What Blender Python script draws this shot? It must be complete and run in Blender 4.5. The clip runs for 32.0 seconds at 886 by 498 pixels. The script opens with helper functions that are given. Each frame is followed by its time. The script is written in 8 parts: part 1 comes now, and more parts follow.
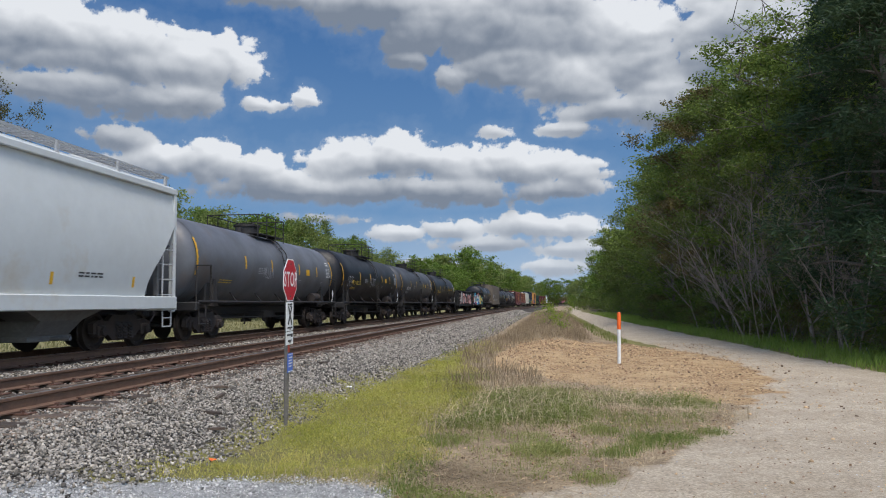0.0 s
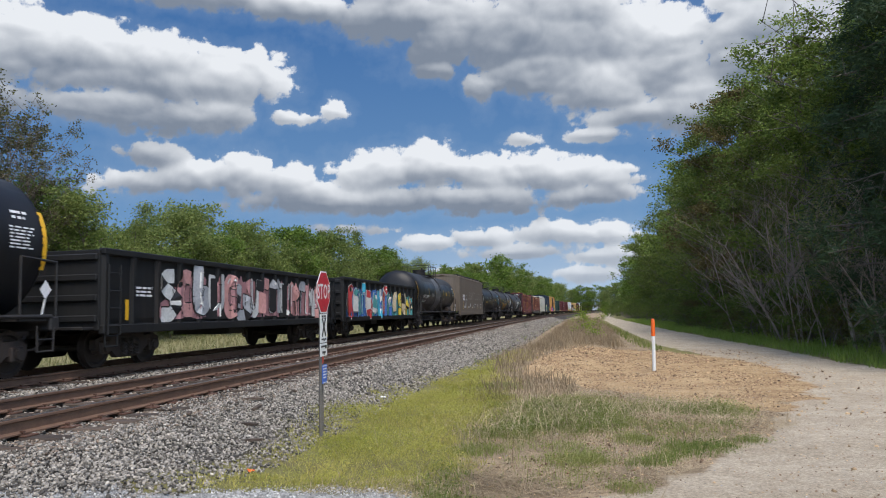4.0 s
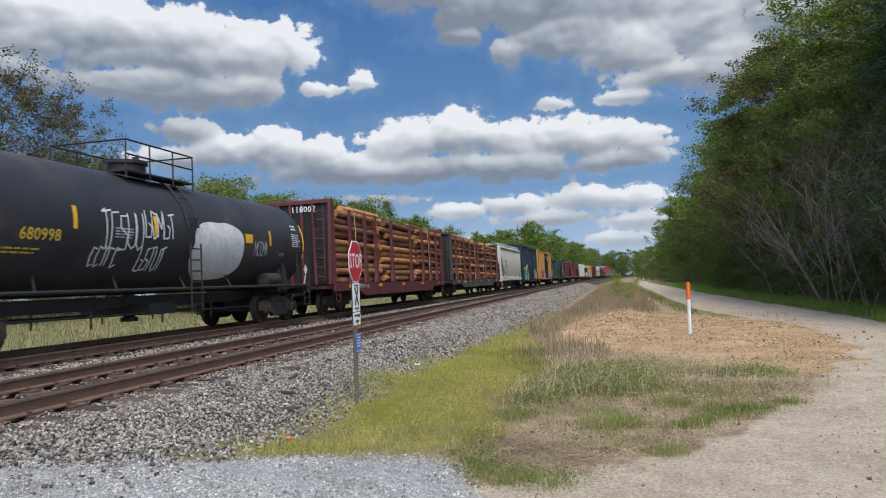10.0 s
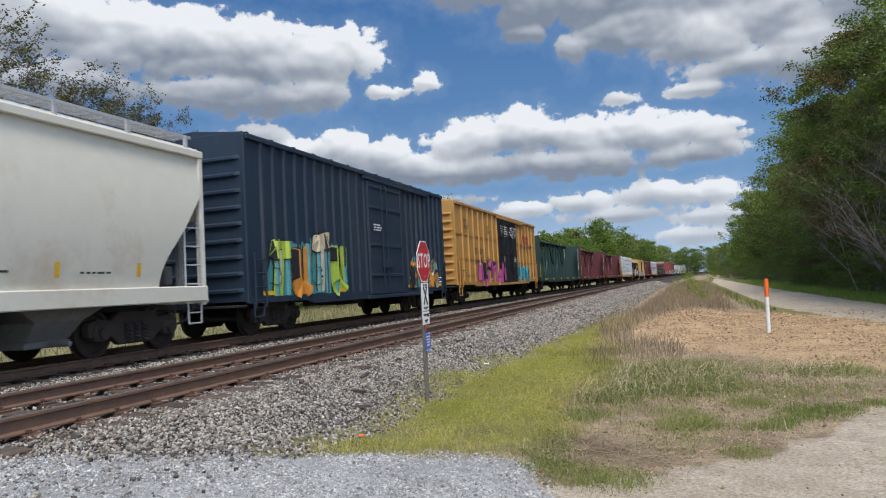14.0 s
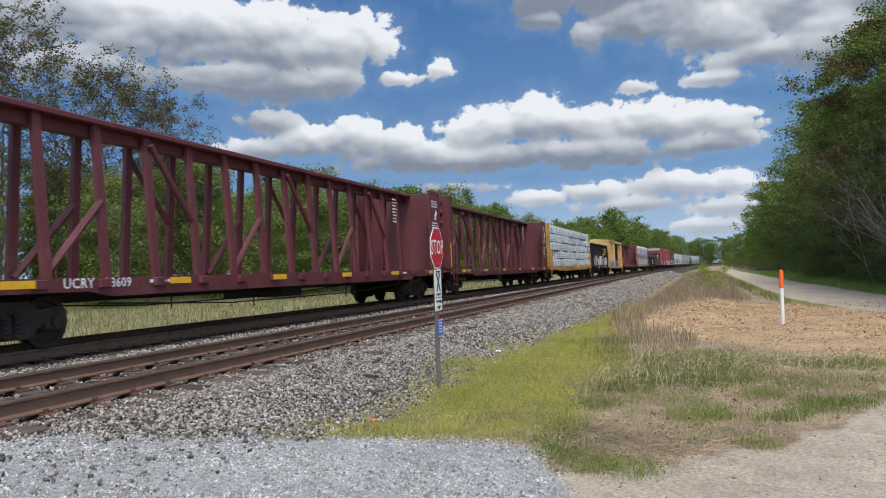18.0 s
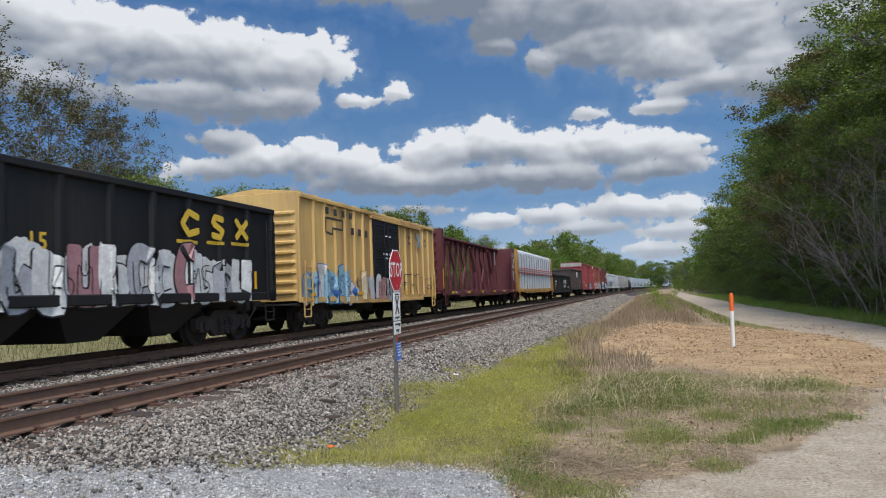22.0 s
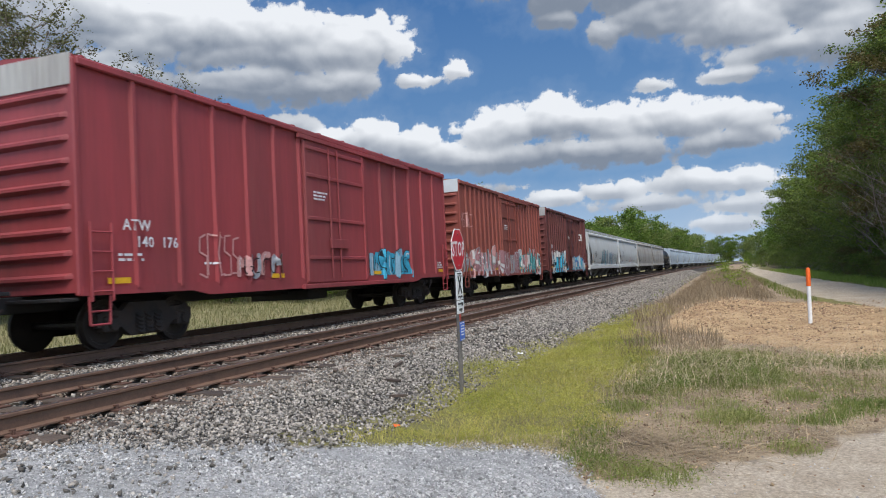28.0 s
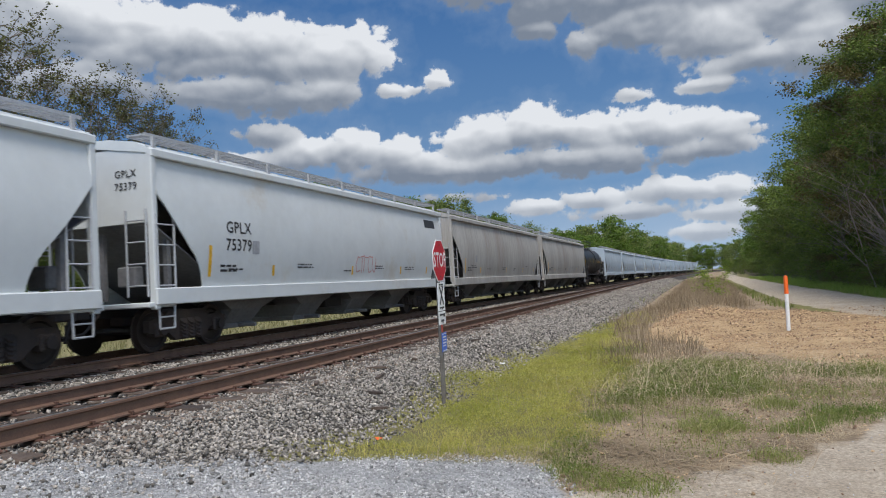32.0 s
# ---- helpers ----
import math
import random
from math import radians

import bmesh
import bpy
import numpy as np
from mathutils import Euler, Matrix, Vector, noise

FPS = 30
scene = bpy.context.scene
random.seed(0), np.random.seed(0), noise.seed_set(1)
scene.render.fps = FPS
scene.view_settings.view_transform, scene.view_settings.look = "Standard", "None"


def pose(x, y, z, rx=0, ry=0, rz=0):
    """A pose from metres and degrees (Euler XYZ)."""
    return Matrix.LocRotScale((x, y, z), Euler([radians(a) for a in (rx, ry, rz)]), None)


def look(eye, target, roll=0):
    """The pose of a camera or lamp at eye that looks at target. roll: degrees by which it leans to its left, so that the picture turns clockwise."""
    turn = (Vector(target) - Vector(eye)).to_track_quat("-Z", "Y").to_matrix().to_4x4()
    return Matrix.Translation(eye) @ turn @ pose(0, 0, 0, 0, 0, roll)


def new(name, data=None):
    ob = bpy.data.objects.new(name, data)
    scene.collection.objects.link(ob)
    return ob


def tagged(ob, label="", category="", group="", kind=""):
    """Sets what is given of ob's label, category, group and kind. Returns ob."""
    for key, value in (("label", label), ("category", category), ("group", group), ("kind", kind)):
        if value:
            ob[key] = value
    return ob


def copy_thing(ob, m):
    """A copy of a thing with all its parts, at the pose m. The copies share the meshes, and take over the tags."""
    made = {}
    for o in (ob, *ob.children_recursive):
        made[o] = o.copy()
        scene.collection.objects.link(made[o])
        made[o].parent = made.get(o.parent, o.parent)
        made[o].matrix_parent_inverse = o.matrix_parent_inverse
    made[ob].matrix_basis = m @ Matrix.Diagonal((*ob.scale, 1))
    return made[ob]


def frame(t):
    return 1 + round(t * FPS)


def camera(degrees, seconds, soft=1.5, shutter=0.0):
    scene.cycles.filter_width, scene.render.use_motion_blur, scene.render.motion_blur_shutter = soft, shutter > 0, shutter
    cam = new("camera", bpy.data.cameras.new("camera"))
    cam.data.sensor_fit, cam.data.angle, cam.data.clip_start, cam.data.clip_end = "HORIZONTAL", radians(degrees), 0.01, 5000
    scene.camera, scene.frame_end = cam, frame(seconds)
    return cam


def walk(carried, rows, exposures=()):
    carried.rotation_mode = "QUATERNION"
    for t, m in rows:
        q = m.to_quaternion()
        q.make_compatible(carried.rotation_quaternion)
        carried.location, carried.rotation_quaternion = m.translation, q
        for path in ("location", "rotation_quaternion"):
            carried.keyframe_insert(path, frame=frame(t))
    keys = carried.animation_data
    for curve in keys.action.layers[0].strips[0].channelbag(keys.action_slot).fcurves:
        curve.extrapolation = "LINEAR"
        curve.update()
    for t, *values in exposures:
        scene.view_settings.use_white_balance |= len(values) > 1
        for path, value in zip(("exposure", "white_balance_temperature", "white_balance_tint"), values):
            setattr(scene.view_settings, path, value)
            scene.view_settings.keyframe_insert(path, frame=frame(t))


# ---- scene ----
cam = camera(63.53, 32.0, soft=1.0, shutter=0.09)
PATH = [
    (0, 5.862, -1.062, 0.990, 7.76, 4.40, 0.53), (0.5, 5.878, -1.049, 0.994, 7.73, 4.52, 0.47), (1, 5.874, -1.083, 1.002, 8.07, 4.66, 0.56),
    (1.5, 5.864, -1.114, 1.006, 8.60, 4.52, 0.64), (2, 5.869, -1.151, 1.000, 9.02, 4.15, 1.05), (2.5, 5.869, -1.169, 0.989, 9.16, 4.10, 1.42),
    (3, 5.879, -1.181, 1.004, 9.36, 4.51, 1.44), (3.5, 5.864, -1.151, 1.006, 9.89, 5.14, 1.38), (5.5, 5.888, -1.071, 0.997, 10.58, 5.02, 1.36),
    (6, 5.890, -1.065, 0.999, 10.45, 4.37, 1.58), (6.5, 5.888, -1.054, 0.999, 10.49, 3.98, 1.94), (7, 5.881, -1.051, 0.998, 10.59, 3.78, 2.06),
    (7.5, 5.885, -1.053, 0.999, 10.67, 3.64, 2.06), (8, 5.893, -1.069, 0.997, 10.87, 3.53, 2.17), (8.5, 5.888, -1.083, 0.995, 11.34, 3.38, 2.52),
    (9, 5.886, -1.083, 0.991, 12.08, 3.18, 2.72), (9.5, 5.868, -1.074, 0.989, 12.74, 2.94, 2.68), (10, 5.870, -1.075, 0.991, 12.89, 2.69, 2.53),
    (10.5, 5.866, -1.072, 0.986, 12.73, 2.54, 2.43), (11, 5.856, -1.070, 0.989, 12.61, 2.53, 2.26), (11.5, 5.867, -1.081, 0.991, 12.81, 2.68, 2.41),
    (12, 5.877, -1.074, 0.996, 13.41, 2.89, 2.93), (12.5, 5.874, -1.075, 0.991, 14.63, 3.06, 3.46), (13, 5.861, -1.083, 0.993, 16.35, 3.07, 3.68),
    (13.5, 5.855, -1.080, 0.988, 17.87, 3.04, 3.66), (15.5, 5.847, -1.074, 0.980, 17.75, 2.58, 1.81), (16, 5.850, -1.079, 0.980, 17.50, 2.36, 1.64),
    (16.5, 5.844, -1.067, 0.975, 17.36, 2.25, 1.54), (17, 5.856, -1.077, 0.978, 17.65, 2.23, 1.55), (17.5, 5.850, -1.077, 0.976, 18.38, 2.18, 1.96),
    (18, 5.840, -1.082, 0.971, 19.22, 1.98, 2.35), (18.5, 5.813, -1.084, 0.978, 19.31, 1.84, 2.18), (19, 5.825, -1.067, 0.973, 18.36, 1.87, 1.54),
    (19.5, 5.838, -1.059, 0.969, 16.71, 1.79, 0.97), (20, 5.863, -1.045, 0.969, 15.10, 1.82, 0.88), (20.5, 5.874, -1.023, 0.969, 14.24, 2.20, 1.10),
    (21, 5.890, -1.000, 0.978, 14.16, 2.66, 1.53), (21.5, 5.848, -1.008, 0.984, 14.57, 3.08, 1.97), (22, 5.768, -1.042, 0.982, 15.63, 3.62, 2.21),
    (22.5, 5.715, -1.050, 0.989, 17.58, 4.11, 2.50), (23, 5.680, -1.039, 0.995, 19.63, 4.10, 2.91), (23.5, 5.684, -1.042, 0.983, 20.76, 3.61, 2.97),
    (24, 5.703, -1.048, 0.981, 20.81, 3.05, 2.27), (24.5, 5.683, -1.047, 0.975, 20.22, 2.90, 1.30), (25, 5.686, -1.069, 0.977, 19.77, 2.86, 1.18),
    (25.5, 5.680, -1.060, 0.964, 19.69, 2.52, 1.86), (27.5, 5.719, -0.928, 0.997, 20.86, 1.83, 3.18), (28, 5.746, -0.955, 0.984, 20.67, 2.16, 2.96),
    (28.5, 5.753, -0.953, 0.977, 20.23, 2.29, 2.38), (29, 5.754, -0.949, 0.981, 19.78, 2.49, 2.12), (29.5, 5.755, -0.958, 0.979, 19.39, 2.68, 2.22),
    (30, 5.764, -0.963, 0.985, 19.10, 2.74, 2.40), (30.5, 5.755, -0.959, 0.986, 18.90, 2.82, 2.72), (31, 5.751, -0.955, 1.008, 18.98, 2.88, 2.89),
    (31.5, 5.760, -0.956, 0.990, 19.21, 3.13, 3.30), (32, 5.747, -0.942, 1.006, 19.22, 2.83, 3.35),
]
walk(cam, [(t, pose(x, y, z, 90 + p, r, a)) for t, x, y, z, a, p, r in PATH], exposures=[(0, 0.66, 6400, 10), (2, 0.72, 6400, 10), (9, 0.75, 6400, 10), (18, 0.78, 6400, 10), (20, 0.76, 6400, 10), (21, 0.60, 6400, 10), (22, 0.66, 6400, 10), (23, 0.62, 6400, 10), (24, 0.72, 6400, 10), (25, 0.62, 6400, 10), (27, 0.75, 6400, 10), (29, 0.79, 6400, 10), (31, 0.70, 6400, 10), (32, 0.64, 6400, 10)])

# ---- world and light ----
world = bpy.data.worlds.new("world")
scene.world = world
world.use_nodes = True
SUN_EL, SUN_ROT = radians(60), radians(152)


def build_sky():
    nt = world.node_tree
    nt.nodes.clear()
    out = nt.nodes.new("ShaderNodeOutputWorld")
    bg = nt.nodes.new("ShaderNodeBackground")
    sky = nt.nodes.new("ShaderNodeTexSky")
    sky.sky_type = "NISHITA"
    sky.sun_disc = False
    sky.sun_elevation, sky.sun_rotation = SUN_EL, SUN_ROT
    bg.inputs["Strength"].default_value = 0.15
    nt.links.new(sky.outputs[0], bg.inputs[0])
    nt.links.new(bg.outputs[0], out.inputs[0])


build_sky()
sun_data = bpy.data.lights.new("sun", "SUN")
sun_data.energy, sun_data.angle, sun_data.color = 2.1, radians(22), (1.0, 0.93, 0.83)
sun = new("sun", sun_data)
SUN_WAY = Vector((math.sin(SUN_ROT) * math.cos(SUN_EL), math.cos(SUN_ROT) * math.cos(SUN_EL), math.sin(SUN_EL)))
sun.matrix_world = look(SUN_WAY * 100, (0, 0, 0))


# ---- mesh helpers ----
class MB:
    """A light mesh builder: lists of points and faces."""

    def __init__(self):
        self.v, self.f = [], []

    def add(self, verts, faces, m=None):
        n = len(self.v)
        if m is not None:
            verts = [tuple(m @ Vector(p)) for p in verts]
        self.v.extend(verts)
        self.f.extend([tuple(i + n for i in f) for f in faces])
        return self

    def box(self, x0, x1, y0, y1, z0, z1, m=None):
        vs = [(x0, y0, z0), (x1, y0, z0), (x1, y1, z0), (x0, y1, z0), (x0, y0, z1), (x1, y0, z1), (x1, y1, z1), (x0, y1, z1)]
        return self.add(vs, [(3, 2, 1, 0), (4, 5, 6, 7), (0, 1, 5, 4), (1, 2, 6, 5), (2, 3, 7, 6), (3, 0, 4, 7)], m)

    def cbox(self, x0, x1, y0, y1, z0, z1, b=0.02, m=None):
        """A box with chamfered edges."""
        vs, ids = [], {}
        for i, (x, sx) in enumerate(((x0, 1), (x1, -1))):
            for j, (y, sy) in enumerate(((y0, 1), (y1, -1))):
                for k, (z, sz) in enumerate(((z0, 1), (z1, -1))):
                    for a in range(3):
                        p = [x + sx * b, y + sy * b, z + sz * b]
                        p[a] = (x, y, z)[a]
                        ids[i, j, k, a] = len(vs)
                        vs.append(tuple(p))
        fs = []
        g = ids
        for s in (0, 1):
            fs.append([g[s, 0, 0, 0], g[s, 1, 0, 0], g[s, 1, 1, 0], g[s, 0, 1, 0]][:: 1 if s else -1])
            fs.append([g[0, s, 0, 1], g[1, s, 0, 1], g[1, s, 1, 1], g[0, s, 1, 1]][:: -1 if s else 1])
            fs.append([g[0, 0, s, 2], g[1, 0, s, 2], g[1, 1, s, 2], g[0, 1, s, 2]][:: 1 if s else -1])
        for p in (0, 1):
            for q in (0, 1):
                w = 1 if p == q else -1
                fs.append([g[p, q, 0, 0], g[p, q, 1, 0], g[p, q, 1, 1], g[p, q, 0, 1]][:: -w])
                fs.append([g[p, 0, q, 0], g[p, 1, q, 0], g[p, 1, q, 2], g[p, 0, q, 2]][:: w])
                fs.append([g[0, p, q, 1], g[1, p, q, 1], g[1, p, q, 2], g[0, p, q, 2]][:: -w])
        for p in (0, 1):
            for q in (0, 1):
                for r in (0, 1):
                    t = [g[p, q, r, 0], g[p, q, r, 1], g[p, q, r, 2]]
                    fs.append(t if (p + q + r) % 2 else t[::-1])
        return self.add(vs, [tuple(f) for f in fs], m)

    def loft(self, rings, cap=True, closed=True):
        """Rings of equal length, joined one to the next."""
        n, vs, fs = len(rings[0]), [], []
        for r in rings:
            vs.extend(tuple(p) for p in r)
        for k in range(len(rings) - 1):
            for i in range(n if closed else n - 1):
                j = (i + 1) % n
                fs.append((k * n + i, k * n + j, (k + 1) * n + j, (k + 1) * n + i))
        if cap:
            fs.append(tuple(range(n))[::-1])
            fs.append(tuple((len(rings) - 1) * n + i for i in range(n)))
        return self.add(vs, fs)

    def cyl(self, a, b, r, n=10, r2=None, cap=True):
        """A round bar from a to b."""
        a, b = Vector(a), Vector(b)
        q = (b - a).to_track_quat("Z", "Y")
        rings = []
        for p, s in ((a, r), (b, r if r2 is None else r2)):
            rings.append([p + q @ Vector((s * math.cos(2 * math.pi * i / n), s * math.sin(2 * math.pi * i / n), 0)) for i in range(n)])
        return self.loft(rings, cap)

    def pipe(self, pts, r, n=6):
        for a, b in zip(pts[:-1], pts[1:]):
            self.cyl(a, b, r, n)
        return self

    def extrude(self, profile, axis, a, b):
        """A closed profile of pairs, drawn out along an axis from a to b."""
        def put(p, h):
            return (h, p[0], p[1]) if axis == "x" else (p[0], h, p[1]) if axis == "y" else (p[0], p[1], h)
        return self.loft([[put(p, a) for p in profile], [put(p, b) for p in profile]])

    def revolve(self, prof, n=32, axis="y"):
        """Pairs of (along, radius) turned round the y axis; pass z for upright."""
        rings = []
        for h, r in prof:
            rings.append([((r * math.cos(2 * math.pi * i / n), h, r * math.sin(2 * math.pi * i / n)) if axis == "y" else
                           (h, r * math.cos(2 * math.pi * i / n), r * math.sin(2 * math.pi * i / n)) if axis == "x" else
                           (r * math.cos(2 * math.pi * i / n), r * math.sin(2 * math.pi * i / n), h)) for i in range(n)])
        return self.loft(rings)

    def mesh(self, name, material, smooth=False):
        me = bpy.data.meshes.new(name)
        me.from_pydata(self.v, [], self.f)
        if material is not None:
            me.materials.append(material)
        bm = bmesh.new()
        bm.from_mesh(me)
        bmesh.ops.recalc_face_normals(bm, faces=bm.faces)
        bm.to_mesh(me)
        bm.free()
        if smooth:
            me.shade_smooth()
            me.set_sharp_from_angle(angle=radians(35))
        return me


def part(name, mb, material, parent=None, label="", smooth=False, at=None, kind=""):
    me = mb if isinstance(mb, bpy.types.Mesh) else mb.mesh(name, material, smooth)
    ob = new(name, me)
    if parent is not None:
        ob.parent = parent
    if at is not None:
        ob.matrix_basis = at
    return tagged(ob, label=label, kind=kind)


def thing(name, label, category, group="", at=None, kind=""):
    ob = new(name)
    ob.empty_display_size = 0.2
    if at is not None:
        ob.matrix_basis = at
    return tagged(ob, label, category, group, kind)


# ---- materials ----
def mat(name, color, rough=0.6, metal=0.0, color2=None, scale=3.0, fine=40.0, mix=0.5, bump=0.15, grime=None, grime_amt=0.0, streak=False, island=0.0, spread=0.0, dist=0.01, spec=0.5, mottle=0.5):
    """A surface with colour variation at two scales, fine relief, optional grime and variation by piece."""
    m = bpy.data.materials.new(name)
    m.use_nodes = True
    nt = m.node_tree
    N, L = nt.nodes, nt.links
    p = N["Principled BSDF"]
    p.inputs["Metallic"].default_value = metal
    p.inputs["Specular IOR Level"].default_value = spec
    tc = N.new("ShaderNodeTexCoord")
    src = tc.outputs["Object"]
    mp = N.new("ShaderNodeMapping")
    L.new(src, mp.inputs[0])
    if streak:
        mp.inputs["Scale"].default_value = (1, 1, 0.12)
    def noise_node(s, detail=4.0, r=0.6):
        n = N.new("ShaderNodeTexNoise")
        n.inputs["Scale"].default_value, n.inputs["Detail"].default_value, n.inputs["Roughness"].default_value = s, detail, r
        L.new(mp.outputs[0], n.inputs["Vector"])
        return n
    n1, n2 = noise_node(scale), noise_node(fine, 3.0)
    c2 = color2 or tuple(c * 0.7 for c in color)
    r1 = N.new("ShaderNodeMapRange")
    r1.inputs["From Min"].default_value, r1.inputs["From Max"].default_value = 0.35, 0.65
    L.new(n1.outputs["Fac"], r1.inputs["Value"])
    mx = N.new("ShaderNodeMix")
    mx.data_type = "RGBA"
    mx.inputs["A"].default_value, mx.inputs["B"].default_value = (*color, 1), (*c2, 1)
    ml = N.new("ShaderNodeMath")
    ml.operation = "MULTIPLY"
    ml.inputs[1].default_value = mix
    L.new(r1.outputs[0], ml.inputs[0])
    L.new(ml.outputs[0], mx.inputs["Factor"])
    last = mx.outputs["Result"]
    f2 = N.new("ShaderNodeMix")
    f2.data_type, f2.blend_type = "RGBA", "MULTIPLY"
    f2.inputs["Factor"].default_value = mottle
    rm = N.new("ShaderNodeMapRange")
    rm.inputs["From Min"].default_value, rm.inputs["From Max"].default_value = 0.25, 0.75
    rm.inputs["To Min"].default_value, rm.inputs["To Max"].default_value = 0.55, 1.3
    L.new(n2.outputs["Fac"], rm.inputs["Value"])
    L.new(last, f2.inputs["A"])
    L.new(rm.outputs[0], f2.inputs["B"])
    last = f2.outputs["Result"]
    if grime is not None:
        n3 = noise_node(scale * 0.45, 6.0, 0.7)
        r3 = N.new("ShaderNodeMapRange")
        r3.inputs["From Min"].default_value, r3.inputs["From Max"].default_value = 0.62 - 0.3 * grime_amt, 0.8 - 0.2 * grime_amt
        L.new(n3.outputs["Fac"], r3.inputs["Value"])
        g = N.new("ShaderNodeMix")
        g.data_type = "RGBA"
        g.inputs["B"].default_value = (*grime, 1)
        L.new(r3.outputs[0], g.inputs["Factor"])
        L.new(last, g.inputs["A"])
        last = g.outputs["Result"]
    if island > 0 or spread > 0:
        if island > 0:
            gi = N.new("ShaderNodeNewGeometry")
            rnd = gi.outputs["Random Per Island"]
        else:
            gi = N.new("ShaderNodeObjectInfo")
            rnd = gi.outputs["Random"]
        a = max(island, spread)
        rr = N.new("ShaderNodeMapRange")
        rr.inputs["To Min"].default_value, rr.inputs["To Max"].default_value = 1 - a, 1 + a
        L.new(rnd, rr.inputs["Value"])
        k = N.new("ShaderNodeMix")
        k.data_type, k.blend_type = "RGBA", "MULTIPLY"
        k.inputs["Factor"].default_value = 1.0
        L.new(last, k.inputs["A"])
        L.new(rr.outputs[0], k.inputs["B"])
        last = k.outputs["Result"]
    L.new(last, p.inputs["Base Color"])
    rr = N.new("ShaderNodeMapRange")
    rr.inputs["To Min"].default_value, rr.inputs["To Max"].default_value = max(0.03, rough - 0.12), min(1.0, rough + 0.12)
    L.new(n1.outputs["Fac"], rr.inputs["Value"])
    L.new(rr.outputs[0], p.inputs["Roughness"])
    if bump > 0:
        b = N.new("ShaderNodeBump")
        b.inputs["Strength"].default_value, b.inputs["Distance"].default_value = bump, dist
        L.new(n2.outputs["Fac"], b.inputs["Height"])
        L.new(b.outputs[0], p.inputs["Normal"])
    return m
# grime, dust and rust colours
DUST, RUST = (0.16, 0.12, 0.09), (0.16, 0.06, 0.03)
M_CLOD = mat("sandy_clod", (0.46, 0.325, 0.185), 0.95, color2=(0.40, 0.27, 0.15), scale=10, island=0.5)
M_CRUMB = mat("soil_crumb", (0.20, 0.12, 0.07), 0.95, color2=(0.25, 0.15, 0.09), scale=10, island=0.6)
M_STONE = mat("ballast_stone", (0.30, 0.27, 0.23), 0.9, color2=(0.12, 0.106, 0.086), scale=14, fine=90, mix=0.8, bump=0.4, island=0.85)
M_STONE_RUST = mat("rusty_ballast_stone", (0.22, 0.17, 0.13), 0.9, color2=(0.14, 0.10, 0.07), scale=14, fine=90, mix=0.8, bump=0.4, island=0.5)
M_GRAVEL = mat("crushed_gravel", (0.42, 0.41, 0.39), 0.9, color2=(0.29, 0.285, 0.27), scale=12, fine=80, mix=0.8, bump=0.4, island=0.6)
M_RAIL = mat("rail_steel", (0.155, 0.088, 0.056), 0.7, 0.1, color2=(0.085, 0.05, 0.036), scale=4, fine=60, bump=0.2)
M_RAILTOP = mat("worn_rail_head", (0.35, 0.34, 0.34), 0.3, 0.9, color2=(0.22, 0.19, 0.17), scale=3, fine=50, bump=0.03)
M_TIE = mat("creosoted_tie", (0.05, 0.034, 0.024), 0.9, color2=(0.095, 0.07, 0.052), scale=5, fine=60, mix=0.8, bump=0.6, spread=0.35)
M_PLATE = mat("tie_plate", (0.12, 0.06, 0.04), 0.8, 0.2, scale=8)
M_TRUCK = mat("truck_casting", (0.022, 0.019, 0.018), 0.8, color2=(0.062, 0.040, 0.030), scale=3, fine=30, mix=0.7, bump=0.3)
M_WHEEL = mat("wheel_steel", (0.04, 0.03, 0.026), 0.55, 0.4, color2=(0.03, 0.025, 0.022), scale=6, fine=60)
M_BLACKSTEEL = mat("black_underframe", (0.010, 0.010, 0.011), 0.65, color2=(0.032, 0.025, 0.021), scale=2.5, fine=30, mix=0.6)
M_YELLOW = mat("reflective_yellow", (0.75, 0.42, 0.02), 0.45, color2=(0.55, 0.30, 0.02), scale=6, bump=0.02)
M_WHITEPAINT = mat("white_lettering", (0.72, 0.72, 0.72), 0.6, color2=(0.5, 0.5, 0.5), scale=9, bump=0.0)
M_GREYPAINT = mat("grey_lettering", (0.33, 0.34, 0.35), 0.6, color2=(0.22, 0.22, 0.23), scale=9, bump=0.0)
M_YELLOWPAINT = mat("yellow_lettering", (0.68, 0.45, 0.04), 0.6, color2=(0.45, 0.28, 0.03), scale=9, bump=0.0)
M_BLACKPAINT = mat("black_lettering", (0.02, 0.02, 0.022), 0.6, color2=(0.06, 0.06, 0.06), scale=9, bump=0.0)
M_LADDER = mat("galvanised_rung", (0.42, 0.43, 0.44), 0.5, 0.3, color2=(0.3, 0.3, 0.3), scale=8)
M_TANKBLACK = mat("black_tank_paint", (0.007, 0.0078, 0.010), 0.45, color2=(0.015, 0.015, 0.017), scale=1.1, fine=14, mix=0.8, bump=0.03, grime=(0.07, 0.055, 0.045), grime_amt=0.12, mottle=0.25, spec=0.3)
M_TANKMATTE = mat("tank_fresh_black", (0.012, 0.013, 0.017), 0.35, scale=1.5, fine=20, bump=0.02, spec=0.3)
M_TANKGREY = mat("grey_tank_paint", (0.115, 0.122, 0.138), 0.45, color2=(0.08, 0.084, 0.094), scale=1.0, fine=14, mix=0.8, bump=0.03, grime=(0.10, 0.075, 0.055), grime_amt=0.15, mottle=0.2)
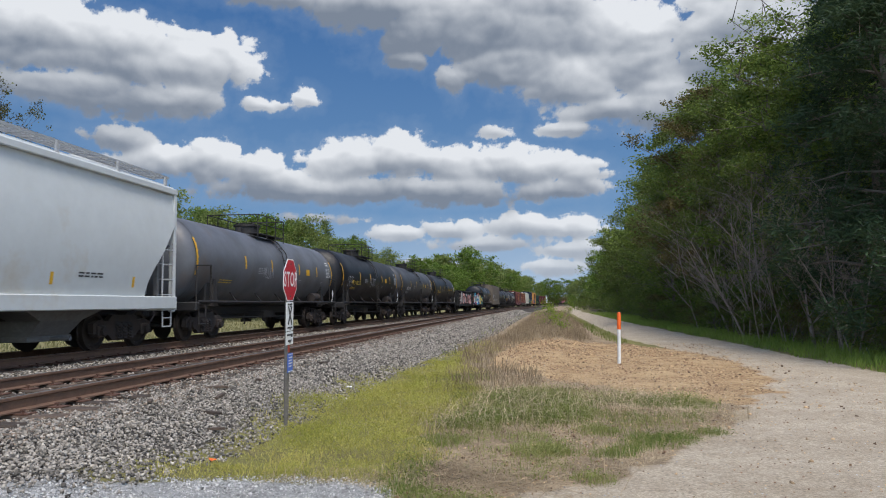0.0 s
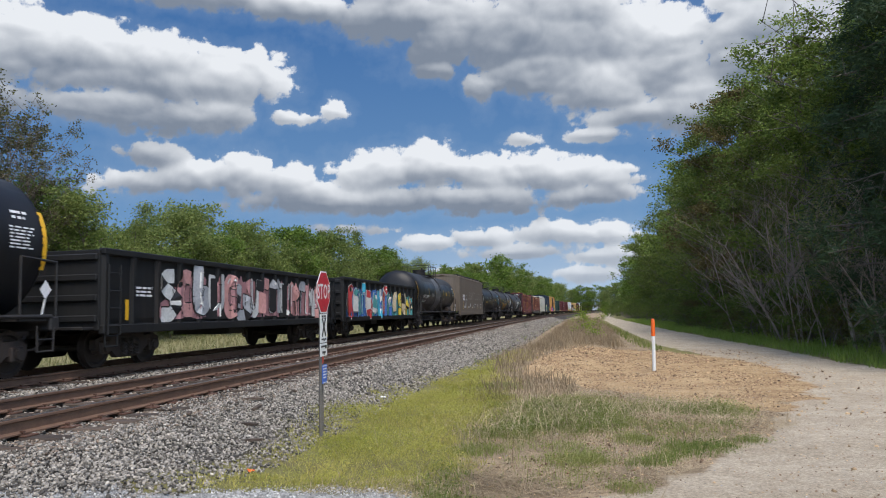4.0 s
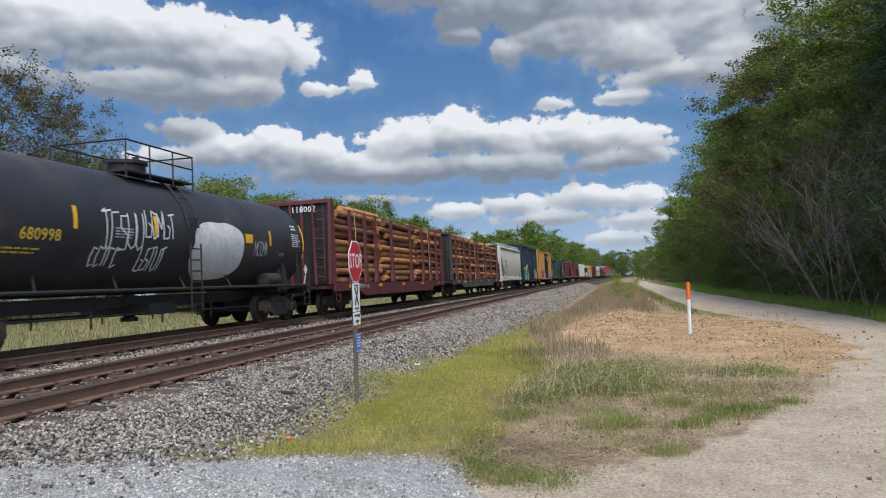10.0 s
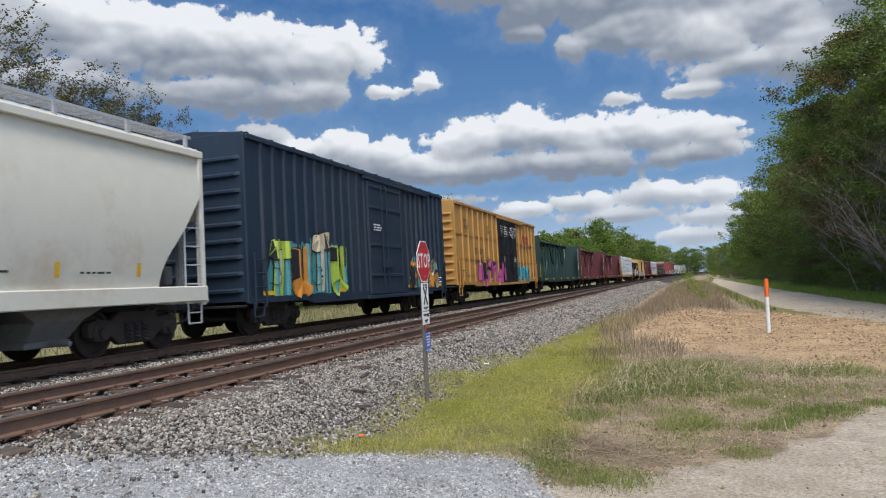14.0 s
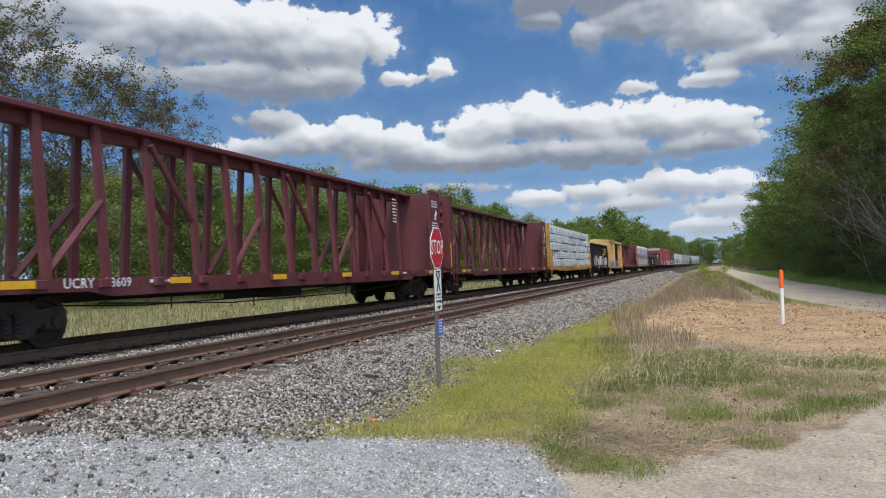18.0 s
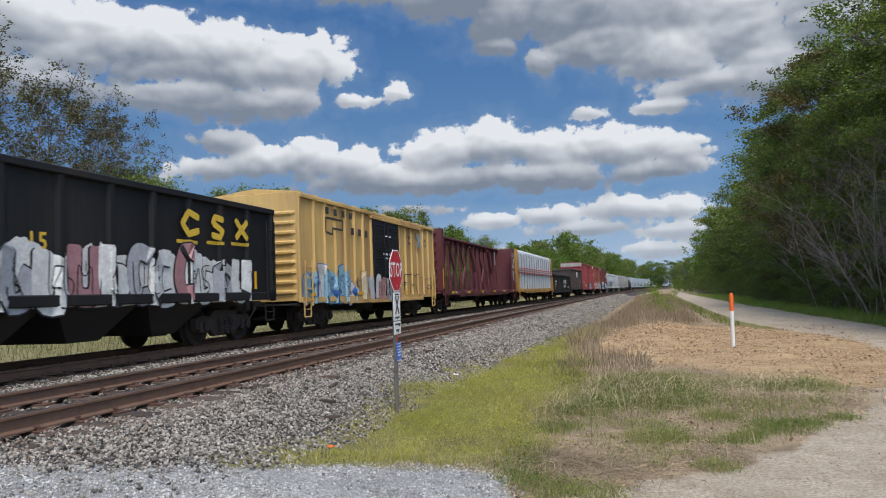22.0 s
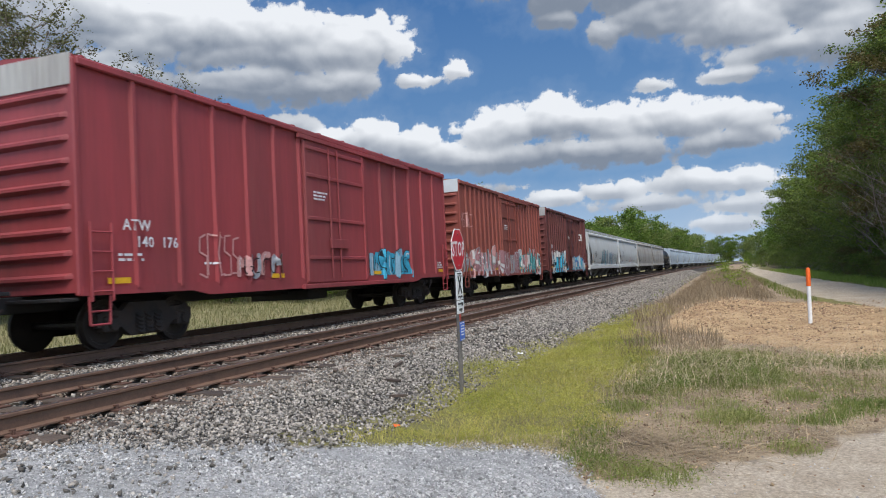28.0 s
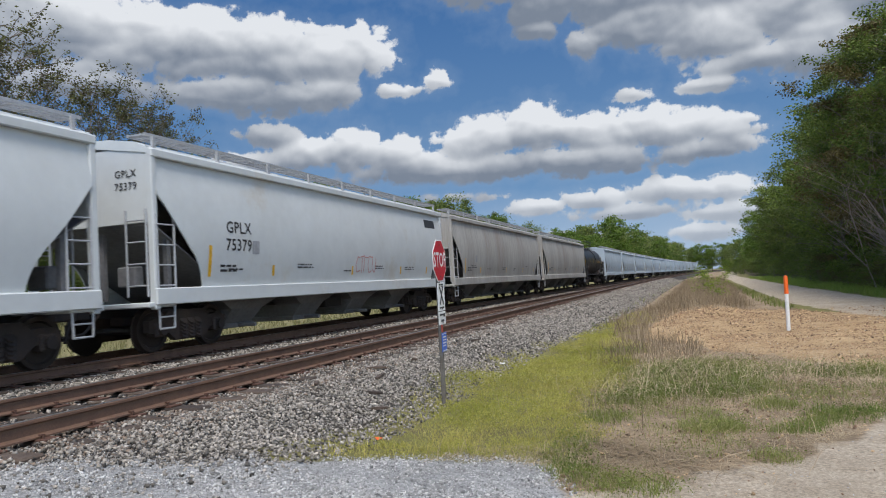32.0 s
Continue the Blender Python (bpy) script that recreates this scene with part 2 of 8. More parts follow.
M_TANKCHAR = mat("charcoal_tank_paint", (0.050, 0.053, 0.060), 0.5, color2=(0.036, 0.038, 0.043), scale=0.8, fine=10, mix=0.9, bump=0.03, grime=(0.08, 0.065, 0.055), grime_amt=0.12, mottle=0.25)
M_TANKDARK = mat("faded_tank_paint", (0.024, 0.026, 0.030), 0.5, color2=(0.040, 0.039, 0.04), scale=1.0, fine=14, mix=0.8, bump=0.03, grime=(0.09, 0.06, 0.045), grime_amt=0.2, mottle=0.3, spec=0.3)
M_HOPWHITE = mat("white_hopper_paint", (0.53, 0.555, 0.55), 0.5, color2=(0.46, 0.475, 0.465), scale=0.6, fine=4, mix=0.5, bump=0.01, grime=(0.42, 0.36, 0.27), grime_amt=0.03, mottle=0.1)
M_HOPCREAM = mat("cream_hopper_paint", (0.56, 0.535, 0.45), 0.55, color2=(0.53, 0.495, 0.42), scale=0.6, fine=4, mix=0.3, bump=0.01, grime=(0.40, 0.30, 0.20), grime_amt=0.05, mottle=0.1)
M_HOPGREY = mat("weathered_grey_hopper_paint", (0.40, 0.39, 0.36), 0.6, color2=(0.31, 0.29, 0.26), scale=0.8, fine=9, mix=0.8, bump=0.03, grime=(0.22, 0.16, 0.11), grime_amt=0.2, streak=True)
M_HOPBLUE = mat("pale_blue_hopper_paint", (0.42, 0.49, 0.54), 0.55, color2=(0.36, 0.41, 0.45), scale=0.8, fine=9, mix=0.7, bump=0.03, mottle=0.2)
M_HOPBROWN = mat("dusty_brown_hopper_paint", (0.115, 0.09, 0.065), 0.7, color2=(0.145, 0.115, 0.088), scale=1.1, fine=10, mix=0.9, bump=0.05, grime=(0.17, 0.14, 0.12), grime_amt=0.18, streak=True, mottle=0.3)
# grey with shade put into it, for the hoppers' end recesses and chutes
M_DARKSHADE = mat("shade_grey_hopper_steel", (0.17, 0.17, 0.17), 0.75, color2=(0.11, 0.10, 0.10), scale=1.5, fine=14)
M_REDBOX = mat("faded_red_boxcar_paint", (0.30, 0.045, 0.050), 0.6, color2=(0.19, 0.038, 0.040), scale=0.8, fine=9, mix=0.8, bump=0.04, grime=(0.26, 0.08, 0.07), grime_amt=0.15, streak=True, mottle=0.25)
M_ORANGEBOX = mat("orange_red_boxcar_paint", (0.245, 0.058, 0.040), 0.65, color2=(0.19, 0.048, 0.035), scale=0.8, fine=9, mix=0.8, bump=0.04, grime=(0.27, 0.10, 0.07), grime_amt=0.2, streak=True, mottle=0.25)
M_MAROONBOX = mat("maroon_boxcar_paint", (0.125, 0.030, 0.026), 0.65, color2=(0.10, 0.028, 0.024), scale=0.8, fine=9, mix=0.8, bump=0.04, grime=(0.16, 0.06, 0.045), grime_amt=0.15, streak=True, mottle=0.25)
M_YELBOX = mat("yellow_boxcar_paint", (0.43, 0.22, 0.05), 0.6, color2=(0.42, 0.22, 0.055), scale=0.8, fine=9, mix=0.8, bump=0.04, grime=(0.30, 0.15, 0.06), grime_amt=0.18, streak=True, mottle=0.22)
M_PALEYEL = mat("pale_yellow_boxcar_paint", (0.58, 0.385, 0.135), 0.6, color2=(0.46, 0.29, 0.10), scale=0.8, fine=9, mix=0.8, bump=0.04, grime=(0.16, 0.08, 0.04), grime_amt=0.3, streak=True, mottle=0.25)
M_BLUEBOX = mat("dark_blue_boxcar_paint", (0.014, 0.027, 0.047), 0.6, color2=(0.020, 0.032, 0.048), scale=0.8, fine=9, mix=0.8, bump=0.04, grime=(0.06, 0.06, 0.065), grime_amt=0.2, streak=True, mottle=0.3, spec=0.3)
M_BLACKDOOR = mat("black_boxcar_door", (0.009, 0.010, 0.013), 0.55, color2=(0.018, 0.018, 0.02), scale=1.2, fine=12, bump=0.04, spec=0.3)
M_FLATRUST = mat("rusted_flatcar_steel", (0.075, 0.062, 0.052), 0.75, color2=(0.032, 0.030, 0.030), scale=1.6, fine=14, mix=0.9, bump=0.15, grime=(0.16, 0.13, 0.10), grime_amt=0.35, mottle=0.8)
M_REDBEAM = mat("dark_red_centerbeam_paint", (0.115, 0.024, 0.028), 0.6, color2=(0.085, 0.022, 0.024), scale=1.0, fine=10, mix=0.8, bump=0.05, grime=(0.14, 0.06, 0.05), grime_amt=0.15, mottle=0.3)
M_GREENBEAM = mat("dark_green_centerbeam_paint", (0.016, 0.050, 0.043), 0.6, color2=(0.022, 0.042, 0.037), scale=1.0, fine=10, mix=0.8, bump=0.05, grime=(0.06, 0.06, 0.05), grime_amt=0.15, mottle=0.3)
M_YELBEAM = mat("yellow_centerbeam_paint", (0.47, 0.26, 0.045), 0.65, color2=(0.33, 0.18, 0.045), scale=1.2, fine=10, mix=0.8, bump=0.05, grime=(0.14, 0.08, 0.04), grime_amt=0.25, mottle=0.3)
M_GONDOLA = mat("black_gondola_paint", (0.008, 0.0085, 0.010), 0.6, color2=(0.016, 0.0155, 0.015), scale=1.0, fine=10, mix=0.8, bump=0.05, grime=(0.04, 0.03, 0.025), grime_amt=0.15, streak=True, spec=0.3)
M_GONBROWN = mat("rusty_brown_gondola_paint", (0.040, 0.030, 0.026), 0.7, color2=(0.062, 0.045, 0.037), scale=1.0, fine=10, mix=0.8, bump=0.05, grime=(0.10, 0.06, 0.045), grime_amt=0.2, streak=True)
M_LOG = mat("peeled_log_wood", (0.42, 0.20, 0.066), 0.8, color2=(0.21, 0.085, 0.030), scale=3.0, fine=26, mix=0.9, bump=0.3, spread=0.38)
M_LOGDARK = mat("darker_log_wood", (0.17, 0.06, 0.026), 0.8, color2=(0.16, 0.06, 0.03), scale=3.0, fine=26, mix=0.9, bump=0.3, spread=0.3)
M_STRAP = mat("yellow_tie_strap", (0.72, 0.58, 0.28), 0.7, color2=(0.6, 0.45, 0.2))
M_WRAP = mat("white_lumber_wrap", (0.63, 0.67, 0.70), 0.5, color2=(0.56, 0.60, 0.63), scale=0.8, fine=6, mix=0.4, bump=0.25, dist=0.02, spread=0.06, mottle=0.3)
M_PRINTDARK = mat("grey_black_print", (0.07, 0.075, 0.08), 0.6, color2=(0.22, 0.23, 0.24), scale=5, fine=30, mix=1.0, bump=0.0)
M_WRAPGREEN = mat("green_print", (0.02, 0.16, 0.11), 0.6, bump=0.0)
M_WRAPRED = mat("red_print", (0.55, 0.06, 0.05), 0.6, bump=0.0)
# bare lumber with the shade between bundles put into its colour
M_SHADEDLUMBER = mat("shaded_lumber", (0.20, 0.13, 0.065), 0.85, color2=(0.09, 0.058, 0.03), scale=5, fine=30, mix=0.9)
M_LUMBER = mat("raw_lumber", (0.5, 0.34, 0.16), 0.8, color2=(0.4, 0.25, 0.1), scale=6)
M_STOPRED = mat("stop_sign_red", (0.50, 0.018, 0.035), 0.4, color2=(0.42, 0.02, 0.035), scale=6, fine=60, mix=0.6, bump=0.03)
M_SIGNWHITE = mat("sign_white", (0.78, 0.78, 0.76), 0.4, color2=(0.66, 0.66, 0.63), scale=8, fine=60, mix=0.6, bump=0.02)
M_SIGNBLUE = mat("sign_blue", (0.035, 0.12, 0.50), 0.4, color2=(0.05, 0.14, 0.46), scale=8, bump=0.02)
M_POST = mat("galvanised_post", (0.20, 0.185, 0.165), 0.6, 0.4, color2=(0.13, 0.11, 0.09), scale=10, fine=60, bump=0.15)
M_POSTRED = mat("red_reflector_strip", (0.45, 0.06, 0.04), 0.5, bump=0.02)
M_ORANGE = mat("orange_sleeve", (0.80, 0.13, 0.01), 0.45, color2=(0.70, 0.11, 0.01), scale=8, bump=0.02)
M_MARKWHITE = mat("white_marker_plastic", (0.74, 0.74, 0.73), 0.45, color2=(0.6, 0.58, 0.54), scale=8, bump=0.02)
GRAF = {k: mat("spray_" + k, c, 0.6, color2=tuple(x * 0.75 for x in c), scale=3, fine=14, mix=0.7, bump=0.0) for k, c in dict(
    ghost=(0.21, 0.18, 0.15), pink=(0.55, 0.09, 0.30), purple=(0.26, 0.17, 0.48), cyan=(0.05, 0.40, 0.58), blue=(0.04, 0.13, 0.38), white=(0.62, 0.62, 0.60), cream=(0.60, 0.50, 0.33),
    black=(0.012, 0.012, 0.014), orange=(0.62, 0.24, 0.03), yellow=(0.66, 0.50, 0.06), red=(0.45, 0.05, 0.05), green=(0.08, 0.33, 0.16), teal=(0.06, 0.25, 0.26),
    lime=(0.38, 0.50, 0.06), mauve=(0.36, 0.18, 0.19), silver=(0.36, 0.37, 0.39), ochre=(0.35, 0.19, 0.03), rose=(0.55, 0.28, 0.26), sky=(0.24, 0.42, 0.52)).items()}
# ---- the train ----
TRACK_S0, TRACK_R, SPEED = 24.26, 4357.0, 16.58
NEAR_C, FAR_C, HALF_GAUGE = -0.83, -5.26, 0.83


def on_track(s, off=0.0):
    """A point beside the curving line, s metres along it, and the line's turn there."""
    a = max(s - TRACK_S0, 0.0) / TRACK_R
    x, y = TRACK_R * (1 - math.cos(a)), (TRACK_S0 + TRACK_R * math.sin(a)) if s > TRACK_S0 else s
    return x + off * math.cos(a), y - off * math.sin(a), a


TEXTS = {}


def text_mesh(body, material):
    if (body, material.name) not in TEXTS:
        cu = bpy.data.curves.new("lettering", "FONT")
        cu.body, cu.size, cu.align_x, cu.align_y, cu.resolution_u = body, 1.0, "CENTER", "CENTER", 2
        cu.space_character, cu.offset = 1.08, 0.016
        ob = bpy.data.objects.new("lettering", cu)
        me = bpy.data.meshes.new_from_object(ob)
        bpy.data.objects.remove(ob)
        me.materials.clear()
        me.materials.append(material)
        me.name = "lettering"
        TEXTS[body, material.name] = me
    return TEXTS[body, material.name]




def letter(parent, body, y, z, size, material, surf, narrow=1.0, end=None):
    """Lettering on the side of a car, laid on its surface; end: on the end wall at that y."""
    me = text_mesh(body, material).copy()
    for v in me.vertices:
        a, b = v.co.x * size * narrow, v.co.y * size
        v.co = (a + y, end - 0.006, b + z) if end is not None else (surf(y + a, z + b) + 0.008, y + a, z + b)
    return part("lettering", me, material, parent)


def patch(parent, name, y0, y1, z0, z1, material, surf, ny=1, nz=4, label=""):
    """A painted rectangle that follows the side's surface."""
    mb = MB()
    vs = [(surf(y0 + (y1 - y0) * i / ny, z0 + (z1 - z0) * j / nz) + 0.006, y0 + (y1 - y0) * i / ny, z0 + (z1 - z0) * j / nz) for j in range(nz + 1) for i in range(ny + 1)]
    mb.add(vs, [(j * (ny + 1) + i, j * (ny + 1) + i + 1, (j + 1) * (ny + 1) + i + 1, (j + 1) * (ny + 1) + i) for j in range(nz) for i in range(ny)])
    return part(name, mb, material, parent, label)


def bars(parent, y, z, w, rows, material, surf, rng, h=0.045, step=0.085):
    """Small lettering too fine to read, as plain bars in rows."""
    mb = MB()
    for k in range(rows):
        a, zz = y, z - k * step
        end = y + w * rng.uniform(0.7, 1.0)
        while a < end:
            b = min(end, a + rng.uniform(0.07, 0.26))
            q = [(surf(p, r) + 0.007, p, r) for p, r in ((a, zz), (b, zz), (b, zz + h), (a, zz + h))]
            mb.add(q, [(0, 1, 2, 3)])
            a = b + 0.04
    return part("small_lettering", mb, material, parent)


def stroke(mb, pts, w, surf, lift):
    """A thick painted line through points (y, z) on the surface."""
    fine = []
    for a, b in zip(pts[:-1], pts[1:]):
        n = max(1, int(math.hypot(b[0] - a[0], b[1] - a[1]) / 0.06))
        fine += [(a[0] + (b[0] - a[0]) * i / n, a[1] + (b[1] - a[1]) * i / n) for i in range(n)]
    fine.append(pts[-1])
    vs, fs = [], []
    for i, (y, z) in enumerate(fine):
        p, q = fine[max(i - 1, 0)], fine[min(i + 1, len(fine) - 1)]
        d = Vector((q[0] - p[0], q[1] - p[1]))
        d = d.normalized() if d.length > 0 else Vector((1, 0))
        ww = w * (0.75 if i in (0, len(fine) - 1) else 1)
        for s in (-1, 1):
            a, b = y - d.y * ww * s, z + d.x * ww * s
            vs.append((surf(a, b) + lift, a, b))
        if i:
            fs.append((2 * i - 2, 2 * i - 1, 2 * i + 1, 2 * i))
    mb.add(vs, fs)


def letters_path(rng, y, z, w, h):
    """The strokes of one loose, unreadable spray-can letter."""
    kinds = [[(0, 0), (.1, 1), (.9, .95)], [(0.1, 1), (0, .05), (.8, 0), (.95, .45), (.5, .5)], [(0, 0), (.35, 1), (.6, .5), (.95, .05)], [(.9, .9), (.3, 1), (0, .5), (.3, 0), (.95, .12)],
             [(0, 0), (.05, 1), (.5, .35), (.9, 1), (.95, 0)], [(.9, .95), (.2, .9), (.15, .55), (.85, .45), (.8, .05), (0, .05)], [(.45, 0), (.5, 1), (0, .95), (1, 1)], [(.1, 1), (.1, .2), (.5, 0), (.9, .2), (.9, 1)]]
    k = rng.choice(kinds)
    return [(y + w * (a + rng.uniform(-.08, .08)), z + h * (b + rng.uniform(-.06, .06))) for a, b in k]


def graffiti(parent, y0, y1, z0, z1, fill, line, back, surf, seed, n=None):
    """Spray-painted letters: a cloud behind, outlined letters, a few shines."""
    rng = random.Random(seed)
    n = n or max(3, int((y1 - y0) / (0.62 * (z1 - z0))))
    w = (y1 - y0) / n
    if back:
        cols, hh = max(8, int((y1 - y0) / .06)), z1 - z0
        vs, fs = [], []
        for i in range(cols + 1):
            y = y0 - .1 + (y1 - y0 + .2) * i / cols
            fade = min(1, 6 * min(i, cols - i) / cols + .25)
            lo = z0 + hh * (.0 + .06 * noise.noise(Vector((y * 1.9, seed, 1))))
            hi = z0 + hh * fade * (.88 + .2 * noise.noise(Vector((y * 1.3, seed, 5))) + .16 * noise.noise(Vector((y * 7, seed, 9))))
            for j in range(4):
                z = lo + max(hi - lo, .05) * j / 3
                vs.append((surf(y, z) + .009, y, z))
            if i:
                fs += [(4 * i - 4 + j, 4 * i + j, 4 * i + j + 1, 4 * i - 3 + j) for j in range(3)]
        part("graffiti_cloud", MB().add(vs, fs), GRAF[back], parent)
    def rounded(p):
        for _ in range(2):
            p = [p[0]] + [q for a, b in zip(p[:-1], p[1:]) for q in ((a[0] * .75 + b[0] * .25, a[1] * .75 + b[1] * .25), (a[0] * .25 + b[0] * .75, a[1] * .25 + b[1] * .75))] + [p[-1]]
        return p
    paths = [rounded(letters_path(rng, y0 + w * k + .08 * w, z0 + rng.uniform(0, .12) * (z1 - z0), w * .84, (z1 - z0) * rng.uniform(.78, .95))) for k in range(n)]
    t = 0.145 * (z1 - z0) if (z1 - z0) > 0.7 else 0.1 * (z1 - z0)
    fills = [fill] if isinstance(fill, str) else fill
    for k, p in enumerate(paths):
        out = MB()
        stroke(out, p, t * 1.2, surf, 0.026 + 0.0005 * k)
        edge = part("graffiti_letter", out, GRAF[line], parent)
        mb = MB()
        stroke(mb, p, t, surf, 0.036 + 0.0005 * k)
        part("letter_fill", mb, GRAF[fills[k % len(fills)]], edge)
        if k % 2 == 0 and len(p) > 2:
            mb = MB()
            stroke(mb, [(a + t * .3, b + t * .25) for a, b in p[2:8]], t * .16, surf, 0.040 + 0.0005 * k)
            part("letter_shine", mb, GRAF["white" if fill != "white" else "sky"], edge)
    # quick thin lines and runs over the letters
    mb = MB()
    for k in range(n):
        y = y0 + w * (k + rng.random())
        stroke(mb, rounded(letters_path(rng, y - w * .3, z0 + .15 * (z1 - z0), w * .55, (z1 - z0) * .6)), .012, surf, .05 + .0004 * k)
        z = z0 + (z1 - z0) * rng.uniform(.3, .8)
        stroke(mb, [(y, z), (y + .01, z - (z1 - z0) * rng.uniform(.1, .35))], .009, surf, .05)
    part("graffiti_linework", mb, GRAF[line if line not in fills else "black"], parent, kind="stuff")


def paint_blob(parent, y0, y1, z0, z1, material, surf, seed):
    """A brushed-over patch with a soft, lobed outline."""
    n, m = 40, 7
    cy, cz, vs, fs = (y0 + y1) / 2, (z0 + z1) / 2, [], []
    for j in range(m + 1):
        for i in range(n):
            a = i * 2 * math.pi / n
            r = (j / m) * (1 + .10 * noise.noise(Vector((math.cos(a) * 2, math.sin(a) * 2, seed))))
            c, s = math.cos(a), math.sin(a)
            f = (abs(c) ** 3 + abs(s) ** 3) ** (-1 / 3)
            y, z = cy + c * f * r * (y1 - y0) / 2, cz + s * f * r * (z1 - z0) / 2
            vs.append((surf(y, z) + .008, y, z))
            if j:
                fs.append((j * n - n + i, j * n + i, j * n + (i + 1) % n, j * n - n + (i + 1) % n))
    return part("painted_over_patch", MB().add(vs, fs), material, parent, "brushed silver-white patch")


def tag_scrawl(parent, y, z, w, h, color, surf, seed, n=5, t=0.02):
    """A thin quick signature in one colour."""
    rng, mb = random.Random(seed), MB()
    for k in range(n):
        stroke(mb, letters_path(rng, y + w * k / n, z, w / n * 1.1, h), t, surf, 0.012 + 0.0004 * k)
    part("graffiti_tag", mb, GRAF[color], parent)


# trucks: built once, shared by all cars
def truck_meshes():
    side = MB()
    prof = [(-1.18, .40), (-1.18, .62), (-.95, .70), (-.62, .66), (-.45, .80), (.45, .80), (.62, .66), (.95, .70), (1.18, .62), (1.18, .40), (.92, .34), (.70, .42), (.42, .20), (-.42, .20), (-.70, .42), (-.92, .34)]
    side.extrude(prof, "x", -.07, .07)
    for y in (-.9, .9):
        side.cbox(-.13, .13, y - .16, y + .16, .30, .58, .03)
        side.cyl((.05, y, .44), (.2, y, .44), .11, 10)
    for y in (-.22, 0, .22):
        for k in range(5):
            side.cyl((.075, y, .28 + k * .07), (.11, y, .31 + k * .07), .095, 8)
    bol = MB().cbox(-.85, .85, -.22, .22, .5, .82, .04).cyl((0, 0, .82), (0, 0, .95), .3, 14)
    bol.box(-.8, .8, -.75, -.68, .4, .5).box(-.8, .8, .68, .75, .4, .5)
    ws = MB()
    ws.cyl((-.98, 0, 0), (.98, 0, 0), .075, 10)
    for s in (-1, 1):
        c = HALF_GAUGE * s
        pr = [(-.075, .10), (-.075, .34), (-.065, .475), (-.04, .475), (-.035, .445), (.07, .435), (.07, .36), (.03, .33), (.03, .16), (.075, .14), (.075, .0)]
        rings = [[(c + s * a, r * math.cos(i * math.pi / 12), r * math.sin(i * math.pi / 12)) for i in range(24)] for a, r in pr]
        ws.loft(rings)
        for i in range(3):
            a = i * 2.094
            ws.cyl((s * .97, .045 * math.cos(a), .045 * math.sin(a)), (s * 1.0, .045 * math.cos(a), .045 * math.sin(a)), .02, 6)
    return side.mesh("side_frame", M_TRUCK), bol.mesh("bolster", M_TRUCK), ws.mesh("wheelset", M_WHEEL, True)


TRUCK_SIDE, TRUCK_BOLSTER, WHEELSET = truck_meshes()
COUPLER = MB().cbox(-.12, .12, -.75, .2, .72, .98, .03).cbox(-.2, .16, -.95, -.68, .68, 1.02, .06).cyl((.25, -.5, .75), (.35, -.75, .35), .03, 6).pipe([(.32, .1, .8), (.34, -.3, .48), (.3, -.75, .42)], .025).mesh("coupler", M_TRUCK)
MOVING, WHEELS = [], []


def car_base(name, label, category, a, b, inset=2.0):
    """A car between the couplings at a and b of the train: its trucks, couplers and centre sill."""
    L = b - a
    ob = thing(name, label, category, "cars of the freight train")
    tc = L / 2 - inset
    for s in (-1, 1):
        tr = part("truck", TRUCK_BOLSTER, None, ob, at=pose(0, s * tc, 0))
        for q in (-1, 1):
            part("side_frame", TRUCK_SIDE, None, tr, at=pose(q * .99, 0, 0, 0, 0, 0 if q > 0 else 180))
        for q in (-.9, .9):
            w = part("wheelset", WHEELSET, None, tr, at=pose(0, q, .44))
            WHEELS.append((w, q, (a + b) / 2 + s * tc + q))
        part("coupler", COUPLER, None, ob, at=pose(0, s * (L / 2 - .45), 0, 0, 0, 0 if s < 0 else 180))
    part("centre_sill", MB().cbox(-.3, .3, -L / 2 + .5, L / 2 - .5, .72, 1.0, .02).box(-.9, .9, -.5, .5, .55, .8).cyl((-.7, 1.6, .65), (-.7, 2.6, .65), .17, 10), M_BLACKSTEEL, ob)
    MOVING.append((ob, (a + b) / 2, tc))
    return ob, L / 2


def ladder(parent, x, y0, y1, z0, z1, n, material=None, r=0.018, along="y"):
    mb = MB()
    for y in (y0, y1):
        mb.cyl((x, y, z0), (x, y, z1), r * 1.3, 6)
    for k in range(n):
        z = z0 + (z1 - z0) * (k + .5) / n
        mb.cyl((x, y0, z), (x, y1, z), r, 6)
    return part("ladder", mb, material or M_LADDER, parent)


def end_ladder(parent, y, x0, x1, z0, z1, n, material=None):
    mb = MB()
    for x in (x0, x1):
        mb.cyl((x, y, z0), (x, y, z1), .024, 6)
    for k in range(n):
        z = z0 + (z1 - z0) * (k + .5) / n
        mb.cyl((x0, y, z), (x1, y, z), .018, 6)
    return part("end_ladder", mb, material or M_LADDER, parent)


def stirrup(parent, x, y, material=None):
    part("stirrup_step", MB().pipe([(x, y - .22, .95), (x, y - .2, .48), (x, y + .2, .48), (x, y + .22, .95)], .022).cyl((x, y - .2, .7), (x, y + .2, .7), .018, 6), material or M_BLACKSTEEL, parent)


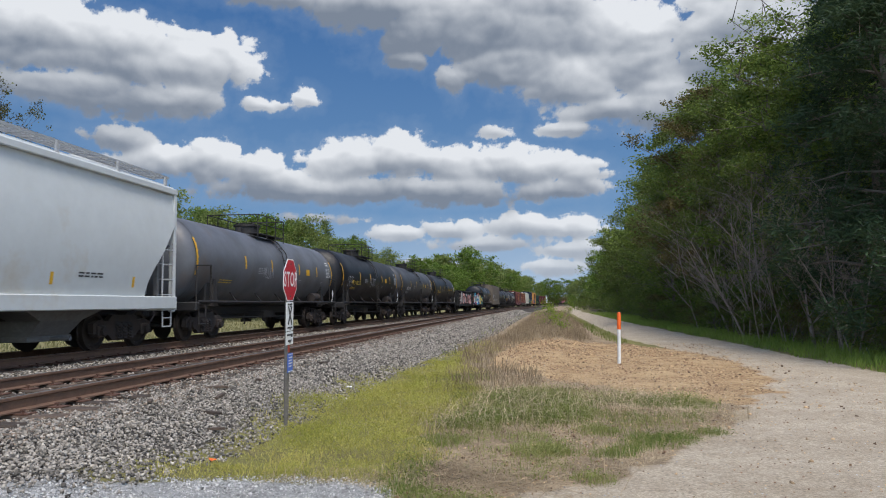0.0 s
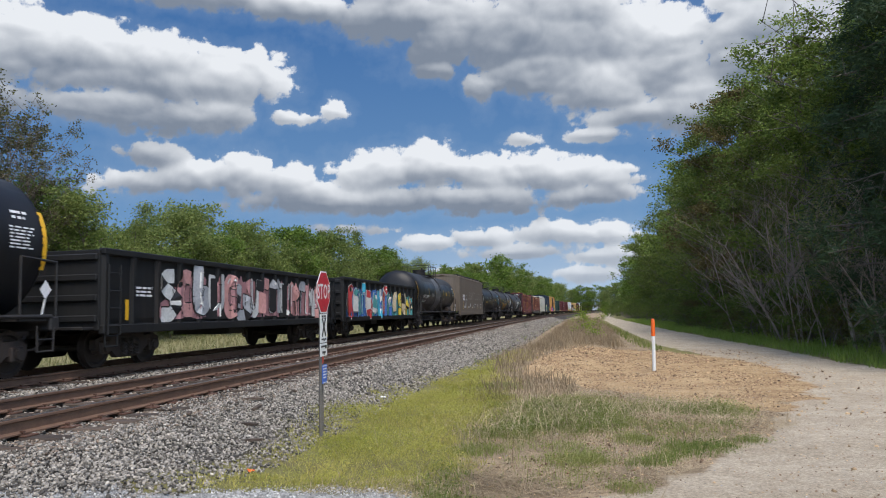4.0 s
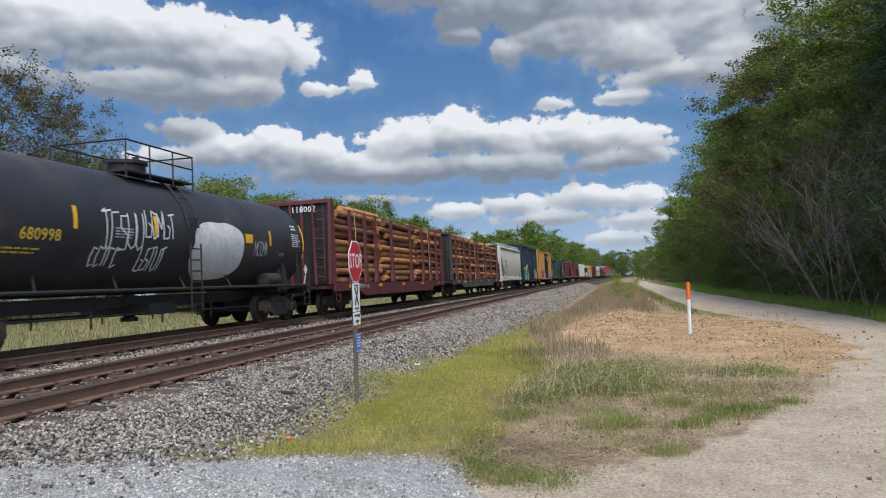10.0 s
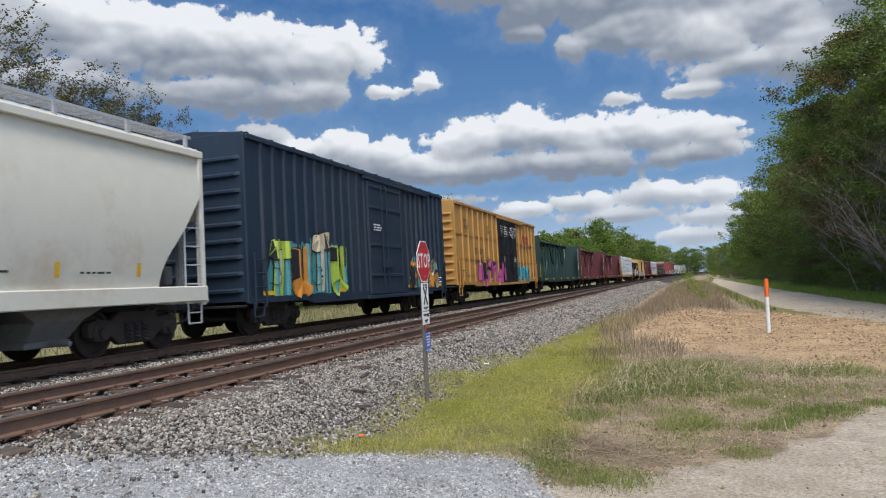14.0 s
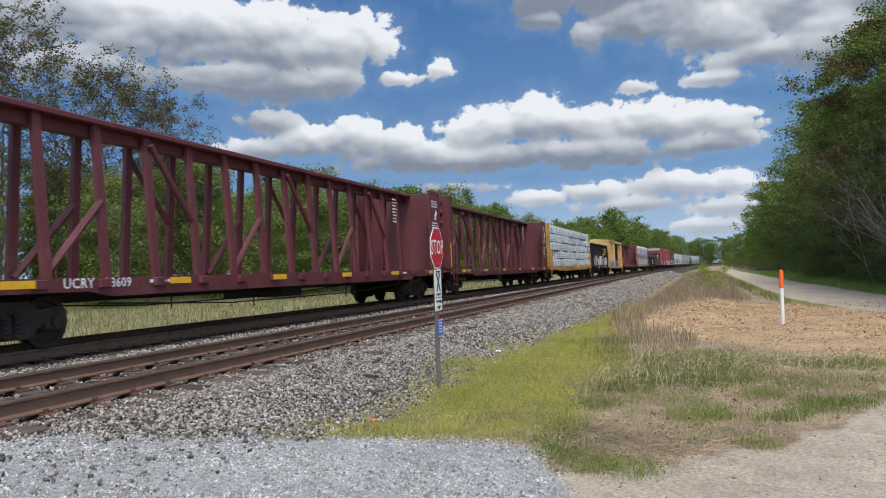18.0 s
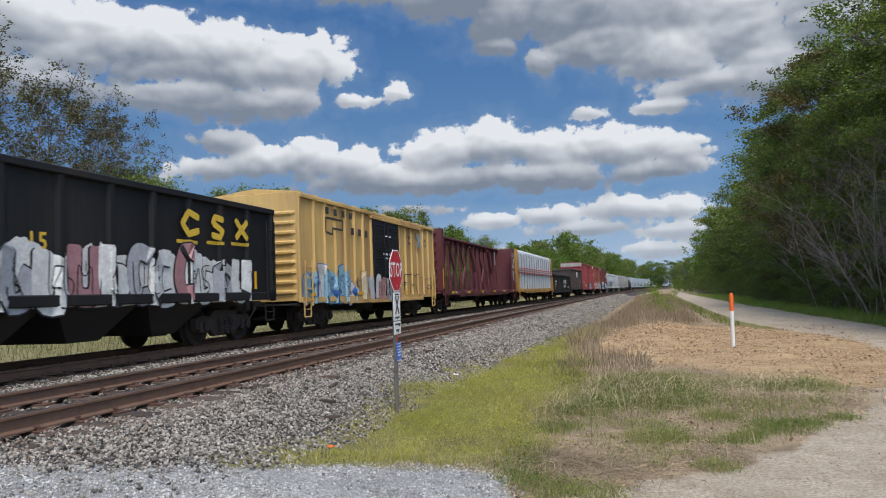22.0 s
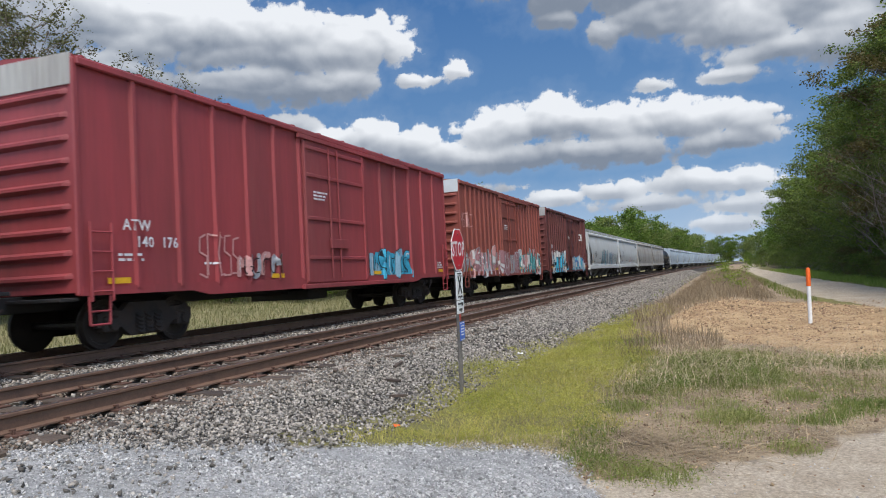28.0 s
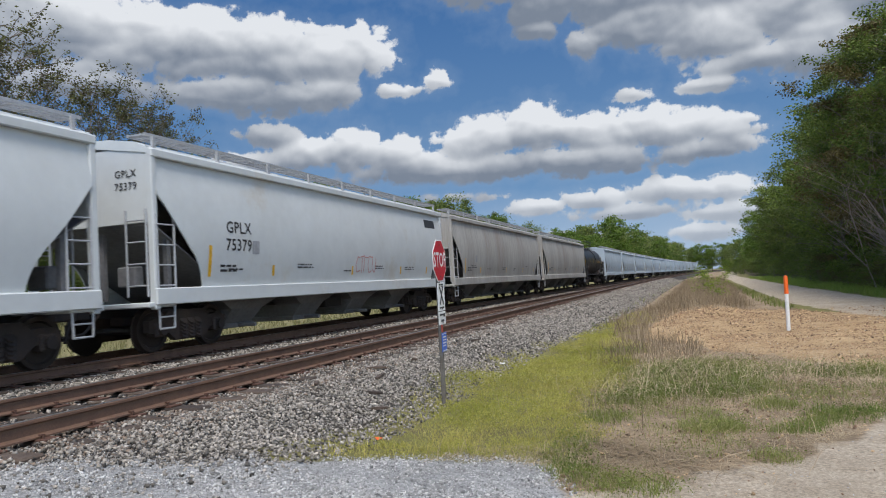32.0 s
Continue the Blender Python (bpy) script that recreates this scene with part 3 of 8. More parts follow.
def tank_car(a, b, label, paint, number="", ink=None, R=1.40, zc=2.44, deck=True, band=None, seed=0, patches=(), art=(), stripes=True, stripe_mat=None):
    ob, h = car_base("tank_car", label, "tank car", a, b, 2.1)
    rng = random.Random(seed)
    ink = ink or M_WHITEPAINT
    e = h - .45
    def surf(y, z):
        return math.sqrt(max(R * R - (z - zc) ** 2, 0.0))
    prof = [(-e, .02), (-e + .02, .35), (-e + .09, .75), (-e + .22, 1.1), (-e + .38, 1.3), (-e + .55, R)]
    n = 12
    prof += [(-e + .55 + (2 * e - 1.1) * k / n, R) for k in range(1, n)] + [(-y, r) for y, r in prof[::-1]]
    mb = MB().revolve([(y, r) for y, r in prof], 48)
    mb.v = [(x, y, z + zc) for x, y, z in mb.v]
    part("tank", mb, paint, ob, smooth=True)
    for y in [-e + .55] + [(-e + .55) * .5, 0, (e - .55) * .5] + [e - .55]:
        seam = MB().loft([[((R + .006) * math.cos(i * math.pi / 24), y + d, (R + .006) * math.sin(i * math.pi / 24) + zc) for i in range(48)] for d in (-.02, .02)], cap=False)
        part("weld_seam", seam, paint, ob, smooth=True)
    if band:
        part("centre_band", MB().loft([[((R + .01) * math.cos(i * math.pi / 24), y, (R + .01) * math.sin(i * math.pi / 24) + zc) for i in range(48)] for y in (-.9, .9)], cap=False), band, ob, smooth=True)
    for y0, y1, m in patches:
        patch(ob, "fresh_paint_panel", y0, y1, zc - .75, zc + .75, m, surf, 2, 14)
    for s in (-1, 1):
        part("saddle", MB().cbox(-1.2, 1.2, s * (h - 2.1) - .3, s * (h - 2.1) + .3, .9, 1.75, .05), M_BLACKSTEEL, ob)
        part("end_sill", MB().cbox(-1.5, 1.5, s * (h - .75) - .12, s * (h - .75) + .12, .85, 1.12, .03).box(-1.45, 1.45, s * (h - 1.25) - .35, s * (h - 1.25) + .35, 1.04, 1.08), M_BLACKSTEEL, ob)
        for q in (-1, 1):
            part("handrail", MB().pipe([(q * 1.46, s * (h - .7), 1.1), (q * 1.46, s * (h - .7), 2.15), (q * 1.46, s * (h - 1.6), 2.2), (q * 1.46, s * (h - 1.6), 1.1)], .025), M_BLACKSTEEL, ob)
            stirrup(ob, q * 1.5, s * (h - 1.0))
            if s == q:
                part("air_reservoir", MB().cyl((q * 1.15, s * (h - 3.4), 1.32), (q * 1.15, s * (h - 2.55), 1.32), .2, 14), M_TRUCK, ob, smooth=True)
            part("bracket", MB().add([(q * 1.2, s * (h - 2.35), 1.0), (q * 1.35, s * (h - 2.35), 1.0), (q * 1.25, s * (h - 2.35), 1.9), (q * 1.2, s * (h - 2.0), 1.0), (q * 1.35, s * (h - 2.0), 1.0), (q * 1.25, s * (h - 2.2), 1.9)], [(0, 1, 2), (5, 4, 3), (0, 3, 4, 1), (1, 4, 5, 2), (2, 5, 3, 0)]), M_BLACKSTEEL, ob)
    for q in (-1, 1):
        part("side_rail", MB().pipe([(q * 1.46, -h + .8, 1.12), (q * 1.46, h - .8, 1.12)], .04, 8), M_BLACKSTEEL, ob)
        mb = MB()
        for k in range(5):
            y = -h * .55 + h * 1.1 * k / 4 + rng.uniform(-.2, .2)
            mb.pipe([(q * 1.43, y, 1.12), (q * 1.0, y + .4, 1.45)], .025).pipe([(q * .8, y, .75), (q * .8, y, .35)], .025)
        mb.pipe([(q * .8, -h * .6, .62), (q * .8, h * .6, .55)], .025)
        part("brake_rigging", mb, M_BLACKSTEEL, ob)
        ladder(ob, q * 1.52, .25, .7, .6, 2.2, 6, M_BLACKSTEEL)
        for y in (.25, .7):
            part("ladder_rail", MB().pipe([(q * (R * math.sin(t) + .09), y, zc + R * math.cos(t) + .05) for t in (1.5, 1.1, .7, .4)], .022), M_BLACKSTEEL, ob)
        for t in (1.3, .9):
            part("ladder_rung", MB().pipe([(q * (R * math.sin(t) + .09), .25, zc + R * math.cos(t)), (q * (R * math.sin(t) + .09), .7, zc + R * math.cos(t))], .02), M_BLACKSTEEL, ob)
    top = zc + R
    part("dome_cover", MB().cyl((0, 0, top - .1), (0, 0, top + .3), .45, 20).cyl((0, 0, top + .3), (0, 0, top + .38), .5, 20).cyl((.2, .1, top + .38), (.2, .1, top + .5), .08, 8).cyl((0, -.75, top - .05), (0, -.75, top + .22), .12, 10), M_BLACKSTEEL, ob, smooth=True)
    if deck:
        mb = MB()
        for q in (-1, 1):
            mb.box(q * .75 - .22, q * .75 + .22, -1.3, 1.3, top - .08, top - .04)
        part("walkway", mb, M_BLACKSTEEL, ob)
        mb = MB()
        for q in (-1, 1):
            for y in (-1.3, -.45, .45, 1.3):
                mb.cyl((q * .97, y, top - .25), (q * .97, y, top + .62), .02, 6)
            for z in (.3, .62):
                mb.cyl((q * .97, -1.3, top + z), (q * .97, 1.3, top + z), .02, 6)
        for y in (-1.3, 1.3):
            mb.cyl((-.97, y, top + .62), (.97, y, top + .62), .02, 6)
        part("platform_railing", mb, M_BLACKSTEEL, ob)
    part("bottom_valve", MB().cyl((0, 0, .45), (0, 0, 1.1), .14, 10).cyl((0, 0, .4), (0, 0, .5), .2, 10), M_BLACKSTEEL, ob)
    if stripes:
        for y in (-e + .5, -e * .45, -e * .12, e * .3, e * .62, e - .5):
            zl = .55 if abs(y) > e - .6 else .22
            patch(ob, "reflective_stripe", y - .055, y + .055, zc - zl + .1, zc + zl + .1, stripe_mat or M_YELLOW, surf, 1, 8)
    patch(ob, "consolidated_stencil", e * .42, e * .42 + .42, zc - .1, zc + .15, M_YELLOW, surf, 1, 3)
    bars(ob, e - 1.35, zc + .28, .62, 7, M_WHITEPAINT, surf, rng, .028, .062)
    bars(ob, e - 1.25, zc + .55, .4, 2, M_WHITEPAINT, surf, rng, .05, .1)
    if number:
        letter(ob, number, -e * .56, zc - .28, .30, ink, surf)
    bars(ob, -e * .7, zc - .55, 1.1, 2, ink, surf, rng, .03, .07)
    bars(ob, -e * .3, zc - .05, .8, 4, M_GREYPAINT, surf, rng, .03, .06)
    bars(ob, e * .3, zc - .35, .4, 2, M_GREYPAINT, surf, rng, .03, .06)
    bars(ob, e * .7, zc - .35, .4, 2, M_GREYPAINT, surf, rng, .03, .06)
    part("hazard_placard", MB().add([(surf(0, zc - .75) + .3, e - .55, zc - 1.0), (surf(0, zc - .75) + .3, e - .4, zc - .82), (surf(0, zc - .75) + .3, e - .55, zc - .64), (surf(0, zc - .75) + .3, e - .7, zc - .82)], [(0, 1, 2, 3)]).cyl((surf(0, zc - .75) + .29, e - .55, zc - 1.0), (1.4, e - .55, 1.1), .02, 6), M_WHITEPAINT, ob)
    for kind, *args in art:
        if kind == "t":
            tag_scrawl(ob, *args[:-1], surf, args[-1])
        elif kind == "b":
            paint_blob(ob, *args[:4], GRAF[args[4]], surf, seed)
        else:
            graffiti(ob, *args[:7], surf, args[7])
    return ob


def hopper_car(a, b, label, paint, marks=(), ink=None, eave=3.75, sill=1.15, slab=False, seed=0, art=(), walk_z=0.42, bays=4, chute=None):
    ob, h = car_base("hopper_car", label, "hopper car", a, b, 2.2)
    rng = random.Random(seed)
    ink = ink or M_BLACKPAINT
    e = h - (1.0 if slab else .65)
    # chutes without their own paint take the darker grey, to read as shadow
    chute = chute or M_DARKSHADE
    def surf(y, z):
        f = min(max((z - sill) / (eave - sill), 0), 1)
        return 1.58 if slab else 1.5 + .13 * math.sin(math.pi * min(1.0, f * 1.05))
    def y_end(z):
        # the side sheet is cut away towards the end platform below
        f = (z - sill) / (eave - sill)
        if slab:
            return e - .05
        return e - .12 if f > .72 else e - .12 - .75 * min(1, (.72 - f) / .34) if f > .38 else e - .87 - .55 * (1 - ((f - .02) / .36) ** 2 if f > .02 else 1)
    nz, ny = 14, 14
    for q in (-1, 1):
        mb = MB()
        vs, vi = [], []
        for j in range(nz + 1):
            z = sill + (eave - sill) * j / nz
            for i in range(ny + 1):
                y = -y_end(z) + 2 * y_end(z) * i / ny
                vs.append((q * surf(y, z), y, z))
                vi.append((q * (surf(y, z) - .03), y, z))
        m = ny + 1
        fs = [(j * m + i, j * m + i + 1, (j + 1) * m + i + 1, (j + 1) * m + i) for j in range(nz) for i in range(ny)]
        k = len(vs)
        fi = [tuple(k + t for t in f[::-1]) for f in fs]
        rim = [(j * m, (j + 1) * m, k + (j + 1) * m, k + j * m) for j in range(nz)] + [(j * m + ny, (j + 1) * m + ny, k + (j + 1) * m + ny, k + j * m + ny) for j in range(nz)]
        mb.add(vs + vi, fs + fi + rim)
        part("side_sheet", mb, paint, ob, smooth=True)
        part("side_sill", MB().cbox(q * 1.54 - .07, q * 1.54 + .07, -e, e, sill - .22, sill + .1, .02), paint, ob)
        part("top_chord", MB().cbox(q * 1.53 - .06, q * 1.53 + .06, -e, e, eave - .02, eave + .14, .02), paint, ob)
        for k in range(1, bays * 2):
            y = -e + 2 * e * k / (bays * 2)
            if abs(y) < e - 1.5:
                seams = MB().loft([[(q * (surf(y, sill + (eave - sill) * j / nz) + .006), y + d, sill + .1 + (eave - sill - .12) * j / nz) for j in range(nz + 1)] for d in (-.012, .012)], cap=False, closed=False)
                part("sheet_seam", seams, paint, ob)
        for s in (-1, 1):
            part("corner_post", MB().cbox(q * 1.5 - .07, q * 1.5 + .07, s * (e - .07) - .07, s * (e - .07) + .07, sill - .3, eave + .1, .02), paint, ob)
            if not slab:
                ladder(ob, q * 1.56, s * (e - .62) - .05, s * (e - .12) - .05, sill - .05, sill + 1.5, 4)
                end_ladder(ob, s * e + s * .02, q * .95, q * 1.42, sill - .05, sill + 1.6, 4)
            stirrup(ob, q * 1.52, s * (e - .35), M_LADDER if not slab else None)
    rng2 = [(-1.53, eave + .14), (-1.2, eave + .30), (-.6, eave + .40), (0, eave + .43), (.6, eave + .40), (1.2, eave + .30), (1.53, eave + .14), (1.5, eave + .06), (0, eave + .3), (-1.5, eave + .06)]
    part("roof", MB().extrude(rng2, "y", -e, e), paint, ob)
    for s in (-1, 1):
        zt = eave + .2
        zc = sill + (eave - sill) * (.05 if slab else .52)
        part("end_sheet", MB().box(-1.46, 1.46, s * e - .04 - s * .06, s * e + .04 - s * .06, zc, zt), paint, ob)
        if not slab:
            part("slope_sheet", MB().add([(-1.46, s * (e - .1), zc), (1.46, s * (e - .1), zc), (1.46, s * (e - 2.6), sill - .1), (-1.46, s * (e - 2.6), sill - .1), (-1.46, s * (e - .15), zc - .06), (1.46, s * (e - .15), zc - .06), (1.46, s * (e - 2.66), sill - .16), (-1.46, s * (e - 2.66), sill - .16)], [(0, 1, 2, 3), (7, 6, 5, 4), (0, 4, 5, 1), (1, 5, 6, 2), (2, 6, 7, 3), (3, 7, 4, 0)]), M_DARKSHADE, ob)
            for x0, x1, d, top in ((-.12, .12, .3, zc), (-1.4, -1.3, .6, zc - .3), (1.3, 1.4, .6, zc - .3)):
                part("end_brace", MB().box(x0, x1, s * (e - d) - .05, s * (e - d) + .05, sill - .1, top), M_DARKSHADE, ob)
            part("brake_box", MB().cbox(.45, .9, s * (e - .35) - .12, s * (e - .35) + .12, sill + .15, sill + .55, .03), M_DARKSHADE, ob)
        part("end_platform", MB().cbox(-1.55, 1.55, s * (e - .25) - .4, s * (e - .25) + .35, sill - .26, sill - .16, .02), paint if not slab else M_BLACKSTEEL, ob)
    w = (2 * e - 4.2) / bays
    for k in range(bays):
        y = -e + 2.1 + w * (k + .5)
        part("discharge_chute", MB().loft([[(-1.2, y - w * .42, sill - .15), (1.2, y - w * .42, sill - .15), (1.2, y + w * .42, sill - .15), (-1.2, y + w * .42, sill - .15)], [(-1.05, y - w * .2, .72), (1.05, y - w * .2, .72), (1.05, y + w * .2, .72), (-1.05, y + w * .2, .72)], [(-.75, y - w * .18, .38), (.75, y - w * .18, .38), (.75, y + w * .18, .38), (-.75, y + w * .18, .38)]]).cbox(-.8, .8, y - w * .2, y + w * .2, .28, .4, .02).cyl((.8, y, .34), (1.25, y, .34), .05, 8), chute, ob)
    # roof walk with its grating, hatch trough down the middle
    zz = eave + walk_z
    for q in (-1, 1):
        mb = MB()
        for x in (q * .95, q * 1.35):
            mb.box(x - .02, x + .02, -e + .1, e - .1, zz, zz + .06)
        n = 44
        for k in range(n):
            y = -e + .15 + (2 * e - .3) * k / (n - 1)
            mb.box(min(q * .95, q * 1.35), max(q * .95, q * 1.35), y - .03, y + .03, zz + .015, zz + .045)
        for x in (q * 1.05, q * 1.15, q * 1.25):
            mb.box(x - .015, x + .015, -e + .1, e - .1, zz + .02, zz + .05)
        sup = mb
        for k in range(9):
            y = -e + .3 + (2 * e - .6) * k / 8
            sup.box(q * 1.38 - .03, q * 1.38 + .03, y - .04, y + .04, eave, zz + .03)
        part("roof_walk", mb, M_LADDER if not slab else M_BLACKSTEEL, ob)
    for k in range(bays * 2):
        y = -e + 1.2 + (2 * e - 2.4) * (k + .5) / (bays * 2)
        part("roof_hatch", MB().cbox(-.4, .4, y - .5, y + .5, eave + .38, eave + .5, .03), paint if not slab else M_BLACKSTEEL, ob)
    for y in (-e + 1.6, -e + 4, 0, e * .45, e - 2.0):
        patch(ob, "reflective_stripe", y - .05, y + .05, sill + .3, sill + (.95 if y < -e + 2 else .55), M_YELLOW, surf, 1, 4)
    for k in range(5):
        bars(ob, -e + 2.2 + (2 * e - 4) * k / 5 + rng.uniform(0, .5), sill + rng.uniform(.35, .75), rng.uniform(.5, .9), rng.choice((1, 2, 2)), ink, surf, rng, .035, .07)
    bars(ob, -e + 1.95, sill + .5, .7, 2, ink, surf, rng, .05, .1)
    patch(ob, "stencil_box", -e + 3.1, -e + 3.38, sill + .8, sill + 1.1, M_GREYPAINT, surf)
    for k, (body, y, z, size) in enumerate(marks):
        letter(ob, body, -e + y, z, size, ink, surf)
        letter(ob, body, .95, eave - .3 - .24 * k, .2, ink, surf, end=-e + .015)
    for kind, *args in art:
        if kind == "t":
            tag_scrawl(ob, *args[:-1], surf, args[-1])
        elif kind == "p":
            patch(ob, "paint_panel", *args[:4], args[4], surf, 2, 6)
        else:
            graffiti(ob, *args[:7], surf, args[7])
    return ob


def boxcar(a, b, label, paint, eave=4.8, sill=.86, rib=0.62, door_y=(-.8, 2.6), door_mat=None, doors=1, seed=0, marks=(), ink=None, art=(), roof_mat=None, end_top=None, panels=False, door_bars=True):
    ob, h = car_base("boxcar", label, "boxcar", a, b, 2.9)
    rng = random.Random(seed)
    ink = ink or M_WHITEPAINT
    e, W = h - .93, 1.56
    d0, d1 = door_y
    ribs = []
    n = int((d0 + e) / rib)
    ribs += [-e + .12 + (d0 + e - .2) * k / n for k in range(1, n + 1)]
    n = int((e - d1) / rib)
    ribs += [d1 + .1 + (e - d1 - .2) * k / n for k in range(0, n)]
    def surf(y, z):
        if d0 - .02 <= y <= d1 + .02:
            return W + .105
        return W + (.075 if any(abs(y - r) < .06 for r in ribs) else 0)
    for q in (-1, 1):
        part("side_wall", MB().cbox(q * W - .03, q * W + .0, -e, e, sill + .2, eave, .005), paint, ob)
        part("side_sill", MB().extrude([(-e, sill + .25), (-e, sill + .1), (-e + 2.6, sill + .1), (-e + 3.1, sill), (e - 3.1, sill), (e - 2.6, sill + .1), (e, sill + .1), (e, sill + .25)], "x", q * W - .02, q * W + .05), paint, ob)
        for r in ribs:
            part("side_post", MB().extrude([(r - .06, 0), (r - .035, .07), (r + .035, .07), (r + .06, 0)], "z", sill + .2, eave - .08), paint, ob, at=Matrix(((0, q, 0, q * W), (1, 0, 0, 0), (0, 0, 1, 0), (0, 0, 0, 1))))
        part("top_plate", MB().cbox(q * W - .04, q * W + .09, -e, e, eave - .1, eave + .03, .02), paint, ob)
        if panels:
            for z in (sill + 1.35, sill + 2.5, sill + .6):
                part("side_crease", MB().box(q * W - .0, q * W + .035, -e, d0, z - .03, z + .03).box(q * W, q * W + .035, d1, e, z - .03, z + .03), paint, ob)
        for k in range(doors):
            y0, y1 = d0 + (d1 - d0) * k / doors, d0 + (d1 - d0) * (k + 1) / doors
            door = part("door", MB().cbox(q * (W + .045) - .035, q * (W + .045) + .035, y0 + .02, y1 - .02, sill + .12, eave - .2, .015), door_mat or paint, ob, "sliding door")
            dx = q * (W + .085)
            if door_bars == "corrugated":
                for j in range(26):
                    z = sill + .25 + (eave - sill - .6) * j / 26
                    part("door_corrugation", MB().cbox(dx - .02, dx + .02, y0 + .1, y1 - .1, z, z + .07, .015), door_mat or paint, door)
            else:
                for z in (sill + .75, sill + 1.75, eave - 1.1, eave - .4):
                    part("door_stiffener", MB().cbox(dx - .03, dx + .03, y0 + .125, y1 - .125, z - .05, z + .05, .015), door_mat or paint, door)
                for y in (y0 + .03, y1 - .12):
                    part("door_frame_bar", MB().cbox(dx - .03, dx + .03, y, y + .09, sill + .15, eave - .25, .015), door_mat or paint, door)
            bar = MB()
            for y in (y0 + (y1 - y0) * .36, y0 + (y1 - y0) * .5):
                bar.cyl((q * (W + .14), y, sill + .2), (q * (W + .14), y, eave - .3), .022, 6)
            bar.cbox(q * (W + .14) - .03, q * (W + .14) + .03, y0 + (y1 - y0) * .36 - .05, y0 + (y1 - y0) * .62, sill + 1.0, sill + 1.25, .01)
            part("lock_bar", bar, door_mat or paint, door)
        for z in (sill - .02, eave - .22):
            part("door_track", MB().cbox(q * (W + .08) - .05, q * (W + .08) + .05, d0 - .2, min(e, d1 + (d1 - d0) / doors), z, z + .11, .01), paint, ob)
        for s in (-1, 1):
            part("corner_post", MB().cbox(q * W - .06, q * W + .03, s * e - .06, s * e + .06, sill + .1, eave + .02, .02), paint, ob)
            ladder(ob, q * (W + .09), s * (e - .12) - .25 * s - .22, s * (e - .12) - .25 * s + .22, sill, sill + 1.3, 4, paint)
            stirrup(ob, q * (W + .04), s * (e - .35), paint)
    part("roof", MB().extrude([(-W - .05, eave), (-W - .05, eave + .05), (0, eave + .22), (W + .05, eave + .05), (W + .05, eave), (0, eave + .1)], "y", -e, e), roof_mat or paint, ob)
    seam = MB()
    for k in range(14):
        y = -e + .2 + (2 * e - .4) * k / 13
        seam.extrude([(-W, eave + .06), (-W, eave + .1), (0, eave + .27), (W, eave + .1), (W, eave + .06), (0, eave + .22)], "y", y - .04, y + .04)
    part("roof_seam", seam, roof_mat or paint, ob)
    for s in (-1, 1):
        part("end_wall", MB().cbox(-W, W, s * e - .04, s * e + .0, sill + .15, eave + .08, .01), paint, ob)
        for j in range(9):
            z = sill + .4 + (eave - sill - .95) * j / 8
            part("end_corrugation", MB().loft([[(x, s * (e + .0), z - .12 + abs(x) * .02), (x, s * (e + (.11 if abs(x) < 1.35 else .02)), z - .02), (x, s * (e + (.11 if abs(x) < 1.35 else .02)), z + .03), (x, s * e, z + .1)] for x in (-1.5, -1.34, -.6, 0, .6, 1.34, 1.5)]), paint, ob)
        end_ladder(ob, s * (e + .12), -1.4, -1.0, sill, sill + 1.5, 4, paint)
        part("end_platform", MB().cbox(-1.5, 1.5, s * (e + .15) - .18, s * (e + .15) + .18, sill + .02, sill + .08, .01), M_BLACKSTEEL, ob)
        if end_top is not None:
            part("end_panel", MB().box(-1.55, 1.55, s * (e + .055) - .01, s * (e + .055) + .01, eave - .42, eave + .1), end_top, ob)
    for y in (-e + .75, -e * .35, d1 + .7, e - .8):
        patch(ob, "reflective_stripe", y - .25, y + .25, sill + .28, sill + .38, M_YELLOW, lambda yy, zz: W + .062, 1, 1)
    for k, y in enumerate((-e + .8, -e + 3.0, d0 + .4, d1 + .6, e - 1.1)):
        bars(ob, y, sill + (.75, .6, 2.4, .7, .6)[k], .7, (2, 1, 3, 2, 3)[k], ink, surf, rng)
    for body, y, z, size in marks:
        letter(ob, body, -e + y, z, size, ink, lambda yy, zz: max(surf(yy, zz), W + .073))
    for kind, *args in art:
        if kind == "t":
            tag_scrawl(ob, *args[:-1], surf, args[-1])
        elif kind == "p":
            patch(ob, "paint_panel", *args[:4], args[4], surf, 40, 3)
        elif kind == "l":
            letter(ob, *args, surf)
        else:
            graffiti(ob, *args[:7], surf, args[7])
    return ob


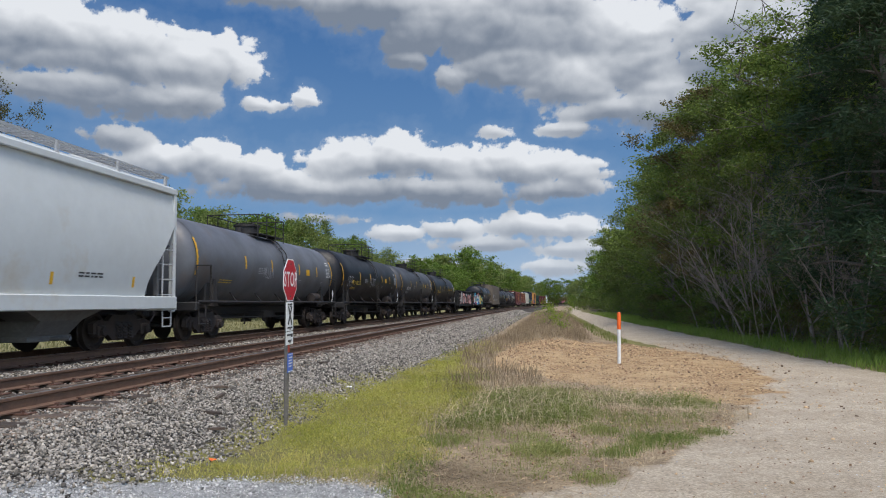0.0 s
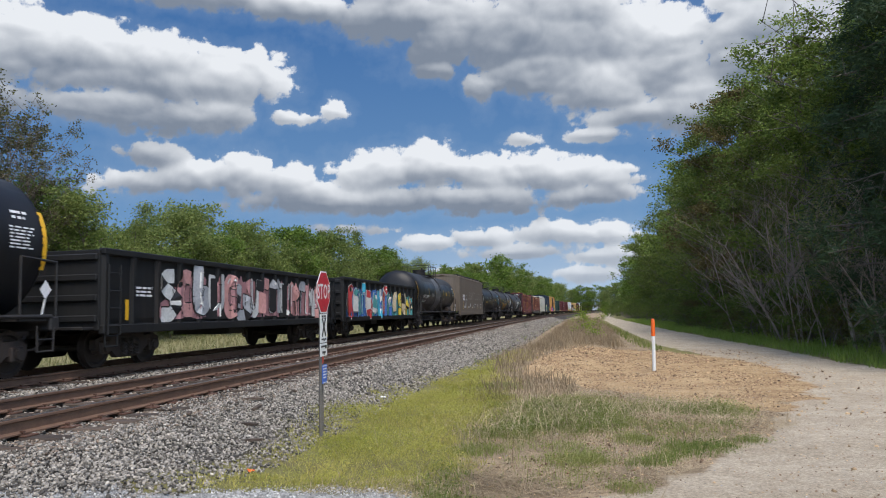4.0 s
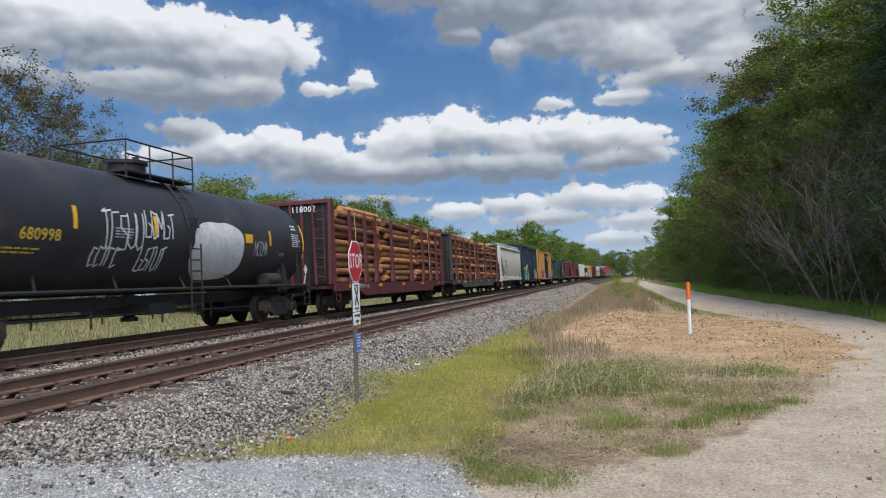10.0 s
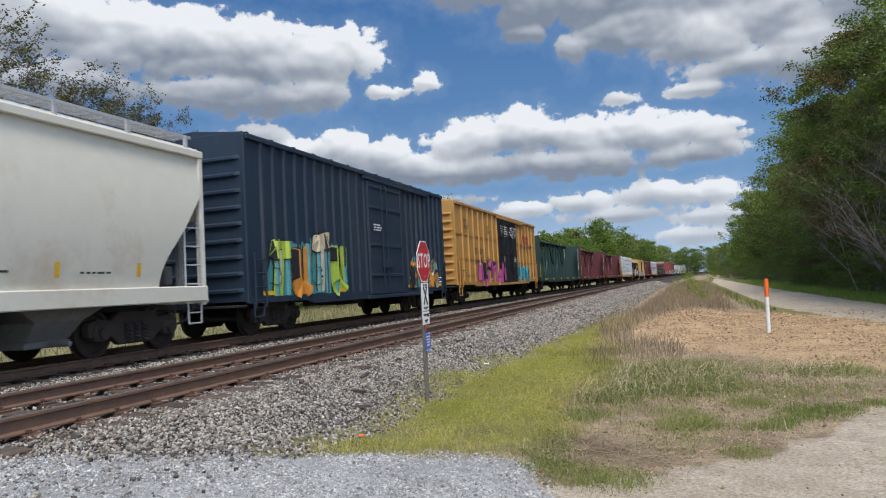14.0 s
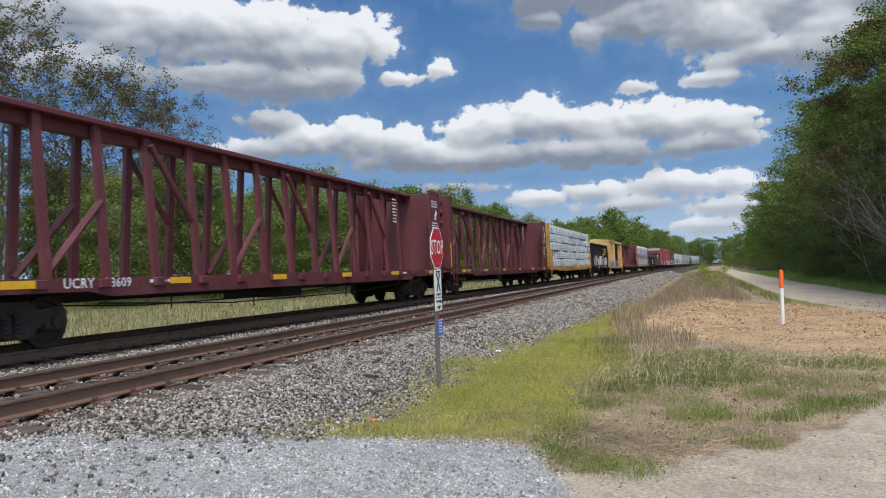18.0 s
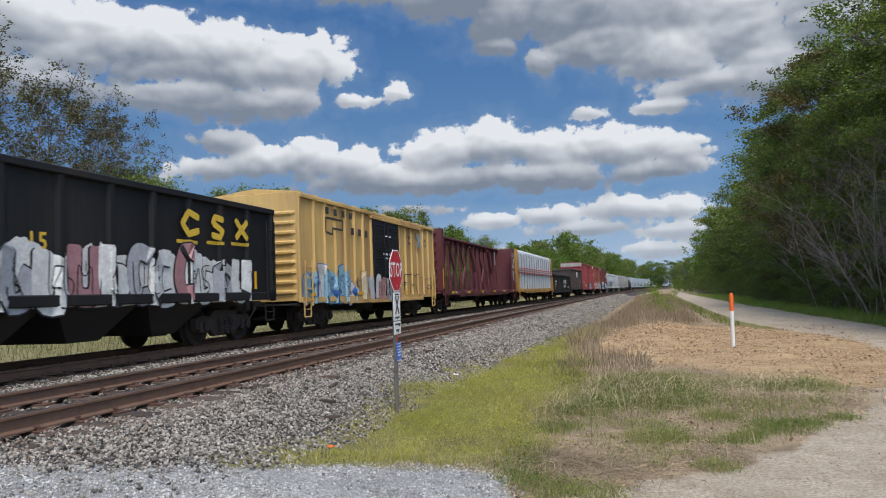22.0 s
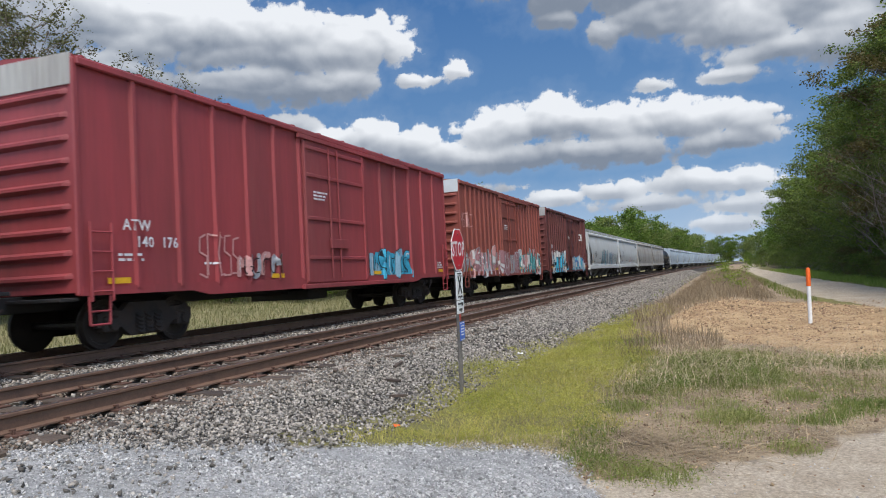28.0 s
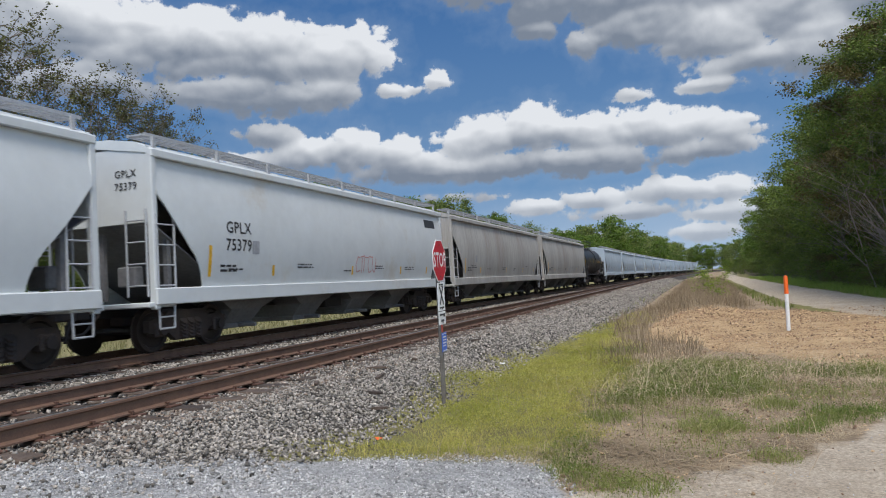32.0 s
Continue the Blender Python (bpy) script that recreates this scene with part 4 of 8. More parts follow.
def centerbeam(a, b, label, paint, load=None, seed=0, top=4.25, bot=.87, mark=""):
    ob, h = car_base("centerbeam_car", label, "centerbeam car", a, b, 2.3)
    rng = random.Random(seed)
    e, W = h - .64, 1.55
    deck = 1.15
    part("deck", MB().cbox(-W, W, -e, e, deck - .14, deck, .02), paint, ob)
    for q in (-1, 1):
        part("side_sill", MB().extrude([(-e, deck), (-e, bot + .05), (-e + 2.8, bot + .05), (-e + 3.3, bot - .05), (e - 3.3, bot - .05), (e - 2.8, bot + .05), (e, bot + .05), (e, deck)], "x", q * W - .03, q * W + .05), paint, ob)
        n = 16
        for k in range(n):
            y = -e + .5 + (2 * e - 1) * k / (n - 1)
            part("winch", MB().cbox(q * (W + .07) - .05, q * (W + .07) + .05, y - .13, y + .13, deck - .18, deck - .02, .015), paint, ob)
        for k in range(6):
            y = -e + 1.4 + (2 * e - 2.8) * k / 5
            patch(ob, "reflective_stripe", y - .3, y + .3, deck - .15, deck - .03, M_YELLOW, lambda yy, zz: q * (W + .122), 1, 1)
        part("brake_rod", MB().pipe([(q * 1.2, -e + 3.4, .7), (q * 1.2, -e * .3, .52), (q * 1.2, e * .3, .52), (q * 1.2, e - 3.4, .7)], .018).pipe([(q * 1.2, -2.2, .85), (q * 1.2, -2.2, .4)], .02).pipe([(q * 1.2, 2.6, .85), (q * 1.2, 2.6, .4)], .02), M_BLACKSTEEL, ob)
    for s in (-1, 1):
        part("bulkhead", MB().cbox(-W + .02, W - .02, s * e - s * .0 - .06, s * e + .06, deck, top, .015), paint, ob)
        for j in range(7):
            z = deck + .15 + (top - deck - .4) * j / 6
            part("bulkhead_rib", MB().cbox(-1.3, 1.3, s * (e + .1) - .06, s * (e + .1) + .06, z - .06, z + .08, .02), paint, ob)
        for q in (-1, 1):
            part("bulkhead_side", MB().cbox(q * W - .05, q * W + .03, s * e - (1.05 if s > 0 else -.0) - .08, s * e + (1.05 if s < 0 else 0) + .08, deck, top, .015) if s > 0 else MB().cbox(q * W - .05, q * W + .03, -e - .08, -e + .32, deck, top, .015), paint, ob)
            part("reflective_stripe", MB().box(q * (W + .035), q * (W + .045), s * (e - .0) - .05, s * (e - .0) + .05, deck + .1, deck + 1.1), M_YELLOW, ob)
            ladder(ob, q * (W + .08), s * (e - .3) - .2, s * (e - .3) + .2, bot - .05, deck + 1.2, 4, paint)
            stirrup(ob, q * (W + .02), s * (e - .5), paint)
        part("end_platform", MB().cbox(-1.5, 1.5, s * (e + .25) - .25, s * (e + .25) + .25, deck - .14, deck - .06, .02), paint, ob)
    part("top_chord", MB().cbox(-.38, .38, -e, e, top - .12, top, .02).box(-.12, .12, -e, e, top - .34, top - .12), paint, ob)
    n = 14
    for k in range(n + 1):
        y = -e + .3 + (2 * e - 1.6) * k / n
        for q in (-1, 1):
            part("upright", MB().loft([[(q * .42 - .05, y - .09, deck), (q * .42 + .05, y - .09, deck), (q * .42 + .05, y + .09, deck), (q * .42 - .05, y + .09, deck)], [(q * .22 - .05, y - .09, top - .12), (q * .22 + .05, y - .09, top - .12), (q * .22 + .05, y + .09, top - .12), (q * .22 - .05, y + .09, top - .12)]]), paint, ob)
    for k in range(n):
        if k % 2:
            continue
        y0, y1 = -e + .3 + (2 * e - 1.6) * k / n, -e + .3 + (2 * e - 1.6) * (k + 1) / n
        zz = [(y0, deck + .05), (y1, deck + 1.5)] if k % 4 else [(y0, top - .3), (y1, deck + 1.2)]
        for q in (-1, 1):
            part("diagonal_brace", MB().cyl((q * .36, zz[0][0], zz[0][1]), (q * .33, zz[1][0], zz[1][1]), .07, 6), paint, ob)
    flat = lambda y, z: W + .03
    mb_flat = lambda y, z: W + .055
    letter(ob, mark or str(rng.randint(12000, 73999)), -e + (4.2 if load == "tarp" else 3.0 if mark else 2.3), deck - .1, .23 if mark else .18, M_WHITEPAINT, mb_flat)
    bars(ob, -e + 4.2, deck - .12, .9, 1, M_WHITEPAINT, mb_flat, rng, .06)
    bars(ob, e - 5.2, deck - .12, 1.4, 1, M_WHITEPAINT, mb_flat, rng, .06)
    if load != "tarp" and load != "lumber":
        for z, r in ((top - .45, 3), (top - 1.3, 3), (deck + 1.3, 7)):
            bars(ob, e - .95, z, .75, r, M_WHITEPAINT, flat, rng, .055, .1)
        part("warning_pictogram", MB().pipe([(W + .036, e - .58, top - 1.12), (W + .036, e - .46, top - .78), (W + .036, e - .36, top - .80), (W + .036, e - .48, top - 1.14), (W + .036, e - .58, top - 1.12)], .012).pipe([(W + .036, e - .53, top - .98), (W + .036, e - .43, top - 1.0)], .012), M_WHITEPAINT, ob)
        panel = lambda y, z: .47
        bars(ob, e - 2.2, top - .4, .5, 8, M_WHITEPAINT, panel, rng, .05, .12)
    if load == "lumber":
        rows, cols = 5, 5
        y0, y1 = -e + .45, e - .3
        hh, ww = (top - deck - .1) / rows, (y1 - y0) / cols
        shapes = []
        for v in range(4):
            r2 = random.Random(90 + v)
            m = MB()
            rings = []
            for i in range(33):
                y = (i / 32 - .5) * (ww - .03)
                bulge = .018 * math.sin(i * .9 + v) + .012 * r2.uniform(-1, 1)
                sag = .05 * max(0, math.sin(i * .21 + v * 1.7)) ** 2 + r2.uniform(-.01, .01)
                rings.append([(-.5, y, .01), (.53, y, .01 + sag * .3), (.548 + bulge, y, .035 + sag * .3), (.55 + bulge, y, hh * .3), (.55 - bulge, y, hh * .7), (.545 + bulge * .5, y, hh - .03 - sag * .5), (.525, y, hh - .014 - sag * .5), (-.5, y, hh - .012)])
            m.loft(rings)
            shapes.append(m.mesh("wrapped_lumber", M_WRAP))
        mark = MB()
        for k in range(4):
            mark.add([(.586, -.15 + .035 * k, hh * (.40 + .1 * k)), (.586, .15 - .035 * k, hh * (.40 + .1 * k)), (.586, 0, hh * (.60 + .095 * k))], [(0, 1, 2)])
        mark_me = mark.mesh("printed_tree_mark", M_WRAPGREEN)
        bar_me = MB().box(.584, .588, -.27, .27, hh * .22, hh * .31).mesh("printed_name_bar", M_PRINTDARK)
        fold_me = MB().box(.57, .586, -.008, .008, .05, hh - .08).mesh("wrap_fold", M_WRAP)
        for j in range(rows):
            for i in range(cols):
                for q in (-1, 1):
                    bundle = part("wrapped_lumber", shapes[rng.randrange(4)], None, ob, "white plastic-wrapped lumber bundle", at=pose(q * 1.02 + rng.uniform(-.02, .02), y0 + ww * (i + .5), deck + hh * j + .02, 0, 0, 0 if q > 0 else 180))
                    if q > 0:
                        step, ph = rng.uniform(.88, 1.05), rng.uniform(-.15, .15)
                        for k in range(4):
                            off = (k - 1.5) * step + ph + rng.uniform(-.04, .04)
                            sz = rng.uniform(.75, 1.0)
                            part("printed_mark", mark_me, None, bundle, at=pose(.0, off, hh * .5 * (1 - sz)) @ Matrix.Diagonal((1, sz, sz, 1)))
                            if rng.random() < .8:
                                part("printed_name", bar_me, None, bundle, at=pose(.0, off, 0))
                            part("wrap_fold", fold_me, None, bundle, at=pose(0, off + step * .5, 0))
        sticks = MB()
        for j in range(1, rows):
            for i in range(cols * 2):
                y = y0 + (y1 - y0) * (i + .5) / (cols * 2)
                sticks.box(.5, 1.56, y - .05, y + .05, deck + hh * j - .03, deck + hh * j + .01)
        part("lumber_sticker", sticks, M_LUMBER, ob)
        for j in range(1, rows):
            for i in range(4):
                y, span, deep = rng.uniform(y0 + 1.2, y1 - 1.2), rng.uniform(.6, 1.5), rng.uniform(.03, .11)
                z = deck + hh * j + .02
                part("exposed_lumber", MB().loft([[(1.5, y + span * f, z - d), (1.597, y + span * f, z - d), (1.597, y + span * f, z + .012), (1.5, y + span * f, z + .012)] for f, d in ((-1, .004), (-.5, deep * .5), (.1, deep), (.6, deep * .8), (1, .004))]), M_SHADEDLUMBER, ob)
    if load == "tarp":
        y0, y1 = -e + .3, e - .1
        for q in (-1, 1):
            m, ny, nz = MB(), 150, 22
            vs, fs = [], []
            for j in range(nz + 1):
                for i in range(ny + 1):
                    y, z = y0 + (y1 - y0) * i / ny, deck + .02 + (top - deck + .02) * j / nz
                    f = j / nz
                    strap = abs(((y - y0) / 1.32) % 1 - .5) * 2
                    x = 1.53 + .025 * (1 - strap ** 4) * (.3 + f) + .05 * noise.noise(Vector((y * 1.1, z * 1.6 + y * .8, q))) * f + (.045) * noise.noise(Vector((y * 2.2 + z * 2.6, z * .9 - y * .7, q + 4))) * (.25 + f)
                    if f > .95:
                        x -= .16 * (f - .95) / .05
                    vs.append((q * x, y, z))
                vs_n = ny + 1
            for j in range(nz):
                for i in range(ny):
                    fs.append((j * vs_n + i, j * vs_n + i + 1, (j + 1) * vs_n + i + 1, (j + 1) * vs_n + i))
            m.add(vs, fs)
            load_ob = part("wrapped_lumber_load", m, M_WRAP, ob, "white tarpaulin wrapped tight round stacked lumber", smooth=True)
            tsurf = lambda y, z: 1.615
            if q > 0:
                zb = deck + 1.3
                for k in range(16):
                    y = y0 + .66 + 1.32 * k
                    if y < y1 - .5:
                        red = part("printed_panel", MB().box(1.6, 1.607, y - .55, y + .55, zb, zb + .42), M_WRAPRED, load_ob, "red printed panel")
                        part("oval_badge", MB().add([(1.612, y + .47 * math.cos(t * math.pi / 12), zb + .21 + .15 * math.sin(t * math.pi / 12)) for t in range(24)], [tuple(range(24))]), M_WHITEPAINT, red)
                        part("badge_bar", MB().box(1.614, 1.617, y - .34, y + .34, zb + .16, zb + .26), M_PRINTDARK, red)
                part("band_rope", MB().cyl((1.62, y0, zb - .08), (1.62, y1, zb - .06), .02, 6), M_BLACKSTEEL, load_ob)
                for k in range(17):
                    y = y0 + 1.32 * k
                    if y < y1:
                        part("strap", MB().pipe([(1.58, y, deck), (1.615, y, deck + 1.6), (1.62, y, top - .45), (1.4, y, top + .04), (.3, y, top + .06)], .012, 5), M_BLACKSTEEL, load_ob)
        part("tarp_top", MB().extrude([(-1.42, top - .02), (-.6, top + .04), (.6, top + .04), (1.42, top - .02), (1.3, top - .08), (-1.3, top - .08)], "y", y0, y1), M_WRAP, ob)
        for s in (y0, y1):
            part("tarp_end", MB().box(-1.5, 1.5, s - .02, s + .02, deck + .02, top), M_WRAP, ob)
    return ob


def gondola(a, b, label, paint, top=2.55, bot=.82, rib=1.0, seed=0, marks=(), ink=None, art=(), slope=False):
    ob, h = car_base("gondola_car", label, "gondola car", a, b, 2.2)
    rng = random.Random(seed)
    ink = ink or M_WHITEPAINT
    e, W = h - .55, 1.5
    n = max(6, int(2 * e / rib))
    ribs = [-e + .1 + (2 * e - .2) * k / n for k in range(n + 1)]
    surf = lambda y, z: W + (.09 if any(abs(y - r) < .08 for r in ribs) else .0)
    part("floor", MB().box(-W, W, -e, e, bot + .15, bot + .25), paint, ob)
    for q in (-1, 1):
        part("side_wall", MB().cbox(q * W - .04, q * W, -e, e, bot, top, .01), paint, ob)
        part("top_chord", MB().cbox(q * W - .06, q * W + .1, -e, e, top - .1, top + .04, .02), paint, ob)
        part("side_sill", MB().cbox(q * W - .04, q * W + .09, -e, e, bot - .08, bot + .12, .02), paint, ob)
        for r in ribs:
            part("side_post", MB().extrude([(r - .08, 0), (r - .05, .085), (r + .05, .085), (r + .08, 0)], "z", bot - .12 if slope else bot, top - .08), paint, ob, at=Matrix(((0, q, 0, q * W), (1, 0, 0, 0), (0, 0, 1, 0), (0, 0, 0, 1))))
        for s in (-1, 1):
            ladder(ob, q * (W + .12), s * (e - .3) - .2, s * (e - .3) + .2, bot - .1, top - .3, 4, paint)
            stirrup(ob, q * (W + .05), s * (e - .3), paint)
    for s in (-1, 1):
        part("end_wall", MB().cbox(-W, W, s * e - .05, s * e + .0, bot, top, .01), paint, ob)
        for j in range(4):
            z = bot + .25 + (top - bot - .4) * j / 3
            part("end_rib", MB().cbox(-W + .03, W - .03, s * (e + .05) - .06, s * (e + .05) + .06, z - .07, z + .07, .02), paint, ob)
        part("end_platform", MB().cbox(-1.4, 1.4, s * (e + .2) - .2, s * (e + .2) + .2, bot + .02, bot + .08, .01), M_BLACKSTEEL, ob)
    if slope:
        for k in range(3):
            y = -e + 2.6 + (2 * e - 5.2) * (k + .5) / 3
            part("hopper_bay", MB().loft([[(-1.35, y - 1.1, bot), (1.35, y - 1.1, bot), (1.35, y + 1.1, bot), (-1.35, y + 1.1, bot)], [(-.9, y - .4, .35), (.9, y - .4, .35), (.9, y + .4, .35), (-.9, y + .4, .35)]]), M_BLACKSTEEL, ob)
    for y in (-e + .9, -e * .4, e * .35, e - .9):
        patch(ob, "reflective_stripe", y - .06, y + .06, bot + .2, bot + .65, M_YELLOW, surf, 1, 2)
    bars(ob, -e + 1.2, bot + .9, .7, 3, ink, surf, rng)
    bars(ob, e - 2.2, bot + .6, .6, 3, ink, surf, rng)
    for body, y, z, size in marks:
        letter(ob, body, -e + y, z, size, ink, surf)
    for kind, *args in art:
        if kind == "t":
            tag_scrawl(ob, *args[:-1], surf, args[-1])
        elif kind == "p":
            patch(ob, "paint_panel", *args[:4], args[4], surf, 20, 3)
        else:
            graffiti(ob, *args[:7], surf, args[7])
    return ob


LOG_SHAPES = []


def log_meshes():
    for v in range(8):
        r = random.Random(40 + v)
        L = 5.0
        m = MB()
        rings = []
        bend = r.uniform(-.05, .05)
        for i in range(6):
            y = (i / 5 - .5) * L
            rad = .145 * (1 - .12 * i / 5) * r.uniform(.96, 1.04)
            rings.append([(rad * math.cos(t * math.pi / 6) + bend * math.sin(math.pi * i / 5), y, rad * math.sin(t * math.pi / 6)) for t in range(12)])
        m.loft(rings)
        LOG_SHAPES.append(m.mesh("log", M_LOG if v % 3 else M_LOGDARK, True))


log_meshes()


def log_car(a, b, label, paint, stakes, seed=0, top=4.2, mark="", bays=3, stake_mat=None, heap=0):
    ob, h = car_base("log_flatcar", label, "flatcar", a, b, 2.8)
    rng = random.Random(seed)
    e, W, deck = h - 1.3, 1.55, 1.12
    part("deck", MB().cbox(-W, W, -e, e, deck - .18, deck, .02), paint, ob)
    part("center_sill", MB().extrude([(-e + 2.6, deck - .19), (-e + 2.6, .75), (-e + 4.2, .4), (e - 4.2, .4), (e - 2.6, .75), (e - 2.6, deck - .19)], "x", -.35, .35), M_BLACKSTEEL, ob)
    for q in (-1, 1):
        part("side_sill", MB().extrude([(-e, deck + .02), (-e, .85), (-e + 2.6, .85), (-e + 3.2, .62), (e - 3.2, .62), (e - 2.6, .85), (e, .85), (e, deck + .02)], "x", q * W - .02, q * W + .06), paint, ob)
        for y in stakes:
            part("stake", MB().loft([[(q * W - .02, y - .2, deck + .02), (q * W + .12, y - .2, deck + .02), (q * W + .12, y + .2, deck + .02), (q * W - .02, y + .2, deck + .02)], [(q * W - .02, y - .11, deck + .5), (q * W + .1, y - .11, deck + .5), (q * W + .1, y + .11, deck + .5), (q * W - .02, y + .11, deck + .5)], [(q * W - .02, y - .1, top - .25), (q * W + .06, y - .1, top - .25), (q * W + .06, y + .1, top - .25), (q * W - .02, y + .1, top - .25)]]), stake_mat or paint, ob)
        for k in range(5):
            y = -e + 1.6 + (2 * e - 3.2) * k / 4
            patch(ob, "reflective_stripe", y - .25, y + .25, deck - .16, deck - .04, M_YELLOW, lambda yy, zz: q * (W + .066), 1, 1)
        for s in (-1, 1):
            stirrup(ob, q * W, s * (e - .4), paint)
    for s in (-1, 1):
        # a recessed end sheet between tapered side plates, with ribs, rungs and leaning braces
        part("bulkhead", MB().cbox(-W + .1, W - .1, s * e - .05, s * e + .05, deck, top - .08, .015), M_BLACKSTEEL, ob)
        part("top_beam", MB().cbox(-W + .1, W - .1, s * (e + .04) - .12, s * (e + .04) + .12, top - .16, top, .02), paint, ob)
        for q in (-1, 1):
            part("bulkhead_post", MB().extrude([(s * (e - .3), deck + .004), (s * (e + .26), deck + .004), (s * (e + .1), top + .003), (s * (e - .22), top + .003)], "x", q * W - .05 - q * .045, q * W + .05 - q * .045), paint, ob)
            part("brace", MB().cyl((q * 1.0, s * (e + .3), deck), (q * .85, s * (e + .12), top - .15), .05, 6), paint, ob)
        for x in (-.45, .0, .45):
            part("bulkhead_rib", MB().cbox(x - .05, x + .05, s * (e + .12) - .07, s * (e + .12) + .07, deck, top - .16, .02), paint, ob)
        end_ladder(ob, s * (e + .3), .95, 1.35, deck + .1, top - .25, 8, paint)
    bl = (2 * e - .6) / bays
    rows = int((top - deck - .1) / .275)
    for k in range(bays):
        yc = -e + .3 + bl * (k + .5) + (-.22, 0, .22)[k]
        for j in range(rows + 1):
            z = deck + .17 + j * .275
            cols = range(10)
            for i in cols:
                if j < rows - 1 and 2 <= i <= 8:
                    continue
                if j == rows and (i < 2 or i > 7 or rng.random() < .3):
                    continue
                x = 1.36 - .3 * i + (.05 if j % 2 else -.03) + rng.uniform(-.03, .03)
                sc = (bl - .25) / 5.0 * (rng.uniform(.93, 1.03) if rng.random() < .85 else rng.uniform(.7, .9))
                reach = e - .1 - 2.5 * sc
                yl = min(reach, max(-reach, yc + rng.uniform(-.3, .3)))
                m = pose(x, yl, z + rng.uniform(-.035, .035), rng.uniform(-1.0, 1.0), rng.uniform(0, 360), (180 if rng.random() < .5 else 0) + rng.uniform(-.6, .6)) @ Matrix.Diagonal((1, sc, 1, 1))
                part("log", LOG_SHAPES[rng.randrange(8)], None, ob, at=m)
        for d in ((-.1,) if k != 1 else (-.28, .3)):
            y = yc + bl * d
            f = rng.uniform(-.06, .06)
            part("strap", MB().loft([[(x, yy - .022, z), (x + .006, yy - .022, z), (x + .006, yy + .022, z), (x, yy + .022, z)] for x, yy, z in ((W + .02, y + f, deck - .15), (W + .05, y + f * .3, deck + .9), (W + .03, y - f, deck + 2.0), (W + .0, y, top - .3), (W - .2, y, top - .05))]), M_STRAP, ob)
    for k in range(heap):
        y = -e + 3.2 + (2 * e - 6) * k / max(1, heap - 1)
        m = pose(rng.uniform(-.7, .7), y, top + .0 + .05 * (k % 2), rng.uniform(-2.0, 2.0), rng.uniform(0, 360), rng.uniform(-2, 2)) @ Matrix.Diagonal((1.1, rng.uniform(.9, 1.3), 1.1, 1))
        part("log", LOG_SHAPES[rng.randrange(8)], None, ob, at=m)
    if stake_mat is None:
        letter(ob, "118002", .55, top - .35, .3, M_WHITEPAINT, None, end=-e - .2)
    letter(ob, mark, -e + (2.95 if stake_mat is None else 3.65), deck - .12, .24, M_WHITEPAINT, lambda y, z: W + .06)
    return ob


